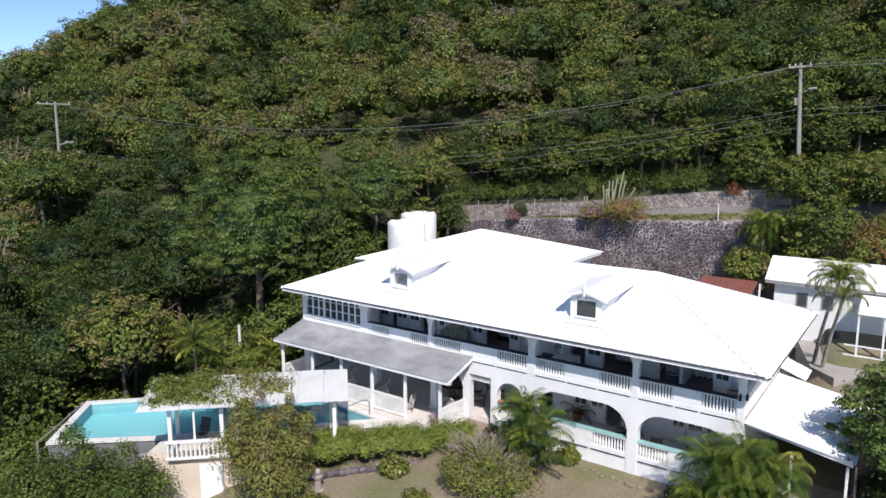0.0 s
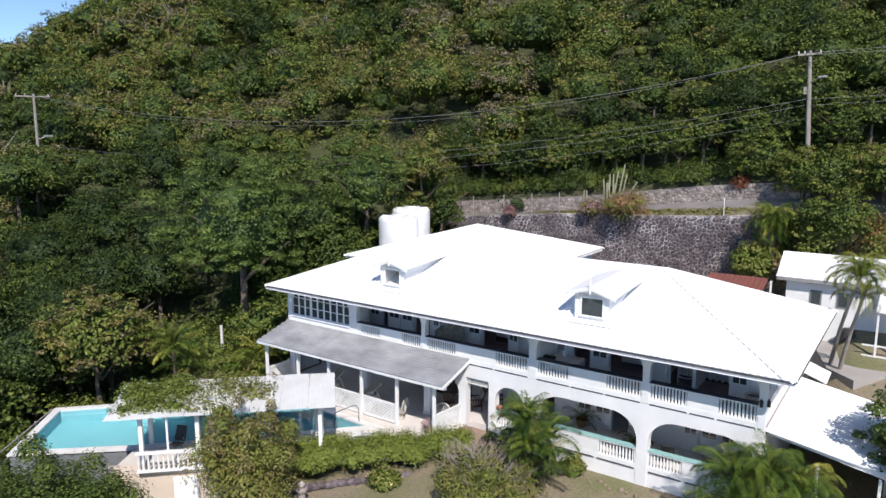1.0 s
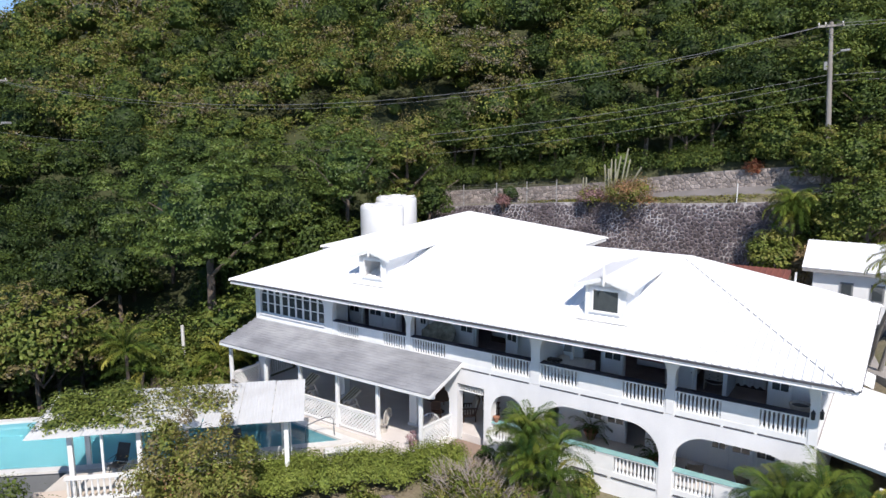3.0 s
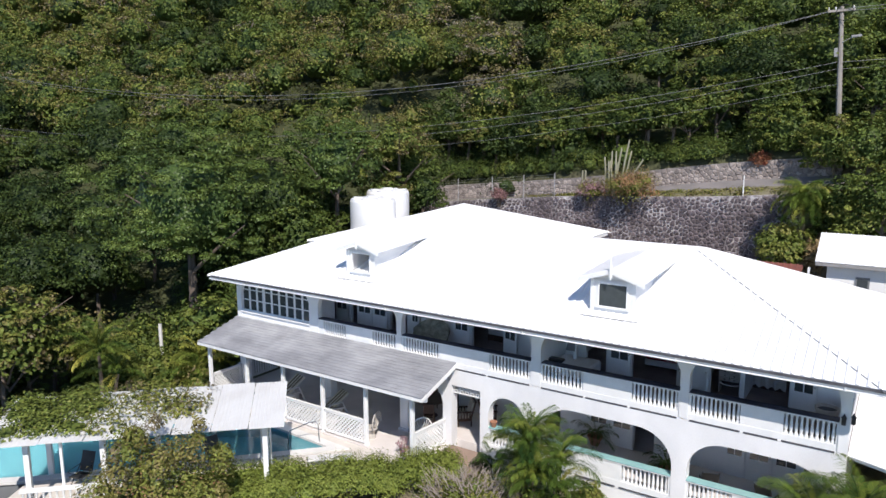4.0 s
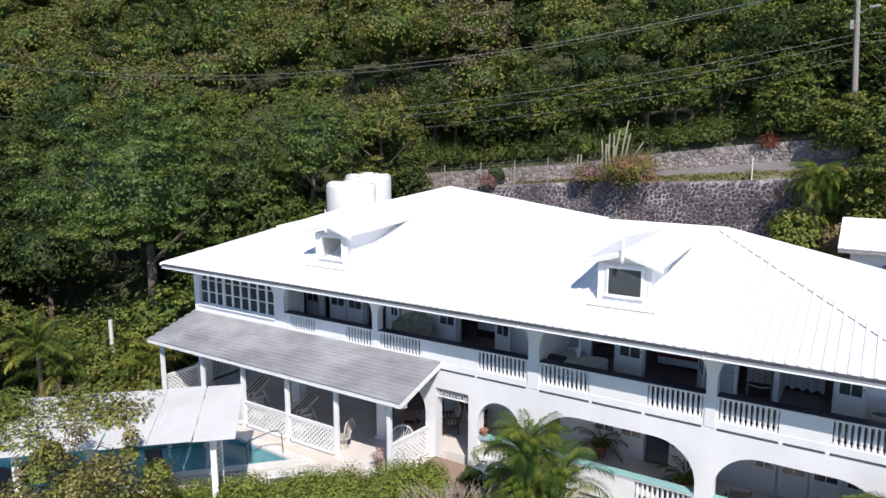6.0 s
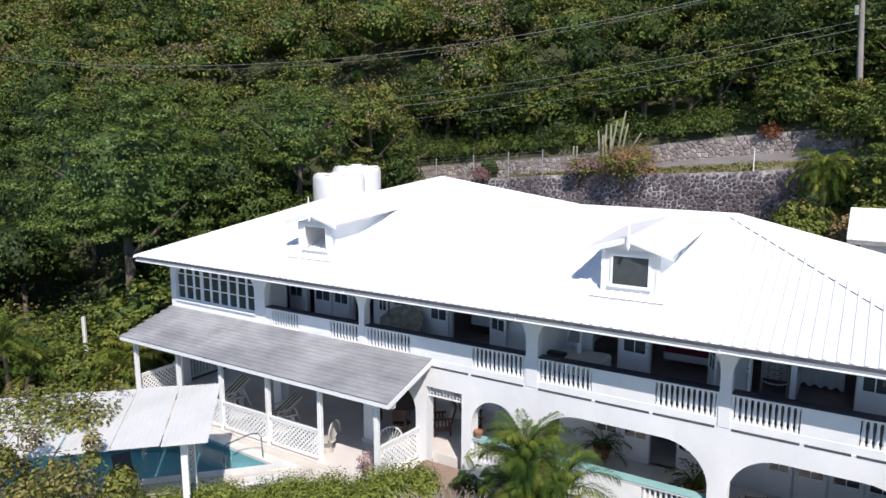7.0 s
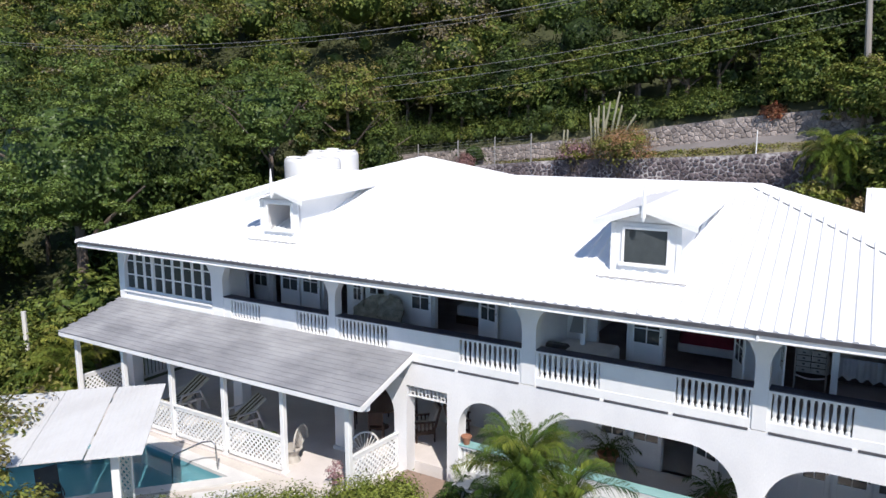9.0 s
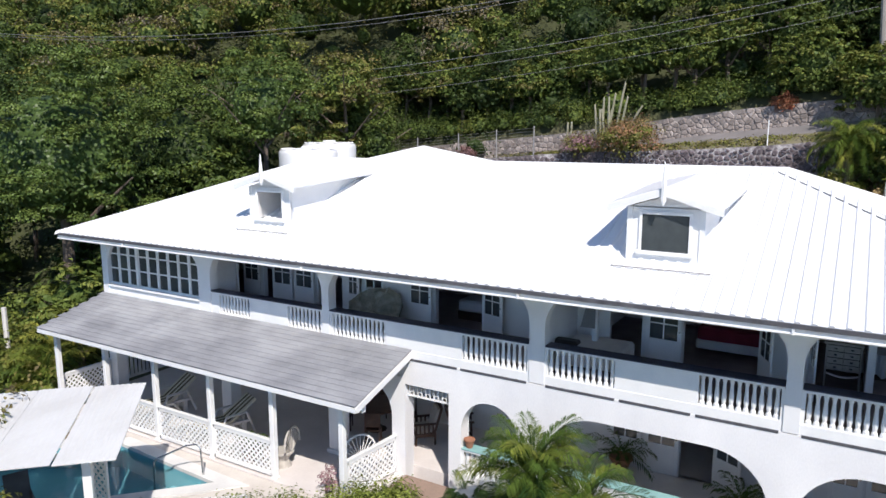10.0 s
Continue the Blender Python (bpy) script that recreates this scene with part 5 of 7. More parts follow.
def pot(name, at, r, h, label, material=M_TERRA):
    t = thing(name, pose(*at), label, "plant pot", "potted plants")
    bm = bmesh.new()
    lathe(bm, [(r * 0.6, 0), (r * 0.95, h * 0.8), (r * 1.08, h * 0.82), (r * 1.08, h), (r * 0.92, h), (r * 0.9, h * 0.9)], sides=14)
    part("pot", bm, material, t)
    return t


bed3 = thing("bed", pose(-3.1, 4.6, UF), "bed with grey linen in a dim upstairs room", "bed")
part("mattress", boxes((-0.8, 0.8, -0.9, 1.0, 0.25, 0.58), bevel=0.05), M_LINEN, bed3)
part("bed_base", boxes((-0.8, 0.8, -0.9, 1.0, 0.0, 0.25)), M_WOOD, bed3)
for x, y in ((-6.35, -4.1), (-5.75, -3.6)):
    bench = thing("low_bench", pose(x, y, -0.03, 0, 0, 44), "low white bench on the deck beside the hedge", "bench", "white benches")
    part("bench_top", boxes((-0.42, 0.42, -0.22, 0.22, 0.30, 0.38), bevel=0.02), M_PLASTIC, bench)
    for q in (-0.3, 0.3):
        part("bench_leg", boxes((q - 0.05, q + 0.05, -0.18, 0.18, 0, 0.30)), M_PLASTIC, bench)
urn = pot("clay_pot", (-1.55, 0.13, 1.12), 0.13, 0.22, "small terracotta pot standing on the turquoise coping")

# ---- retaining wall of dark stone, road, upper wall ----
def voronoi_stones(w, h, size, seed):
    """Irregular stone outlines that fill a w by h wall: each a polygon cut by its neighbours."""
    rng = np.random.default_rng(seed)
    nx, nz = int(w / size), max(2, int(h / size))
    pts = {}
    for i in range(-1, nx + 1):
        for k in range(-1, nz + 1):
            pts[i, k] = np.array([(i + 0.5 + rng.uniform(-0.48, 0.48)) * w / nx, (k + 0.5 + rng.uniform(-0.48, 0.48)) * h / nz])
    out = []
    for (i, k), c in pts.items():
        if not (0 <= i < nx and 0 <= k < nz):
            continue
        poly = [np.array(p) for p in ((c[0] - size * 2, c[1] - size * 2), (c[0] + size * 2, c[1] - size * 2), (c[0] + size * 2, c[1] + size * 2), (c[0] - size * 2, c[1] + size * 2))]
        for di in (-2, -1, 0, 1, 2):
            for dk in (-2, -1, 0, 1, 2):
                o = pts.get((i + di, k + dk))
                if o is None or (di == 0 and dk == 0):
                    continue
                mid, nrm = (c + o) / 2, (o - c)
                cut = []
                for a, b in zip(poly, poly[1:] + poly[:1]):
                    da, db = np.dot(a - mid, nrm), np.dot(b - mid, nrm)
                    if da <= 0:
                        cut.append(a)
                    if (da < 0) != (db < 0):
                        cut.append(a + (b - a) * (da / (da - db)))
                poly = cut
                if len(poly) < 3:
                    break
            if len(poly) < 3:
                break
        if len(poly) >= 3:
            out.append((c, poly))
    return out


def stone_data(c, poly, gap, depth):
    """Verts and faces of one stone about its middle: a shrunken outline with a smaller, raised face."""
    k = len(poly)
    d = [p - c for p in poly]
    r = [float(np.linalg.norm(p)) + 1e-6 for p in d]
    a = [p * max(0.3, (q - gap) / q) for p, q in zip(d, r)]
    b = [p * max(0.2, (q - gap - 0.05) / q) for p, q in zip(d, r)]
    v = [(p[0], 0.0, p[1]) for p in a] + [(p[0], -depth, p[1]) for p in b]
    f = [list(range(k, 2 * k))] + [[i, (i + 1) % k, k + (i + 1) % k, k + i] for i in range(k)]
    return v, f


def stone_wall(name, x0, x1, y, z_low, z_top, size, gap, seed, mat_piece, mat_joined, mat_bed, label, part_span=None, depth=0.06):
    """A mortared stone wall along x with its bed, its stones in a nearest stretch as parts, the rest joined."""
    wall = thing(name, None, label, "stone wall", kind="structure")
    xs = np.linspace(x0, x1, 25)
    bm = bmesh.new()
    rows = [[bm.verts.new((x, yy, z)) for yy, z in ((y, z_low(x)), (y, z_top(x)), (y + 0.45, z_top(x)), (y + 0.45, z_low(x)))] for x in xs]
    for p, q in zip(rows, rows[1:]):
        for k in range(4):
            bm.faces.new((p[k], q[k], q[(k + 1) % 4], p[(k + 1) % 4]))
    bm.faces.new(rows[0])
    bm.faces.new(rows[-1][::-1])
    part("mortar_bed", bm, mat_bed, wall)
    zb = min(z_low(x) for x in xs)
    ht = max(z_top(x) for x in xs) - zb
    verts, faces, count = [], [], 0
    rng = np.random.default_rng(seed + 1)
    for c, poly in voronoi_stones(x1 - x0, ht, size, seed):
        x, z = x0 + c[0], zb + c[1]
        if z > z_top(x) - size * 0.35 or z < z_low(x) - 0.2:
            continue
        dep = depth * rng.uniform(0.5, 1.3)
        v, f = stone_data(c, poly, gap * rng.uniform(0.25, 1.9), dep)
        if part_span and part_span[0] < x < part_span[1] and z > part_span[2] and count < 300:
            me = bpy.data.meshes.new("stone")
            me.from_pydata(v, [], f)
            me.materials.append(mat_piece)
            piece("stone", me, wall, Matrix.Translation((x, y - 0.002, z)))
            count += 1
        else:
            o = len(verts)
            verts += [(p[0] + x, p[1] + y - 0.002, p[2] + z) for p in v]
            faces += [[i + o for i in g] for g in f]
    me = bpy.data.meshes.new("stones")
    me.from_pydata(verts, [], faces)
    me.materials.append(mat_joined)
    ob = new("stones", me)
    ob.parent = wall
    tagged(ob, kind="stuff")
    return wall


bm = bmesh.new()
xs = np.arange(-40, 16.1, 2.0)
rows = []
for x in xs:
    z = float(road_z(x))
    rows.append([bm.verts.new((x, yy, z + dz)) for yy, dz in ((26.2, 0.02), (UPPER_Y - 0.05, 0.03 + float(cant(x))))])
for p, q in zip(rows, rows[1:]):
    bm.faces.new((p[0], q[0], q[1], p[1]))
solo("road", bm, M_ASPHALT, "narrow worn asphalt road above the retaining wall", "road", "structure")
bm = bmesh.new()
rows = [[bm.verts.new((x, yy, float(road_z(x)) + dz)) for yy, dz in ((WALL_Y + 0.46, -0.3 - float(cant(x))), (WALL_Y + 0.46, 0.03 - float(cant(x))), (26.19, 0.05), (26.19, -0.3))] for x in xs]
for p, q in zip(rows, rows[1:]):
    for k in range(3):
        bm.faces.new((p[k], q[k], q[k + 1], p[k + 1]))
solo("verge", bm, M_VERGE, "dry grass verge along the road edge", "verge", "structure")

# ---- water tanks behind the rear wing ----
def tank(x, y, z0, r, h, label):
    t = thing("water_tank", pose(x, y, z0), label, "water tank", "water tanks")
    bm = bmesh.new()
    prof = [(r * 0.99, 0.0), (r, h * 0.05), (r, h * 0.46), (r * 0.997, h * 0.48), (r, h * 0.50), (r, h * 0.93), (r * 0.985, h * 0.97), (r * 0.95, h * 0.99)]
    lathe(bm, prof, sides=32)
    smooth(part("body", bm, M_TANK, t))
    bm = bmesh.new()
    lathe(bm, [(r * 0.97, h * 0.96), (r * 0.96, h * 0.995), (r * 0.7, h * 1.015), (r * 0.24, h * 1.025), (r * 0.24, h * 1.05), (r * 0.21, h * 1.055), (0.01, h * 1.055)], sides=32)
    part("lid", bm, M_TANK, t)
    for k in range(8):
        a = k * math.pi / 4 + 0.2
        part("lid_rib", boxes((-0.10, 0.10, -0.3, 0.3, 0, 0.06), bevel=0.025), M_TANK, t).matrix_local = pose(r * 0.72 * math.cos(a), r * 0.75 * math.sin(a), h * 1.005, 0, 0, math.degrees(a) - 90)


tank(-17.75, 12.95, 4.7, 1.45, 3.10, "large white plastic water tank with ribbed lid")
tank(-18.95, 16.0, 4.7, 1.45, 3.35, "large white plastic water tank standing beside another")
bm = bmesh.new()
box(bm, -20.6, -16.3, 11.2, 17.6, -1.0, 4.7)
solo("tank_platform", bm, M_CONC, "concrete platform carrying the water tanks", "platform", "structure")

# ---- carport at the east end ----
car = thing("carport", None, "lean-to carport with white corrugated sheet roof", "carport")
sheet_roof(car, "carport_roof", [(9.66, 0.2, 3.0), (13.55, 0.42, 2.25), (13.75, 7.2, 2.30), (9.66, 7.2, 3.05)], (-1, 0.0), step=0.2, thick=0.03, rib=(0.06, 0.03), label="white corrugated carport roof")
bm = bmesh.new()
slab(bm, [(9.72, 0.42, 2.93), (13.44, 0.44, 2.22), (13.44, 0.52, 2.22), (9.72, 0.50, 2.93)], 0.13)
part("carport_beam", bm, M_TRIM, car)
part("carport_beam", boxes((13.38, 13.46, 0.53, 6.9, 2.04, 2.20)), M_TRIM, car)
for x, y in ((13.3, 0.46), (11.4, 0.46), (13.4, 3.8), (13.4, 7.0)):
    part("carport_post", boxes((x - 0.05, x + 0.05, y - 0.05, y + 0.05, -1.2, 2.05), bevel=0.008), M_TRIM, car)
bm = bmesh.new()
tube(bm, [(13.56, 0.38, 2.2), (13.62, 0.38, -1.0)], 0.04, 6)
part("downpipe", bm, M_SHADOW_DARK, car)
bm = bmesh.new()
prism(bm, [(9.7, -0.5), (14.2, -0.5), (14.2, 7.4), (9.7, 7.4)], -1.4, -0.35)
solo("carport_floor", bm, M_CONC, "concrete carport floor", "floor", "structure")
# added dark wall that keeps light out, so the carport's inside looks shaded
bm = bmesh.new()
box(bm, 9.7, 13.6, 7.0, 7.15, -1.0, 2.28)
box(bm, 13.50, 13.62, 0.75, 7.0, -1.0, 2.22)
solo("carport_dark_screen", bm, M_WOOD, "added dark wall closing the carport's rear and side to darken its inside", "wall", "structure")

# shuttered side window with its canopy on the east wall
sw = thing("side_window", pose(9.66, 8.4, 1.5), "white louvred side window with a small sheet canopy", "window")
part("window_frame", boxes((0.0, 0.05, -0.5, 0.5, 0.0, 1.2), bevel=0.01), M_TRIM, sw)
for k in range(6):
    part("louvre", boxes((0.05, 0.09, -0.45, 0.45, 0.1 + k * 0.18, 0.2 + k * 0.18)), M_GALV, sw)
bm = bmesh.new()
slab(bm, [(0.0, -0.9, 1.75), (1.15, -0.9, 1.30), (1.15, 0.9, 1.30), (0.0, 0.9, 1.75)], 0.03)
part("canopy", bm, M_ROOF, sw)
bm = bmesh.new()
tube(bm, [(0, -0.85, 0.9), (1.1, -0.85, 1.28)], 0.02, 5)
tube(bm, [(0, 0.85, 0.9), (1.1, 0.85, 1.28)], 0.02, 5)
part("canopy_strut", bm, M_TRIM, sw)

# ---- the outbuilding up the yard ----
hut = thing("outbuilding", None, "single-storey white outbuilding with seamed sheet roof", "house")
HY0, HY1, HYR = 17.1, 21.0, 18.9
bm = bmesh.new()
box(bm, 7.45, 10.6, HY0 + 0.3, HY0 + 0.5, 1.5, 5.55)
box(bm, 7.45, 7.65, HY0 + 0.5, HY1 - 0.3, 1.5, 5.9)
box(bm, 10.6, 16.0, HY0 + 0.3, HY0 + 0.5, 1.5, 5.55)
box(bm, 7.65, 16.0, HY1 - 0.5, HY1 - 0.3, 1.5, 5.55)
box(bm, 15.8, 16.0, HY0 + 0.5, HY1 - 0.5, 1.5, 5.55)
part("wall", bm, M_WALL, hut)
r1 = sheet_roof(hut, "roof", [(6.95, HY0 - 0.15, 5.62), (16.2, HY0 - 0.15, 5.62), (16.2, HYR, 6.82), (6.95, HYR, 6.82)], (0, 1), step=0.55, rib=(0.025, 0.03), label="white standing-seam sheet roof")
sheet_roof(r1, "roof_slope", [(6.95, HY1, 5.62), (16.2, HY1, 5.62), (16.2, HYR, 6.82), (6.95, HYR, 6.82)], (0, -1), step=0.55, rib=(0.025, 0.03))
part("fascia", boxes((6.97, 16.18, HY0 - 0.14, HY0 - 0.10, 5.42, 5.57)), M_GALV, hut)
for x in (9.0, 10.35):
    wv = part("window", boxes((x - 0.3, x + 0.3, HY0 + 0.25, HY0 + 0.31, 4.1, 4.95)), M_POOLWALL, hut, "small window with dark frame")
    part("pane", boxes((x - 0.22, x + 0.22, HY0 + 0.235, HY0 + 0.25, 4.18, 4.87)), M_GLASS_DARK, wv)
# its lower veranda roof
bm = bmesh.new()
slab(bm, [(12.1, HY0 - 2.6, 4.75), (16.2, HY0 - 2.6, 4.75), (16.2, HY0 + 0.3, 5.4), (12.1, HY0 + 0.3, 5.4)], 0.05)
part("veranda_roof", bm, M_ROOF, hut)
for x in (12.2, 13.4, 14.8):
    part("veranda_post", boxes((x - 0.05, x + 0.05, HY0 - 2.5, HY0 - 2.4, 1.5, 4.73)), M_TRIM, hut)
part("veranda_rail", boxes((11.6, 16.0, HY0 - 2.49, HY0 - 2.43, 2.9, 2.98), (11.6, 16.0, HY0 - 2.49, HY0 - 2.43, 2.35, 2.42)), M_TRIM, hut)
bm = bmesh.new()
lathe(bm, [(0.32, 0.0), (0.38, 0.1), (0.40, 0.55), (0.3, 0.85), (0.15, 0.95)], sides=14)
solo("covered_barbecue", bm, M_BLACK, "black covered barbecue standing on the concrete slab", "barbecue", m=pose(10.75, 16.7, 2.08) @ Matrix.Scale(1.15, 4))
red = thing("shed", None, "low shed with faded red sheet roof beside the villa", "shed")
sheet_roof(red, "roof", [(2.9, 15.2, 4.35), (6.3, 15.2, 4.35), (6.3, 18.6, 5.1), (2.9, 18.6, 5.1)], (0, 1), step=0.3, label="faded red sheet roof", material=M_REDROOF)
part("wall", boxes((3.1, 6.1, 15.5, 18.4, 1.0, 4.35)), M_ROOM, red)
part("shed_post", boxes((6.66, 6.76, 16.85, 16.95, 1.2, 5.3)), M_TRIM, red)
bm = bmesh.new()
prism(bm, [(10.3, 12.6), (11.6, 11.2), (13.4, 13.5), (13.0, 17.3), (8.9, 17.3)], 0.8, [1.98, 2.0, 2.05, 2.1, 2.1])
solo("yard_slab", bm, M_CONC, "cracked grey concrete slab in front of the outbuilding", "slab", "structure")

# ---- poles and cables ----
def utility_pole(x, y, z0, z1, arm, turn, lean, label):
    t = thing("utility_pole", pose(x, y, z0, 0, lean, 0), label, "utility pole", "utility poles")
    h = z1 - z0
    bm = bmesh.new()
    tube(bm, [(0, 0, 0), (0, 0, h * 0.5), (0, 0, h)], [0.19, 0.16, 0.12], 9)
    part("shaft", bm, M_POLE, t)
    c = part("crossarm", boxes((-arm, arm, -0.06, 0.06, -0.07, 0.07), bevel=0.01), M_POLE, t)
    c.matrix_local = pose(0, -0.14, h - 0.25, 0, 0, turn)
    for s in (-0.9, -0.4, 0.9):
        bm = bmesh.new()
        lathe(bm, [(0.02, 0.07), (0.05, 0.12), (0.03, 0.15), (0.05, 0.18), (0.02, 0.24)], at=(s * arm, 0, 0), sides=7)
        part("insulator", bm, M_PLASTIC, c)
    return t, h


pole_r, hr = utility_pole(6.75, 28.0, 8.6, 19.3, 0.75, 20, -3.0, "tall weathered wooden utility pole with crossarm and lamp")
bm = bmesh.new()
tube(bm, [(0.45 * math.cos(a), 0.1 * math.sin(2 * a), 0.45 * math.sin(a)) for a in [k * math.pi / 9 for k in range(18)]], 0.02, 4)
part("cable_coil", bm, M_BLACK, pole_r).matrix_local = pose(0.2, -0.25, hr - 0.4)
bm = bmesh.new()
tube(bm, [(0, 0, 0), (0.55, -0.1, 0.25)], 0.03, 5)
box(bm, 0.45, 1.0, -0.18, 0.02, 0.2, 0.34, bevel=0.03)
part("street_lamp", bm, M_GALV, pole_r, "grey street lamp head").matrix_local = pose(0.1, -0.1, hr - 2.1)
part("meter_box", boxes((-0.32, -0.14, -0.2, -0.02, 0, 0.5)), M_GALV, pole_r).matrix_local = pose(0, 0, hr - 2.9)
pole_l, hl = utility_pole(-62.8, 9.0, 6.5, 17.9, 1.6, 62, 1.0, "weathered wooden utility pole with a wide crossarm")
bm = bmesh.new()
tube(bm, [(0, 0, 0), (0.5, 0.7, 0.25)], 0.05, 5)
box(bm, 0.3, 0.75, 0.5, 1.3, 0.2, 0.42, bevel=0.04)
part("street_lamp", bm, M_GALV, pole_l, "grey street lamp head").matrix_local = pose(0, 0, hl - 4.6)


def cable(a, b, sag, r, label):
    a, b = Vector(a), Vector(b)
    bm = bmesh.new()
    tube(bm, [a.lerp(b, k / 28) - Vector((0, 0, 4 * sag * (k / 28) * (1 - k / 28))) for k in range(29)], r, 5)
    solo("cable", bm, M_WIRE, label, "cable", group="overhead cables")


TOP_R, TOP_L = Vector((6.2, 27.85, 19.15)), Vector((-62.6, 9.0, 17.75))
cable(TOP_L, TOP_R, 3.6, 0.019, "pale overhead cable sagging between the poles")
cable(TOP_L + Vector((0.8, -1.2, 0)), TOP_R + Vector((-0.5, 0.1, -0.1)), 3.9, 0.012, "thin overhead cable sagging between the poles")
cable(TOP_L + Vector((0, 0, -5.0)), TOP_R + Vector((0, 0, -3.1)), 2.6, 0.014, "lower telephone cable sagging between the poles")
cable(TOP_L + Vector((0, 0, -5.6)), TOP_R + Vector((0, 0, -3.5)), 2.7, 0.014, "lower telephone cable sagging between the poles")
cable(TOP_L + Vector((0, 0, -6.2)), TOP_R + Vector((0, 0, -4.4)), 2.8, 0.010, "lower telephone cable sagging between the poles")
for dz, s in ((0, 0.5), (-0.15, 0.7), (-3.1, 0.4), (-3.5, 0.4)):
    cable(TOP_R + Vector((0.3, 0, dz)), (45, 34, 22 + dz), s, 0.014, "overhead cable running on along the road")

# ---- fence along the retaining wall ----
fence = thing("chain_fence", None, "galvanised post and wire fence along the road edge", "fence")
fx = [-22.5, -19.2, -16.1, -13.4, -10.9]
for x in fx:
    bm = bmesh.new()
    z = float(road_z(x))
    tube(bm, [(x, WALL_Y + 0.3, z - 0.2), (x, WALL_Y + 0.3, z + 1.75)], 0.04, 6)
    part("fence_post", bm, M_GALV, fence)
for k in range(9):
    bm = bmesh.new()
    tube(bm, [(x, WALL_Y + 0.3, float(road_z(x)) + 0.1 + 0.19 * k) for x in fx], 0.006, 3)
    part("wire", bm, M_GALV, fence)
for x in (1.9,):
    bm = bmesh.new()
    tube(bm, [(x, WALL_Y + 0.35, float(road_z(x)) - 0.7), (x, WALL_Y + 0.35, float(road_z(x)) + 0.85)], 0.03, 6)
    solo("road_marker", bm, M_TRIM, "white marker post at the road edge", "post")

# ---- plants ----
ICO_BM = bmesh.new()
bmesh.ops.create_icosphere(ICO_BM, subdivisions=1, radius=1.0)
ICO_V = np.array([v.co[:] for v in ICO_BM.verts])
ICO_F = np.array([[v.index for v in f.verts] for f in ICO_BM.faces])
ICO_BM.free()
ICO_BM = bmesh.new()
bmesh.ops.create_icosphere(ICO_BM, subdivisions=2, radius=1.0)
ICO2_V = np.array([v.co[:] for v in ICO_BM.verts])
ICO2_F = np.array([[v.index for v in f.verts] for f in ICO_BM.faces])
ICO_BM.free()


def leaf_cards(centres, normals, size, rng, aspect=0.55, fold=0.25, droop=0.0):
    """One folded, pointed leaf (or small spray) at each place, lying across its normal with a random turn."""
    n = len(centres)
    r = rng.normal(size=(n, 3))
    t = np.cross(normals, r)
    t /= np.linalg.norm(t, axis=1, keepdims=True) + 1e-9
    t[:, 2] -= droop
    t /= np.linalg.norm(t, axis=1, keepdims=True) + 1e-9
    b = np.cross(normals, t)
    b /= np.linalg.norm(b, axis=1, keepdims=True) + 1e-9
    L = (size * rng.uniform(0.65, 1.2, n))[:, None]
    up = normals * (L * fold)
    v = np.stack([centres - t * L * 0.5, centres + b * L * aspect * 0.5 + up * 0.5, centres + t * L * 0.5, centres - b * L * aspect * 0.5 + up * 0.5], 1)
    f = np.arange(4 * n).reshape(n, 4)
    return v.reshape(-1, 3), f


def lobe_points(c, r, n, rng, lower=-0.35, rough=0.18):
    """Places and outward directions over the upper part of a lumpy ball."""
    d = rng.normal(size=(int(n * 1.8) + 8, 3))
    d /= np.linalg.norm(d, axis=1, keepdims=True)
    d = d[d[:, 2] > lower][:n]
    rad = 1 + rng.normal(0, rough, len(d))
    p = np.asarray(c) + d * np.asarray(r) * rad[:, None]
    nrm = d / np.asarray(r)
    nrm /= np.linalg.norm(nrm, axis=1, keepdims=True)
    nrm = nrm + np.array([0, 0, 0.45]) + rng.normal(0, 0.27, nrm.shape)
    nrm /= np.linalg.norm(nrm, axis=1, keepdims=True)
    return p, nrm


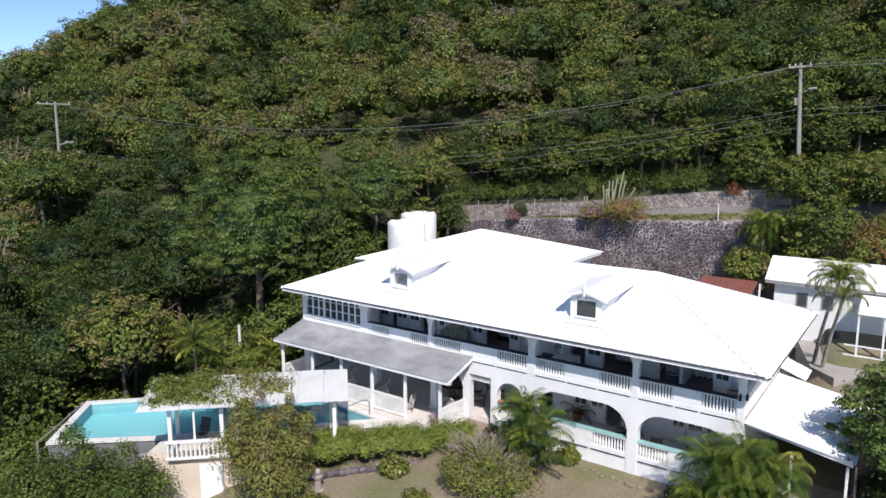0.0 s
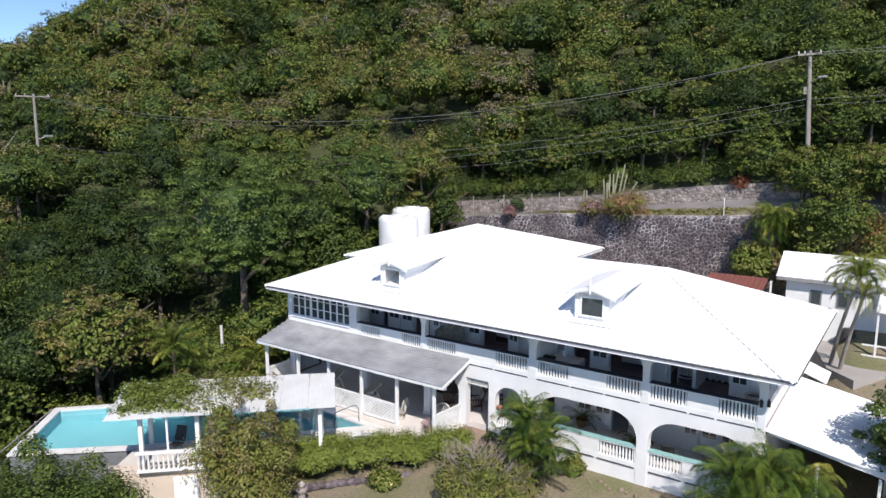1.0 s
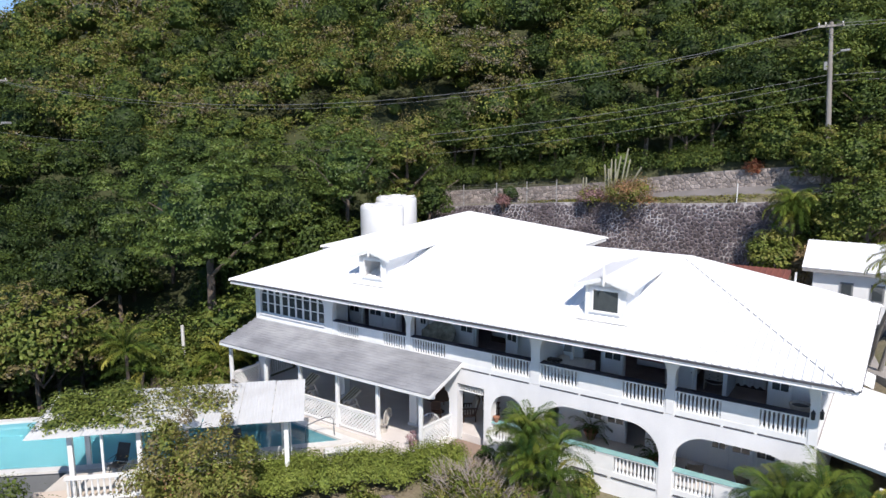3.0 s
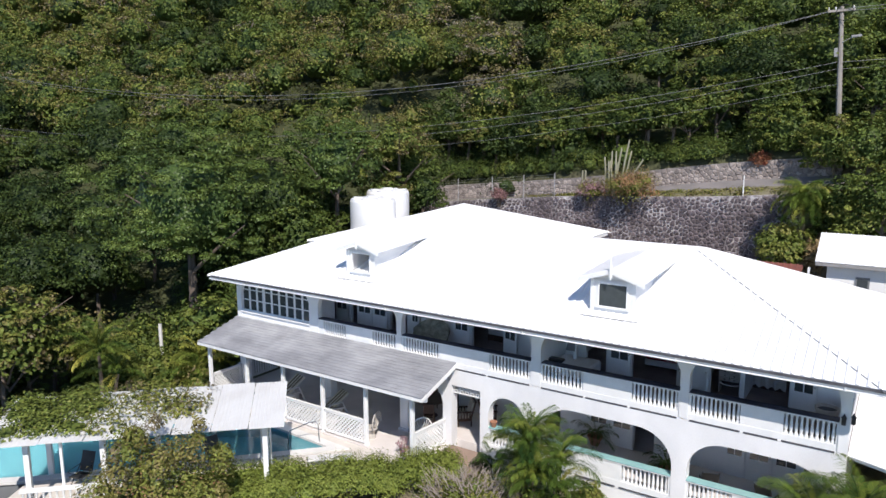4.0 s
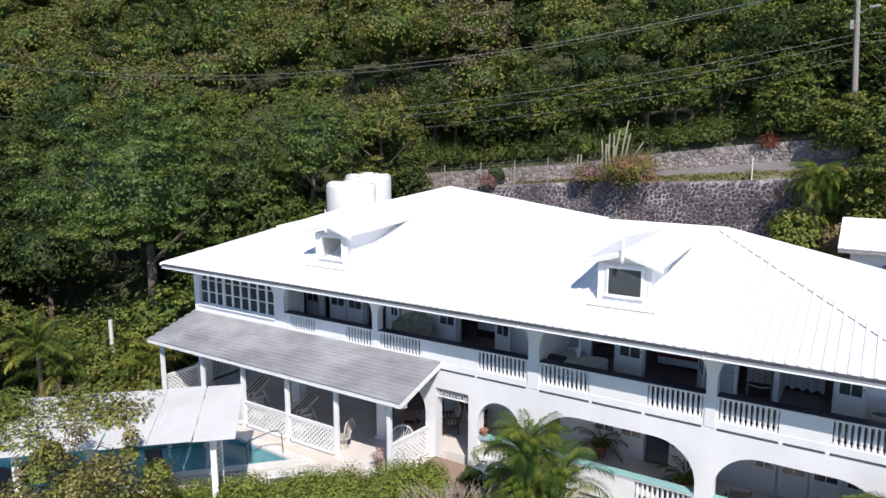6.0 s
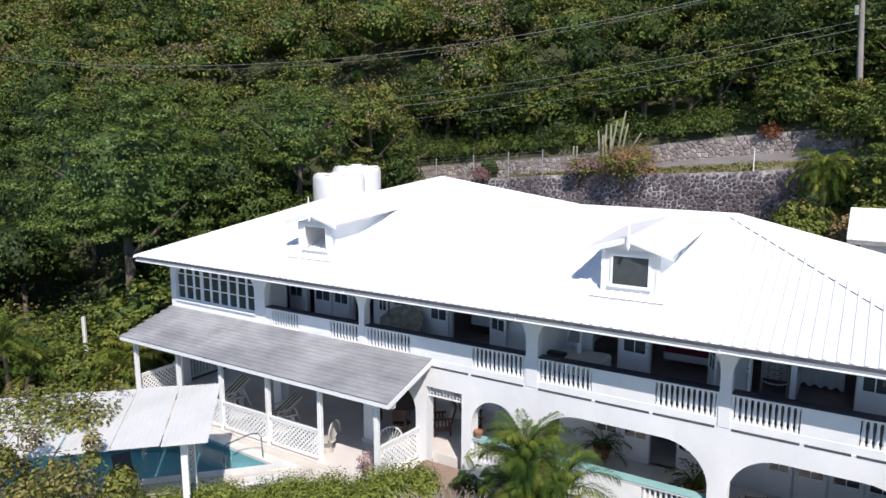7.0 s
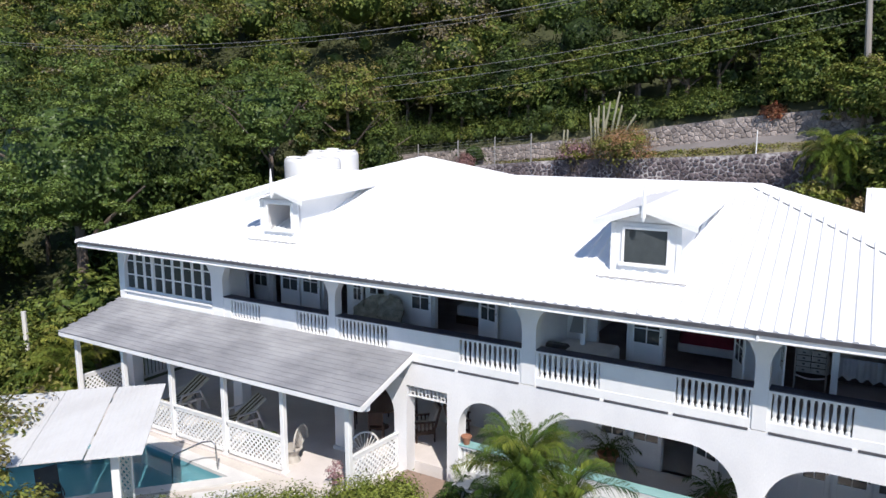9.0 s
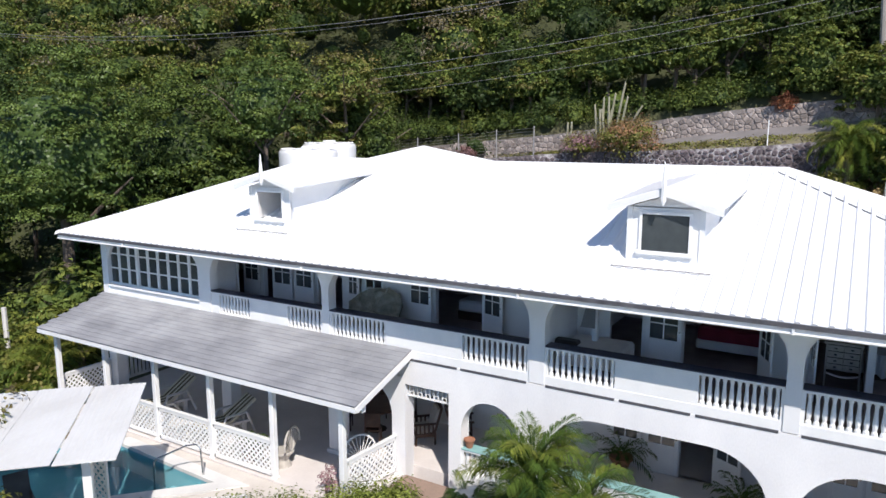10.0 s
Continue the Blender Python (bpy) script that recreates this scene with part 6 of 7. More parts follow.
class Foliage:
    """Gathers leaves and the inner masses, tinted dark for shade, of many crowns into arrays."""

    def __init__(self, seed):
        self.rng = np.random.default_rng(seed)
        self.v, self.f, self.t, self.cv, self.cf, self.ct = [], [], [], [], [], []
        self.nv = self.ncv = 0

    def lobe(self, c, r, n, size, tint, core=0.70, lower=-0.35, **kw):
        p, nrm = lobe_points(c, r, n, self.rng, lower)
        v, f = leaf_cards(p, nrm, size, self.rng, **kw)
        self.v.append(v)
        self.f.append(f + self.nv)
        self.nv += len(v)
        self.t.append(np.clip(tint + self.rng.normal(0, 0.05, len(f)), 0, 1))
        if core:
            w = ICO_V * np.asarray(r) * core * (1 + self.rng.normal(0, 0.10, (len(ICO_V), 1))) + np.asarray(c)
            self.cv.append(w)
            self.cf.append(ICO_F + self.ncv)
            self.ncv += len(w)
            # core tinted darker than its leaves, shade put into the colour
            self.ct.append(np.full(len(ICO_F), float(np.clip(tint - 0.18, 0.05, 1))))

    def crown(self, c, rad, height, n, size, tint, lobes=6, core=0.70, **kw):
        """A crown of several lobes round a middle; n leaves in all."""
        rng = self.rng
        self.lobe(c, (rad * 0.75, rad * 0.75, height * 0.55), n // 4, size, tint, core, **kw)
        for k in range(lobes):
            a = 2 * math.pi * (k + rng.uniform(-0.3, 0.3)) / lobes
            q = rng.uniform(0.42, 0.72)
            cc = (c[0] + rad * q * math.cos(a), c[1] + rad * q * math.sin(a), c[2] + height * rng.uniform(-0.35, 0.38))
            rr = rad * rng.uniform(0.34, 0.56)
            self.lobe(cc, (rr, rr, rr * rng.uniform(0.65, 0.95)), int(n * 0.75 / lobes), size, tint + rng.normal(0, 0.04), core, **kw)

    def dome(self, c, rad, height, n, size, tint, tufts, core=0.62, spread=0.07, floor=-0.62, inner=0.26, wide=1.3, **kw):
        """A rounded crown: tufts of leaves standing out all over a dome, gaps between them, one inner mass with shade
        in its tint.
        """
        rng = self.rng
        d = rng.normal(size=(tufts * 3, 3))
        d /= np.linalg.norm(d, axis=1, keepdims=True)
        d = d[d[:, 2] > floor][:tufts]
        lump = [noise.noise(Vector(q * 1.6) + Vector((c[0], c[1], 0))) for q in d]
        for q, lp in zip(d, lump):
            k = rng.uniform(0.68, 1.0) + 0.38 * lp
            cc = (c[0] + rad * k * q[0], c[1] + rad * k * q[1], c[2] + height * k * q[2])
            rr = rad * rng.uniform(0.6, 1.35) * wide / math.sqrt(tufts)
            self.lobe(cc, (rr, rr, rr * 0.60), n // tufts, size, tint + rng.normal(0, spread), 0, **kw)
        # inner leaves tinted darker so the gaps between tufts read as shade
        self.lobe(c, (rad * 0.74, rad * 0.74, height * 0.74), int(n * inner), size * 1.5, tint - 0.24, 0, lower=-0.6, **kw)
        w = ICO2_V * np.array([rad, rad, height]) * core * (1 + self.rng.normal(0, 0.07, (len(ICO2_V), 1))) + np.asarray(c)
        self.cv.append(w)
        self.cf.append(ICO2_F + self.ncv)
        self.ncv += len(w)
        # core takes a dark tint in place of shade
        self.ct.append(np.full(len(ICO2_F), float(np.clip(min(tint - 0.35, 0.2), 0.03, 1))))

    def leaves(self, name, material=None):
        return array_mesh(name, np.concatenate(self.v), np.concatenate(self.f), material or M_LEAF, np.concatenate(self.t))

    def cores(self, name, material=None):
        return array_mesh(name, np.concatenate(self.cv), np.concatenate(self.cf), material or M_LEAF, np.concatenate(self.ct))


def trunk_mesh(bm, base, top, r, limbs, rng):
    base, top = Vector(base), Vector(top)
    mid = base.lerp(top, 0.5) + Vector((rng.uniform(-0.2, 0.2), rng.uniform(-0.2, 0.2), 0))
    tube(bm, [base, mid, top], [r, r * 0.75, r * 0.4], 8)
    for k in range(limbs):
        a = 2 * math.pi * k / limbs + rng.uniform(-0.4, 0.4)
        s = base.lerp(top, rng.uniform(0.45, 0.85))
        ln = (top - base).length * rng.uniform(0.3, 0.5)
        e = s + Vector((math.cos(a) * ln, math.sin(a) * ln, ln * 0.75))
        tube(bm, [s, s.lerp(e, 0.5) + Vector((0, 0, 0.1)), e], [r * 0.4, r * 0.28, r * 0.1], 6)


def tree(name, at, z_base, z_mid, rad, height, n, size, tint, label, seed, lobes=8, category="tree", group="", material=None, trunk_r=0.16, core=0.52, tufts=0, **kw):
    """A tree as a thing: tapered trunk with limbs, and a crown of many leaves about inner masses tinted darker for
    shade.
    """
    t = thing(name, pose(at[0], at[1], z_base), label, category, group)
    rng = np.random.default_rng(seed)
    h = z_mid - z_base
    bm = bmesh.new()
    trunk_mesh(bm, (0, 0, -0.3), (0, 0, h + height * 0.2), trunk_r, 6, rng)
    part("trunk", bm, M_BARK, t)
    fo = Foliage(seed)
    fo.dome((0, 0, h), rad, height, n, size, tint, tufts or max(12, n // 55), core, **kw)
    c = new("crown", fo.leaves("crown", material))
    c.parent = t
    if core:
        c2 = new("shade_core", fo.cores("shade_core", material))
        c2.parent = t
    return t


# the wooded hillside
woods, woods2 = Foliage(11), Foliage(12)
wr = np.random.default_rng(5)
TRUNKS, DEAD = bmesh.new(), bmesh.new()
placed = []
for k in range(13000):
    x, y = wr.uniform(-150, 32), wr.uniform(-32, 122)
    bearing = math.degrees(math.atan2(y + 28, x - 15))
    dist = math.hypot(x - 15, y + 28)
    if not ((y > 28.9 and x > -24) or x < -25) or dist > 195:
        continue
    if math.hypot(x + 25.2, y - 4.8) < 6.2 or math.hypot(x + 22.4, y - 14.6) < 4.0:
        continue
    z = float(ground_z(x, y))
    rad = wr.uniform(1.5, 3.0) + (wr.uniform(0.0, 1.6) if wr.uniform() < 0.35 else 0)
    # the open slope before the valley and the crest; past its edges a thin cover of plain crowns
    seen = 86 < bearing < 163 and z - 13.0 < 0.185 * dist + 5
    gap = (rad * 1.12) if seen else 4.6
    if any((x - a) ** 2 + (y - b) ** 2 < (0.49 * (gap + g)) ** 2 for a, b, g in placed):
        continue
    placed.append((x, y, gap))
    patch = noise.noise(Vector((x * 0.055, y * 0.055, 3.0)))
    dry = noise.noise(Vector((x * 0.045 + 9.0, y * 0.045, 7.0)))
    tint = float(np.clip(wr.normal(0.47 + 0.30 * patch, 0.20), 0.12, 0.78))
    if wr.uniform() < 0.11 + 0.75 * max(0.0, dry) and dist > 68:
        tint = wr.uniform(0.80, 0.98)
    if tint < 0.79:
        tint = max(0.10, tint * 0.68) if y < 14 else min(0.78, tint + 0.06)
    if x > -12 and y > 30 and tint < 0.79:
        tint = max(0.10, tint - (0.10 if x < 0 else 0.20))
    lift = rad * wr.uniform(0.75, 1.25) + wr.uniform(0.2, 2.2)
    ht = rad * wr.uniform(0.72, 1.05)
    if not seen:
        woods2.dome((x, y, z + 1.6), 3.4, 2.6, 90, 1.0, tint, 10)
        continue
    if dist < 56:
        per, size, tn = 300, 0.19, 34
    elif dist < 78:
        per, size, tn = 220, 0.235, 30
    elif dist < 108:
        per, size, tn = 140, 0.295, 24
    else:
        per, size, tn = 62, 0.41, 18
    n = int(per * rad * rad)
    fo = woods if dist < 90 else woods2
    fo.dome((x, y, z + lift), rad, ht, n, size, tint, max(9, int(tn * rad / 1.6)), core=0.54, floor=-0.35, inner=0.22)
    ux, uy = x + wr.uniform(-2, 2), y + wr.uniform(-2, 2)
    fo.lobe((ux, uy, float(ground_z(ux, uy)) + 0.9), (1.6, 1.6, 1.5), n // 8, size, float(np.clip(tint + wr.normal(0, 0.15), 0.1, 0.85)), 0.45)
    if dist < 66:
        tube(TRUNKS, [(x, y, z - 0.3), (x + 0.1, y, z + lift)], [0.16, 0.08], 5)
    if tint > 0.80 and wr.uniform() < 0.30:
        for q in range(16):
            a, u = wr.uniform(0, 6.28), wr.uniform(0.3, 1.1)
            b0 = Vector((x, y, z + lift * 0.6))
            e0 = b0 + Vector((rad * u * math.cos(a), rad * u * math.sin(a), lift * 0.4 + ht * wr.uniform(0.5, 1.25)))
            tube(DEAD, [b0, b0.lerp(e0, 0.55) + Vector((0, 0, 0.3)), e0], [0.06, 0.045, 0.02], 4)
for x, y, zt, r in ((-57.0, 5.9, 12.9, 3.2), (-53.5, 2.6, 12.2, 2.8), (-60.5, 5.0, 12.0, 3.0)):
    woods2.dome((x, y, zt - r * 0.85), r, r * 0.85, 1100, 0.33, 0.46, 30, floor=-0.5)
    tube(TRUNKS, [(x, y, float(ground_z(x, y)) - 0.3), (x, y, zt - r)], [0.2, 0.1], 5)
tagged(new("dead_branches", to_mesh("dead_branches", DEAD, M_TWIG)), "bare grey branches of dying trees on the hillside", "branches", kind="stuff")
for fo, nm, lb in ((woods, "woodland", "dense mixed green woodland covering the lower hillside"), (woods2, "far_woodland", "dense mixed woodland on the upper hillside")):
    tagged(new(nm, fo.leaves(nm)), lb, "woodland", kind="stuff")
    tagged(new(nm + "_shade", fo.cores(nm + "_shade")), "inner foliage of the woodland, tinted dark in place of shade", "woodland", kind="stuff")
tagged(new("woodland_trunks", to_mesh("woodland_trunks", TRUNKS, M_BARK)), "bare trunks under the woodland canopy", "woodland", kind="stuff")

under = Foliage(13)
for k in range(170):
    x = wr.uniform(-27, 14)
    y = 28.0 + abs(wr.normal(0, 0.8)) if k % 3 else wr.uniform(27.9, 31)
    r = wr.uniform(0.5, 1.1)
    under.lobe((x, y, float(ground_z(x, y)) + r * 0.5), (r, r, r * 1.0), 300, 0.145, float(np.clip(wr.normal(0.36, 0.16), 0.1, 0.9)), 0.45)
for k in range(120):
    x, y = wr.uniform(-30, -16.5), wr.uniform(-16, 12)
    if (x > -22.5 and -15.5 < y < -5.5) or (x > -17 and y < -2):
        continue
    r = wr.uniform(0.6, 1.2)
    under.lobe((x, y, float(ground_z(x, y)) + r * 0.5), (r, r, r), 200, 0.20, float(np.clip(wr.normal(0.5, 0.15), 0.1, 0.9)), 0.45)
for k in range(110):
    x, y = wr.uniform(-31, -18.5), wr.uniform(-1.0, 24.5)
    if x > -21 and 10.8 < y < 18:
        continue
    r = wr.uniform(0.9, 1.7)
    under.lobe((x, y, float(ground_z(x, y)) + r * wr.uniform(0.5, 1.6)), (r, r, r * 1.1), 260, 0.25, float(np.clip(wr.normal(0.48, 0.15), 0.15, 0.85)), 0.45)
tagged(new("undergrowth", under.leaves("undergrowth")), "low leafy undergrowth at the edge of the woods", "undergrowth", kind="stuff")
tagged(new("undergrowth_shade", under.cores("undergrowth_shade")), "inner foliage of the undergrowth, tinted dark in place of shade", "undergrowth", kind="stuff")

# single trees round the villa
tree("tree", (-24.9, 4.4), -1.0, 7.6, 5.2, 5.3, 44000, 0.145, 0.56, "large broad-leaved tree with a dense rounded green crown", 21, trunk_r=0.32, tufts=135, spread=0.06, inner=0.08, wide=1.0, material=M_BROAD)
tree("tree", (-22.0, 14.4), 2.5, 10.0, 3.4, 3.1, 17000, 0.15, 0.54, "rounded broad-leaved tree behind the water tanks", 22, tufts=70, trunk_r=0.2, spread=0.06, inner=0.08, wide=1.0, material=M_BROAD)
tree("tree", (-21.2, 20.2), 4.0, 11.3, 2.2, 2.2, 4200, 0.19, 0.80, "olive-brown tree at the end of the road", 23, tufts=40)
tree("tree", (-22.6, 23.0), 4.0, 10.0, 2.5, 2.6, 4600, 0.19, 0.62, "broad-leaved green tree below the road", 24, tufts=45)
tree("tree", (-19.6, 21.3), 3.5, 7.6, 1.7, 2.2, 2800, 0.18, 0.40, "small bushy tree below the road", 25, tufts=28)
tree("tree", (-22.4, 11.0), 1.5, 5.0, 2.2, 2.8, 2600, 0.22, 0.46, "small bushy tree beside the large crown", 32, tufts=34)
tree("tree", (-20.8, 17.6), 2.5, 7.0, 1.9, 2.4, 3000, 0.18, 0.74, "small yellow-green tree beside the tanks", 31, tufts=28)
tree("tree", (-23.2, -6.9), -3.2, 2.7, 2.7, 2.6, 8000, 0.19, 0.81, "tree with yellowing green leaves beside the pool", 25)
tree("tree", (-19.0, 1.2), -1.4, 2.1, 1.9, 1.8, 1500, 0.28, 0.58, "bushy green tree beside the porch end", 27)
tree("tree", (-27.0, -4.5), -3.5, 1.0, 3.0, 2.6, 2200, 0.34, 0.40, "dark green tree in the valley", 28)
tree("tree", (-27.5, -11.0), -5.5, -1.6, 3.0, 2.4, 2000, 0.34, 0.48, "green tree below the pool", 29)
tree("tree", (15.15, 1.8), -0.9, 3.65, 2.5, 2.6, 26000, 0.125, 0.56, "dense green tree standing beside the carport", 30, tufts=130, wide=1.45, material=M_BROAD)
er2 = np.random.default_rng(45)
for k in range(19):
    x, y = -23.0 + k * 1.72 + er2.uniform(-0.4, 0.4), 29.3 + er2.uniform(-0.5, 0.8)
    r = er2.uniform(1.5, 2.3)
    tree("tree", (x, y), float(ground_z(x, y)), float(ground_z(x, y)) + er2.uniform(2.0, 3.4), r, er2.uniform(1.6, 2.1), 4200, 0.165, float(np.clip(er2.normal(0.50, 0.16), 0.2, 0.84)), "leafy green tree at the edge of the woods", 40 + k, group="trees above the road")
for k, (x, y, zb, z, r, h, tn) in enumerate(((6.6, 26.9, 8.6, 11.0, 1.9, 1.9, 0.66), (8.4, 26.4, 8.0, 11.0, 2.3, 2.2, 0.62), (11.5, 26.5, 8.0, 11.2, 2.4, 2.3, 0.70), (14.5, 25.6, 7.0, 10.2, 2.5, 2.3, 0.60), (9.6, 23.0, 4.6, 8.4, 1.9, 1.8, 0.56), (16.0, 24.0, 4.6, 8.6, 2.2, 2.0, 0.62), (17.0, 22.0, 4.0, 7.5, 2.6, 2.4, 0.5), (18.5, 27.0, 7.0, 11.0, 2.8, 2.4, 0.6), (7.2, 24.4, 4.4, 7.4, 1.5, 2.2, 0.45), (3.6, 28.6, 9.5, 12.2, 2.3, 2.2, 0.60))):
    tree("tree", (x, y), zb, z, r, h, 4600, 0.17, tn, "leafy green tree behind the outbuilding", 160 + k, group="trees behind the outbuilding")


def bush(name, at, z, rad, h, n, size, tint, label, seed, material=None, bloom=None, lobes=7, core=0.5, category="bush", shoots=10, **kw):
    t = thing(name, pose(at[0], at[1], z), label, category)
    fo = Foliage(seed)
    fo.crown((0, 0, h * 0.5), rad, h * 0.62, int(n * 1.2), size, tint, lobes, core, **kw)
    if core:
        # inner leaves a little darker, shade put into their tint
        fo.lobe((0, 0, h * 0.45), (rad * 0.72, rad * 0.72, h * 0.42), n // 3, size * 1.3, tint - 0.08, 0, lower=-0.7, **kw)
    for k in range(shoots):
        d = fo.rng.normal(size=3)
        d = d / np.linalg.norm(d)
        d[2] = abs(d[2]) + 0.15
        q = fo.rng.uniform(0.85, 1.06)
        rr = rad * fo.rng.uniform(0.10, 0.22)
        fo.lobe((d[0] * rad * q, d[1] * rad * q, h * 0.5 + min(d[2], 1.0) * h * 0.46 * q), (rr, rr, rr * 1.3), n // 45, size, tint + fo.rng.normal(0, 0.08), 0, **kw)
    new("foliage", fo.leaves("foliage", material)).parent = t
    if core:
        new("shade_core", fo.cores("shade_core", material)).parent = t
    if bloom:
        fb = Foliage(seed + 1)
        fb.crown((0, 0, h * 0.52), rad * 1.03, h * 0.64, bloom[1], bloom[2], bloom[3], lobes, 0)
        new("blossom", fb.leaves("blossom", bloom[0])).parent = t
    rng = np.random.default_rng(seed)
    for k in range(4):
        bm = bmesh.new()
        a = k * 1.6
        tube(bm, [(0.1 * math.cos(a), 0.1 * math.sin(a), -0.3), (rad * 0.4 * math.cos(a), rad * 0.4 * math.sin(a), h * 0.55)], [0.04, 0.015], 5)
        part("stem", bm, M_BARK, t)
    return t


bush("flowering_shrub", (-7.4, -9.5), -1.9, 1.95, 5.0, 8500, 0.12, 0.76, "large loose green shrub with reddish blooms before the pergola", 61, bloom=(M_BLOOM, 420, 0.09, 0.5), lobes=9, shoots=34, core=0.35)
bush("shrub", (-11.9, -15.7), -3.4, 3.2, 5.5, 18000, 0.13, 0.36, "dense dark green shrub in the lower garden", 62, lobes=9, shoots=24)
bush("shrub", (-14.6, -14.6), -3.6, 1.9, 3.2, 2400, 0.22, 0.38, "dense dark green shrub beside the pool wall", 63, lobes=8)
bush("wiry_shrub", (0.35, -4.0), -1.1, 2.0, 1.9, 5200, 0.11, 0.73, "loose wiry shrub with bare pale twigs on its top", 64, core=0.30, lobes=14, shoots=30)
bush("flowering_bush", (-3.9, -5.3), -1.1, 0.75, 0.95, 1300, 0.12, 0.66, "low green bush dotted with white and yellow flowers", 65, bloom=(M_PETAL, 260, 0.085, 0.45))
bush("low_bush", (-1.8, -6.3), -1.4, 0.6, 0.7, 900, 0.12, 0.74, "low clipped yellow-green bush on the lawn", 66)
bush("low_bush", (-5.4, -9.0), -1.7, 0.8, 0.9, 1000, 0.12, 0.74, "low yellow-green bush at the garden edge", 67)
bush("shrub", (2.6, -0.75), -0.5, 0.5, 1.0, 700, 0.14, 0.72, "small leafy shrub against the veranda base", 68)
bush("flowering_bush", (7.9, -1.0), -0.75, 0.8, 0.95, 1500, 0.10, 0.12, "dark-leaved bush dotted with pale flowers against the veranda", 78, bloom=(M_PETAL, 70, 0.07, 0.1))
bush("croton", (-4.35, -1.75), 0.0, 0.24, 0.75, 260, 0.07, 0.7, "small pink-leaved potted shrub by the porch steps", 69, material=M_PINK, core=0.0)
bush("bougainvillea", (-5.2, 24.8), 6.9, 1.75, 2.6, 2000, 0.13, 0.84, "bougainvillea with orange and red blooms over the wall", 70, bloom=(M_BLOOM, 2500, 0.13, 0.50))
bush("bougainvillea", (-8.0, 24.9), 7.1, 0.95, 1.7, 700, 0.13, 0.80, "bougainvillea with dull red blooms over the wall", 71, bloom=(M_PINK, 1500, 0.13, 0.7))
bush("red_shrub", (-15.2, 24.8), 6.7, 0.6, 1.1, 700, 0.13, 0.4, "small dull pink shrub on the wall top", 72, material=M_PINK)
bush("red_shrub", (12.0, 23.4), 5.4, 2.0, 3.6, 2400, 0.17, 0.7, "tall shrub covered in red blossom behind the outbuilding", 73, bloom=(M_BLOOM, 1900, 0.13, 0.2))
bush("red_shrub", (2.3, 27.9), 9.5, 0.7, 1.2, 700, 0.15, 0.3, "small red flowering shrub beside the road", 74, material=M_BLOOM)
bush("shrub", (4.9, 21.4), 4.0, 1.6, 2.6, 2000, 0.22, 0.66, "green shrub in front of the retaining wall end", 75)
bush("shrub", (8.4, 24.0), 5.2, 2.0, 3.6, 2400, 0.24, 0.62, "green shrub behind the outbuilding", 76)
bush("dry_shrub", (6.5, 20.9), 4.0, 0.7, 2.2, 900, 0.18, 0.5, "dry straw-coloured shrub before the wall", 77, material=M_STRAW)

for k, (x, y, z, r, h, tn) in enumerate(((-18.6, 3.6, -1.0, 1.7, 3.4, 0.50), (-19.9, -1.5, -1.6, 1.1, 3.0, 0.62), (-20.8, 6.2, -0.5, 2.1, 5.0, 0.44), (-20.2, -5.2, -2.6, 1.3, 2.2, 0.50), (-19.4, 9.2, 0.0, 2.1, 5.4, 0.40), (-23.6, -1.0, -2.5, 2.0, 3.8, 0.46), (-17.4, 6.8, -0.8, 1.3, 2.6, 0.58), (-21.7, 13.0, 2.0, 1.5, 4.8, 0.46), (-24.5, 8.2, 0.0, 2.4, 6.0, 0.42), (-23.4, -8.3, -3.8, 1.7, 3.0, 0.6), (-24.6, -12.2, -5.0, 2.2, 3.6, 0.5), (-21.6, -15.8, -5.0, 2.0, 3.4, 0.55))):
    bush("shrub", (x, y), z, r, h, 2400, 0.22, tn, "leafy green shrub in the undergrowth west of the villa", 180 + k * 2)
# clipped hedge along the terrace
hedge = thing("hedge", None, "long clipped green hedge along the terrace", "hedge")
fo = Foliage(80)
hr_ = np.random.default_rng(81)
HA, HB = np.array([-2.1, -1.65]), np.array([-8.9, -8.0])
for k in range(150):
    t = hr_.uniform(0, 1)
    w = hr_.uniform(-0.85, 0.85)
    d = (HB - HA) / np.linalg.norm(HB - HA)
    p = HA + (HB - HA) * t + np.array([d[1], -d[0]]) * w
    top = 0.50 + 0.14 * hr_.uniform() - 0.22 * abs(w) ** 3
    fo.lobe((p[0], p[1], top - 0.50), (0.48, 0.48, 0.52), 300, 0.085, 0.55 + hr_.normal(0, 0.10), 0.62)
new("foliage", fo.leaves("foliage", M_HEDGE)).parent = hedge
new("shade_core", fo.cores("shade_core", M_HEDGE)).parent = hedge
# twigs of the wiry shrub
bm = bmesh.new()
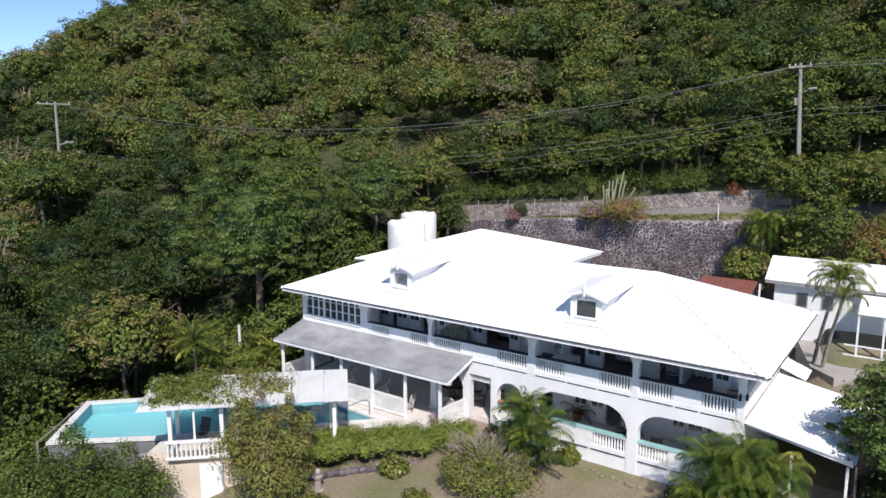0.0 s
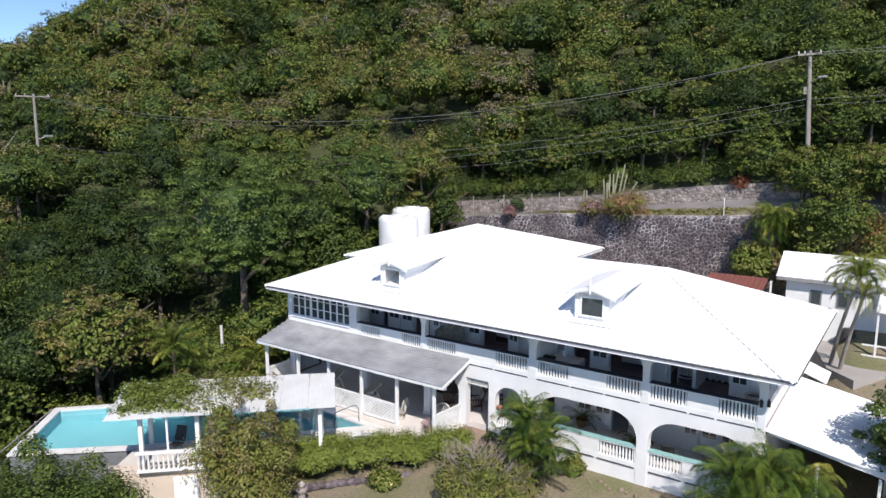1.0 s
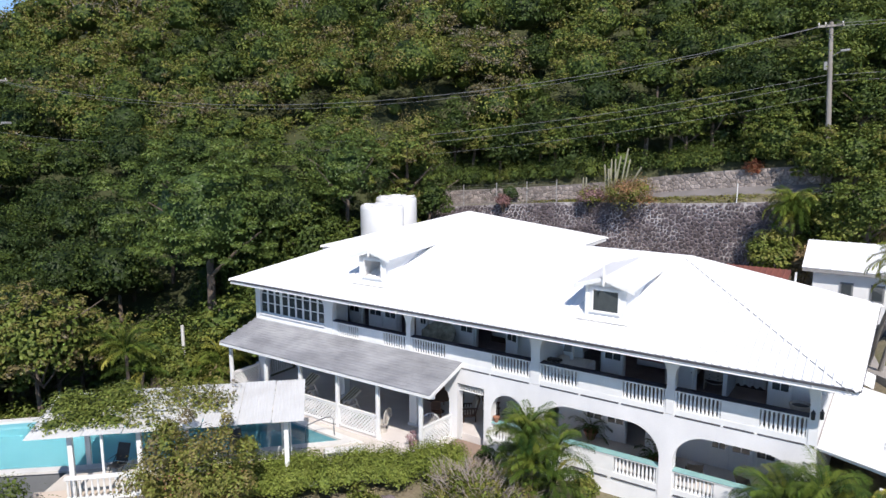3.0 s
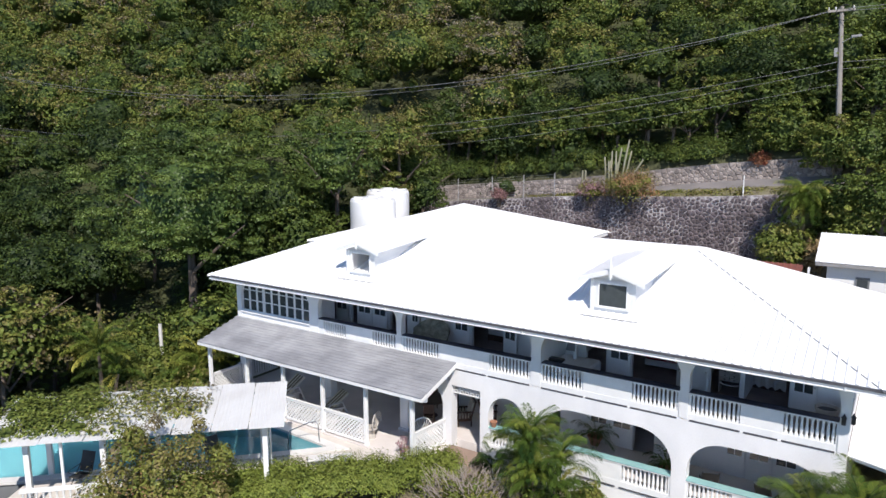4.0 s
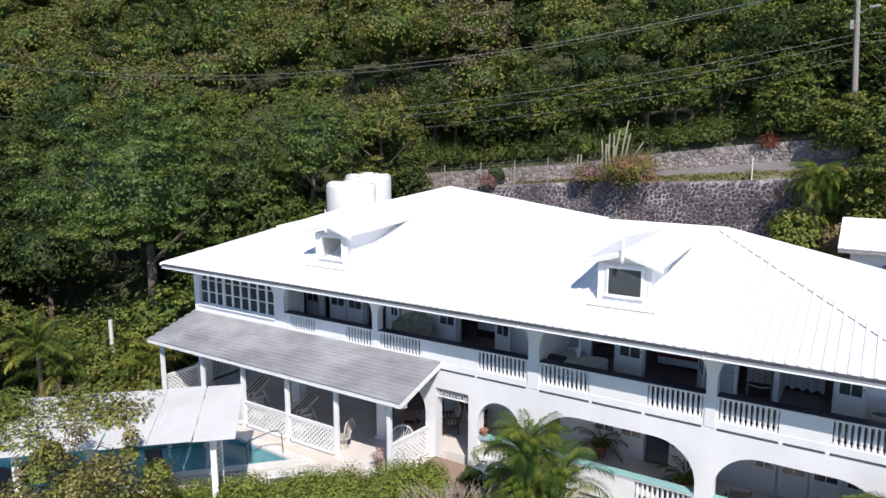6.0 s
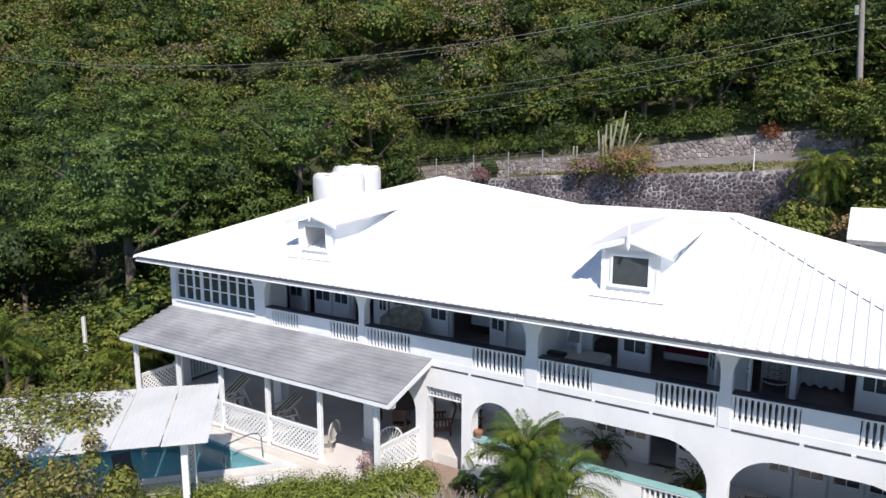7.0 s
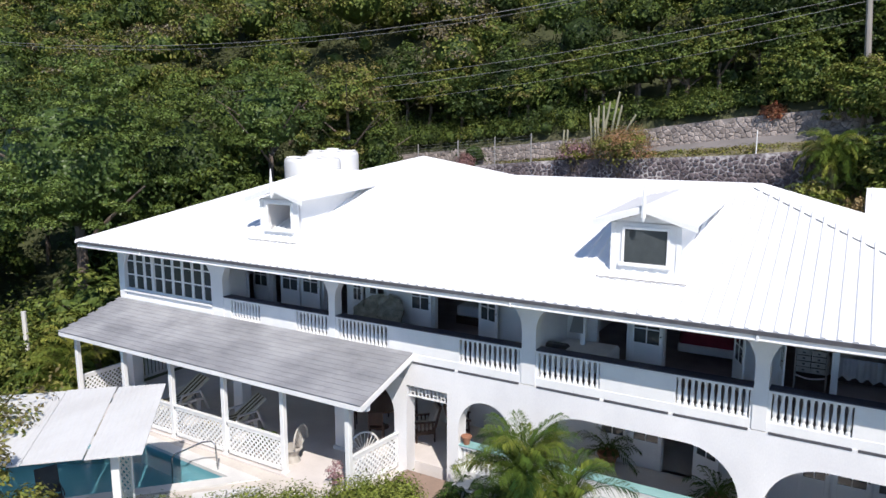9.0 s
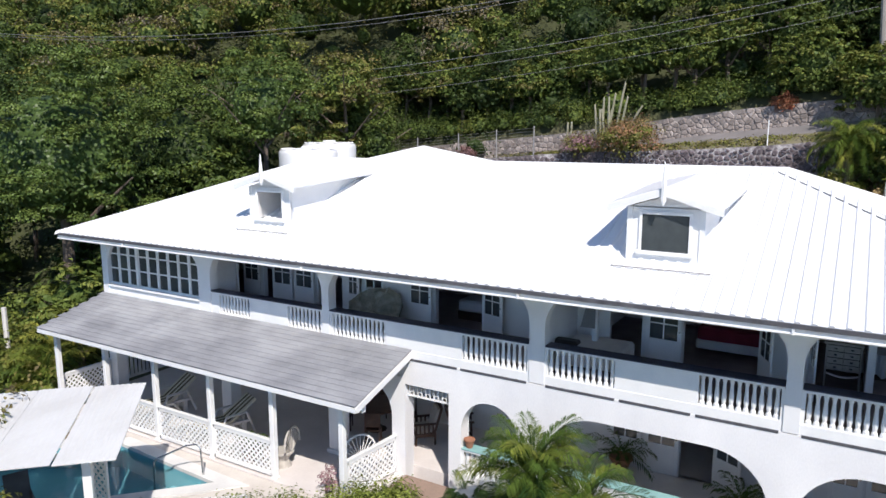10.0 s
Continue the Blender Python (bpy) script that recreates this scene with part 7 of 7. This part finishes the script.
for k in range(340):
    a, q = hr_.uniform(0, 6.28), math.sqrt(hr_.uniform(0, 1)) * 1.75
    top = 0.95 - 0.55 * (q / 1.75) ** 2 + (0.35 if math.cos(a - 2.6) > 0.2 else 0.0)
    b = Vector((0.2 + q * math.cos(a), -3.95 + q * math.sin(a) * 0.9, top - hr_.uniform(0.35, 0.7)))
    ln = hr_.uniform(0.35, 0.8)
    w = a + hr_.uniform(-1.2, 1.2)
    e = b + Vector((math.cos(w) * ln * 0.7, math.sin(w) * ln * 0.7, ln * hr_.uniform(0.3, 1.0)))
    m_ = b.lerp(e, 0.55) + Vector((hr_.uniform(-0.1, 0.1), hr_.uniform(-0.1, 0.1), hr_.uniform(0.0, 0.12)))
    tube(bm, [b, m_, e], [0.016, 0.011, 0.005], 4)
    tube(bm, [m_, m_ + (e - b) * 0.4 + Vector((hr_.uniform(-0.2, 0.2), hr_.uniform(-0.2, 0.2), 0.05))], [0.009, 0.004], 4)
solo("bare_twigs", bm, M_TWIG, "tangle of bare pale twigs in the shrub", "twigs", "stuff")
# vine on the pergola
vine = thing("vine", None, "green climbing vine spread over the pergola roof", "vine")
fo = Foliage(90)
for k in range(56):
    u, v = hr_.uniform(3.0, 9.0), hr_.uniform(0.6, 3.5)
    if u < 5.2 and v < 1.2:
        v += 1.2
    c = perg(u, v, perg_z(u, v) + 0.06)
    dens = 150 if u > 5.6 else 70
    fo.lobe(c, (0.62, 0.62, 0.24), dens, 0.15, 0.60 if u > 6.2 else (0.72 if k % 6 else 0.90), 0.55 if u > 6.2 else 0)
new("foliage", fo.leaves("foliage")).parent = vine
new("shade_core", fo.cores("shade_core")).parent = vine


# palms
def frond(length, rise, droop, rng, leaflets=34, leaf_len=0.42, leaf_w=0.042):
    """Verts and faces of one feather frond leaving the origin along +x, and the points of its midrib."""
    pts = []
    p = np.array([0.0, 0.0, 0.0])
    ang = rise
    n = 14
    for k in range(n + 1):
        pts.append(p.copy())
        p = p + np.array([math.cos(ang), 0, math.sin(ang)]) * length / n
        ang -= droop / n * (0.5 + 1.1 * k / n)
    pts = np.array(pts)
    v, f = [], []
    for k in range(leaflets):
        t = 0.12 + 0.88 * k / (leaflets - 1)
        i = min(int(t * n), n - 1)
        c = pts[i] + (pts[i + 1] - pts[i]) * (t * n - i)
        d = (pts[i + 1] - pts[i]) / np.linalg.norm(pts[i + 1] - pts[i])
        L = leaf_len * math.sin(math.pi * min(0.98, 0.12 + 0.80 * t)) ** 0.6 * rng.uniform(0.85, 1.1)
        for s in (-1, 1):
            dirn = d * 0.66 + np.array([0, s * 0.66, 0.32 - 0.55 * rng.uniform()])
            dirn = dirn / np.linalg.norm(dirn)
            tip = c + dirn * L + np.array([0, 0, -0.30 * L])
            side = np.cross(dirn, [0, 0, 1.0])
            side = side / (np.linalg.norm(side) + 1e-9) * leaf_w * 0.5
            mid = c + dirn * L * 0.5 + np.array([0, 0, 0.03])
            o = len(v)
            v += [c, mid + side, tip, mid - side]
            f.append([o, o + 1, o + 2, o + 3])
    return np.array(v), np.array(f), pts


def palm(at, z_base, crown, n, length, label, seed, tint=0.45, trunk_r=0.10, leaf_len=0.45, droop=1.7, clump=(), spread=1.35, trunk_mat=None):
    """A feather palm: ringed trunk, and each frond a part with its leaflets; clump: further stems as (dx, dy, top, fronds)."""
    t = thing("palm", pose(at[0], at[1], z_base), label, "palm")
    rng = np.random.default_rng(seed)
    stems = [((0, 0), (crown[0] - at[0], crown[1] - at[1], crown[2] - z_base), n)]
    stems += [((dx * 0.35, dy * 0.35), (dx, dy, top), q) for dx, dy, top, q in clump]
    for (bx, by), tp_, count in stems:
        top, base = Vector(tp_), Vector((bx, by, -0.4))
        bm = bmesh.new()
        k = 14
        pts = [base.lerp(top, i / k) + (top - base).cross(Vector((0, 0, 1))) * 0.04 * math.sin(math.pi * i / k) for i in range(k + 1)]
        tube(bm, pts, [trunk_r * (1.25 - 0.5 * i / k) * (1.08 if i % 2 else 0.95) for i in range(k + 1)], 8)
        part("trunk", bm, trunk_mat or M_BARK, t)
        for q in range(count):
            a = 2.4 * q + rng.uniform(-0.3, 0.3)
            rise = 1.52 - spread * (q / max(1, count - 1)) ** 1.2 + rng.uniform(-0.12, 0.12)
            v, f, rib = frond(length * rng.uniform(0.75, 1.12), rise, droop * rng.uniform(0.8, 1.2), rng, leaflets=72, leaf_len=leaf_len, leaf_w=0.016)
            tn = np.clip(tint + (0.4 if rise < 0.3 else 0) * rng.uniform() + rng.normal(0, 0.20), 0, 1)
            fr = new("frond", array_mesh("frond", v, f, M_PALM, np.clip(tn + rng.normal(0, 0.06, len(f)), 0, 1)))
            fr.parent = t
            fr.matrix_local = pose(top.x, top.y, top.z, 0, 0, math.degrees(a))
            bm = bmesh.new()
            tube(bm, [tuple(p) for p in rib[::2]], [0.018 * (1 - 0.8 * i / 7) for i in range(8)], 4)
            part("midrib", bm, M_PALM, fr)
    return t


palm((1.3, -2.4), -0.7, (1.15, -2.4, 2.1), 28, 1.45, "clumping garden palm with arching green fronds before the veranda", 101, tint=0.34, trunk_r=0.06, leaf_len=0.44, droop=1.45, spread=1.05,
     clump=((0.75, 0.35, 2.2, 16), (-0.40, 0.2, 2.0, 16), (0.25, -0.4, 1.9, 16), (-0.55, 0.3, 0.7, 10), (0.95, -0.1, 1.4, 14), (0.1, 0.0, 0.4, 12)))
palm((10.1, -1.7), -0.9, (10.1, -1.7, 2.0), 28, 1.75, "clumping garden palm with drooping green fronds before the veranda", 102, tint=0.40, trunk_r=0.07, leaf_len=0.50, droop=1.9, spread=1.15,
     clump=((-1.0, -0.2, 2.5, 24), (1.0, 0.3, 2.6, 24), (0.3, -0.9, 2.1, 22), (-0.5, 0.6, 2.4, 18), (1.2, -0.6, 1.6, 20), (-1.1, -0.7, 1.3, 20), (0.1, -0.2, 0.8, 16)))
palm((10.3, 13.6), 1.8, (11.5, 10.6, 7.2), 46, 1.75, "leaning feather palm with a bare grey trunk beside the slab", 103, tint=0.68, trunk_r=0.09, leaf_len=0.42, droop=2.1, clump=((1.35, -2.1, 4.3, 12),), trunk_mat=M_POLE)
palm((5.5, 23.4), 4.0, (5.45, 23.4, 8.0), 46, 1.95, "feather palm in front of the trees above the wall", 104, tint=0.42, trunk_r=0.14, leaf_len=0.55, droop=2.1, clump=((0.05, 0.1, 3.3, 26), (-0.4, -0.5, 1.8, 14)))
palm((-21.1, -3.7), -2.2, (-21.1, -3.7, 1.5), 26, 2.1, "feather palm among the trees beyond the pool", 105, tint=0.48, droop=1.5, clump=((0.6, 0.5, 2.6, 12),))
palm((-17.6, -0.6), -1.2, (-17.6, -0.6, 0.9), 18, 1.8, "clumping palm with yellow fronds at the porch end", 106, tint=0.64, clump=((0.5, -0.6, 1.4, 14), (-0.6, 0.3, 1.0, 12)))
palm((-1.15, -0.75), -0.6, (-1.15, -0.75, 0.0), 20, 0.9, "low spiky dark plant against the veranda pier", 107, tint=0.15, trunk_r=0.05, leaf_len=0.25)
# potted palms in the lower veranda
for at, s in (((1.35, 2.85, GF), 111), ((4.3, 1.9, GF), 112), ((-7.4, -1.35, 0.0), 113)):
    rp = 0.28 if s == 111 else 0.26
    tp = pot("potted_palm", at, rp, rp * 1.3, "potted palm in a round clay pot on the veranda floor")
    rng = np.random.default_rng(s)
    for q in range(14):
        v, f, rib = frond((1.0 if s == 111 else 0.85 if s == 112 else 0.5) * rng.uniform(0.8, 1.1), 1.25 - 0.07 * q, 1.5, rng, leaflets=14, leaf_len=0.26, leaf_w=0.04)
        fr = new("frond", array_mesh("frond", v, f, M_PALM, np.clip(0.35 + rng.normal(0, 0.1, len(f)), 0, 1)))
        fr.parent = tp
        fr.matrix_local = pose(0, 0, rp * 1.25, 0, 0, 137 * q)
# dark tint in place of shade; the third, out of view, blocks the sun
for x, y, z, r, h in ((14.8, 1.2, -1.0, 1.15, 3.2), (15.2, 2.8, -0.9, 1.2, 3.4), (16.5, -0.4, -1.1, 1.3, 3.0)):
    bush("shrub", (x, y), z, r, h, 2600, 0.12, 0.10, "shrub beside the carport with shade put into its dark tint", int(x * 10))
# grass on the verge above the wall
fo = Foliage(140)
for k in range(260):
    x, y = hr_.uniform(-14, 4.8), hr_.uniform(25.52, 26.15)
    z = float(road_z(x)) + 0.03 - float(cant(x)) * (26.19 - y) / 0.73
    fo.lobe((x, y, z), (0.32, 0.20, 0.16), 18, 0.13, float(np.clip(hr_.normal(0.78, 0.08), 0.4, 0.9)), 0)
tagged(new("verge_grass", fo.leaves("verge_grass")), "tufts of dry grass on the road verge", "grass", kind="stuff")
# columnar cacti on the wall top
cr_ = np.random.default_rng(120)
for k in range(15):
    x, y, h = -6.6 + cr_.normal(0, 0.42), 25.65 + cr_.uniform(-0.2, 0.2), cr_.uniform(1.8, 3.9)
    if k > 12:
        x, h = -9.0 + 0.3 * (k - 13), 1.8
    lx = 0.7 * (x + 6.6) + cr_.uniform(-0.35, 0.35) if k < 13 else 0.05
    bm = bmesh.new()
    tube(bm, [(0, 0, -0.2), (lx * 0.25, 0, h * 0.4), (lx * 0.75, 0, h * 0.8), (lx, 0, h * 0.97), (lx, 0, h)], [0.055, 0.07, 0.066, 0.055, 0.02], 7)
    solo("cactus", bm, M_CACTUS, "tall pale columnar cactus on the wall top", "cactus", group="columnar cacti", m=pose(x, y, float(road_z(x))))
# edging stones along the flower bed under the veranda
er = np.random.default_rng(130)
EDGE_ME = []
for k in range(5):
    bm = bmesh.new()
    bmesh.ops.create_icosphere(bm, subdivisions=1, radius=0.13)
    for v in bm.verts:
        v.co *= 1 + er.uniform(-0.22, 0.22)
        v.co.z *= 0.7
    EDGE_ME.append(to_mesh("edging_stone", bm, M_EARTHSTONE))
for k in range(22):
    x = 2.2 + k * 0.32 + er.uniform(-0.15, 0.15)
    y = -0.62 + er.uniform(-0.22, 0.22) - 0.03 * k
    ob = new("edging_stone", EDGE_ME[k % 5])
    ob.matrix_world = pose(x, y, float(ground_z(x, y)) + 0.02, er.uniform(-20, 20), 0, er.uniform(0, 360)) @ Matrix.Scale(er.uniform(0.45, 1.1), 4)
    tagged(ob, "rough earth-coloured stone edging the flower bed", "stone", "edging stones")

# ---- stonework last ----
stone_wall("retaining_wall", -26.0, 5.2, WALL_Y, lambda x: 1.8, lambda x: float(road_z(x)) + 0.03 - float(cant(x)), 0.25, 0.034, 7, M_STONE, M_STONE_J, M_MORTAR, "tall retaining wall of dark volcanic stone in pale mortar", part_span=(-3.6, 4.4, 3.6))
stone_wall("upper_stone_wall", -24.0, 7.0, UPPER_Y - 0.02, lambda x: float(road_z(x)) - 0.1, lambda x: float(road_z(x)) + 1.2 + float(cant(x)), 0.27, 0.02, 9, M_FIELD, M_FIELD, M_MORTAR_OLD, "low weathered stone wall along the inner side of the road", depth=0.05)
lw = thing("garden_ledge", None, "low ledge of rough dark stones below the hedge", "stone wall", kind="structure")
LEDGE_ME = []
for k in range(6):
    bm = bmesh.new()
    bmesh.ops.create_icosphere(bm, subdivisions=1, radius=0.22)
    for v in bm.verts:
        v.co *= 1 + er.uniform(-0.25, 0.25)
        v.co.z *= 0.7
    LEDGE_ME.append(to_mesh("stone", bm, M_STONE))
for k in range(60):
    t = k / 59
    for row in range(2):
        x, y = -3.6 - 4.2 * t + er.uniform(-0.05, 0.05), -4.25 - 4.3 * t + er.uniform(-0.05, 0.05)
        piece("stone", LEDGE_ME[(k + row) % 6], lw, pose(x + 0.1 * row, y, -1.05 + 0.26 * row - 0.2 * t, 0, 0, er.uniform(0, 360)))
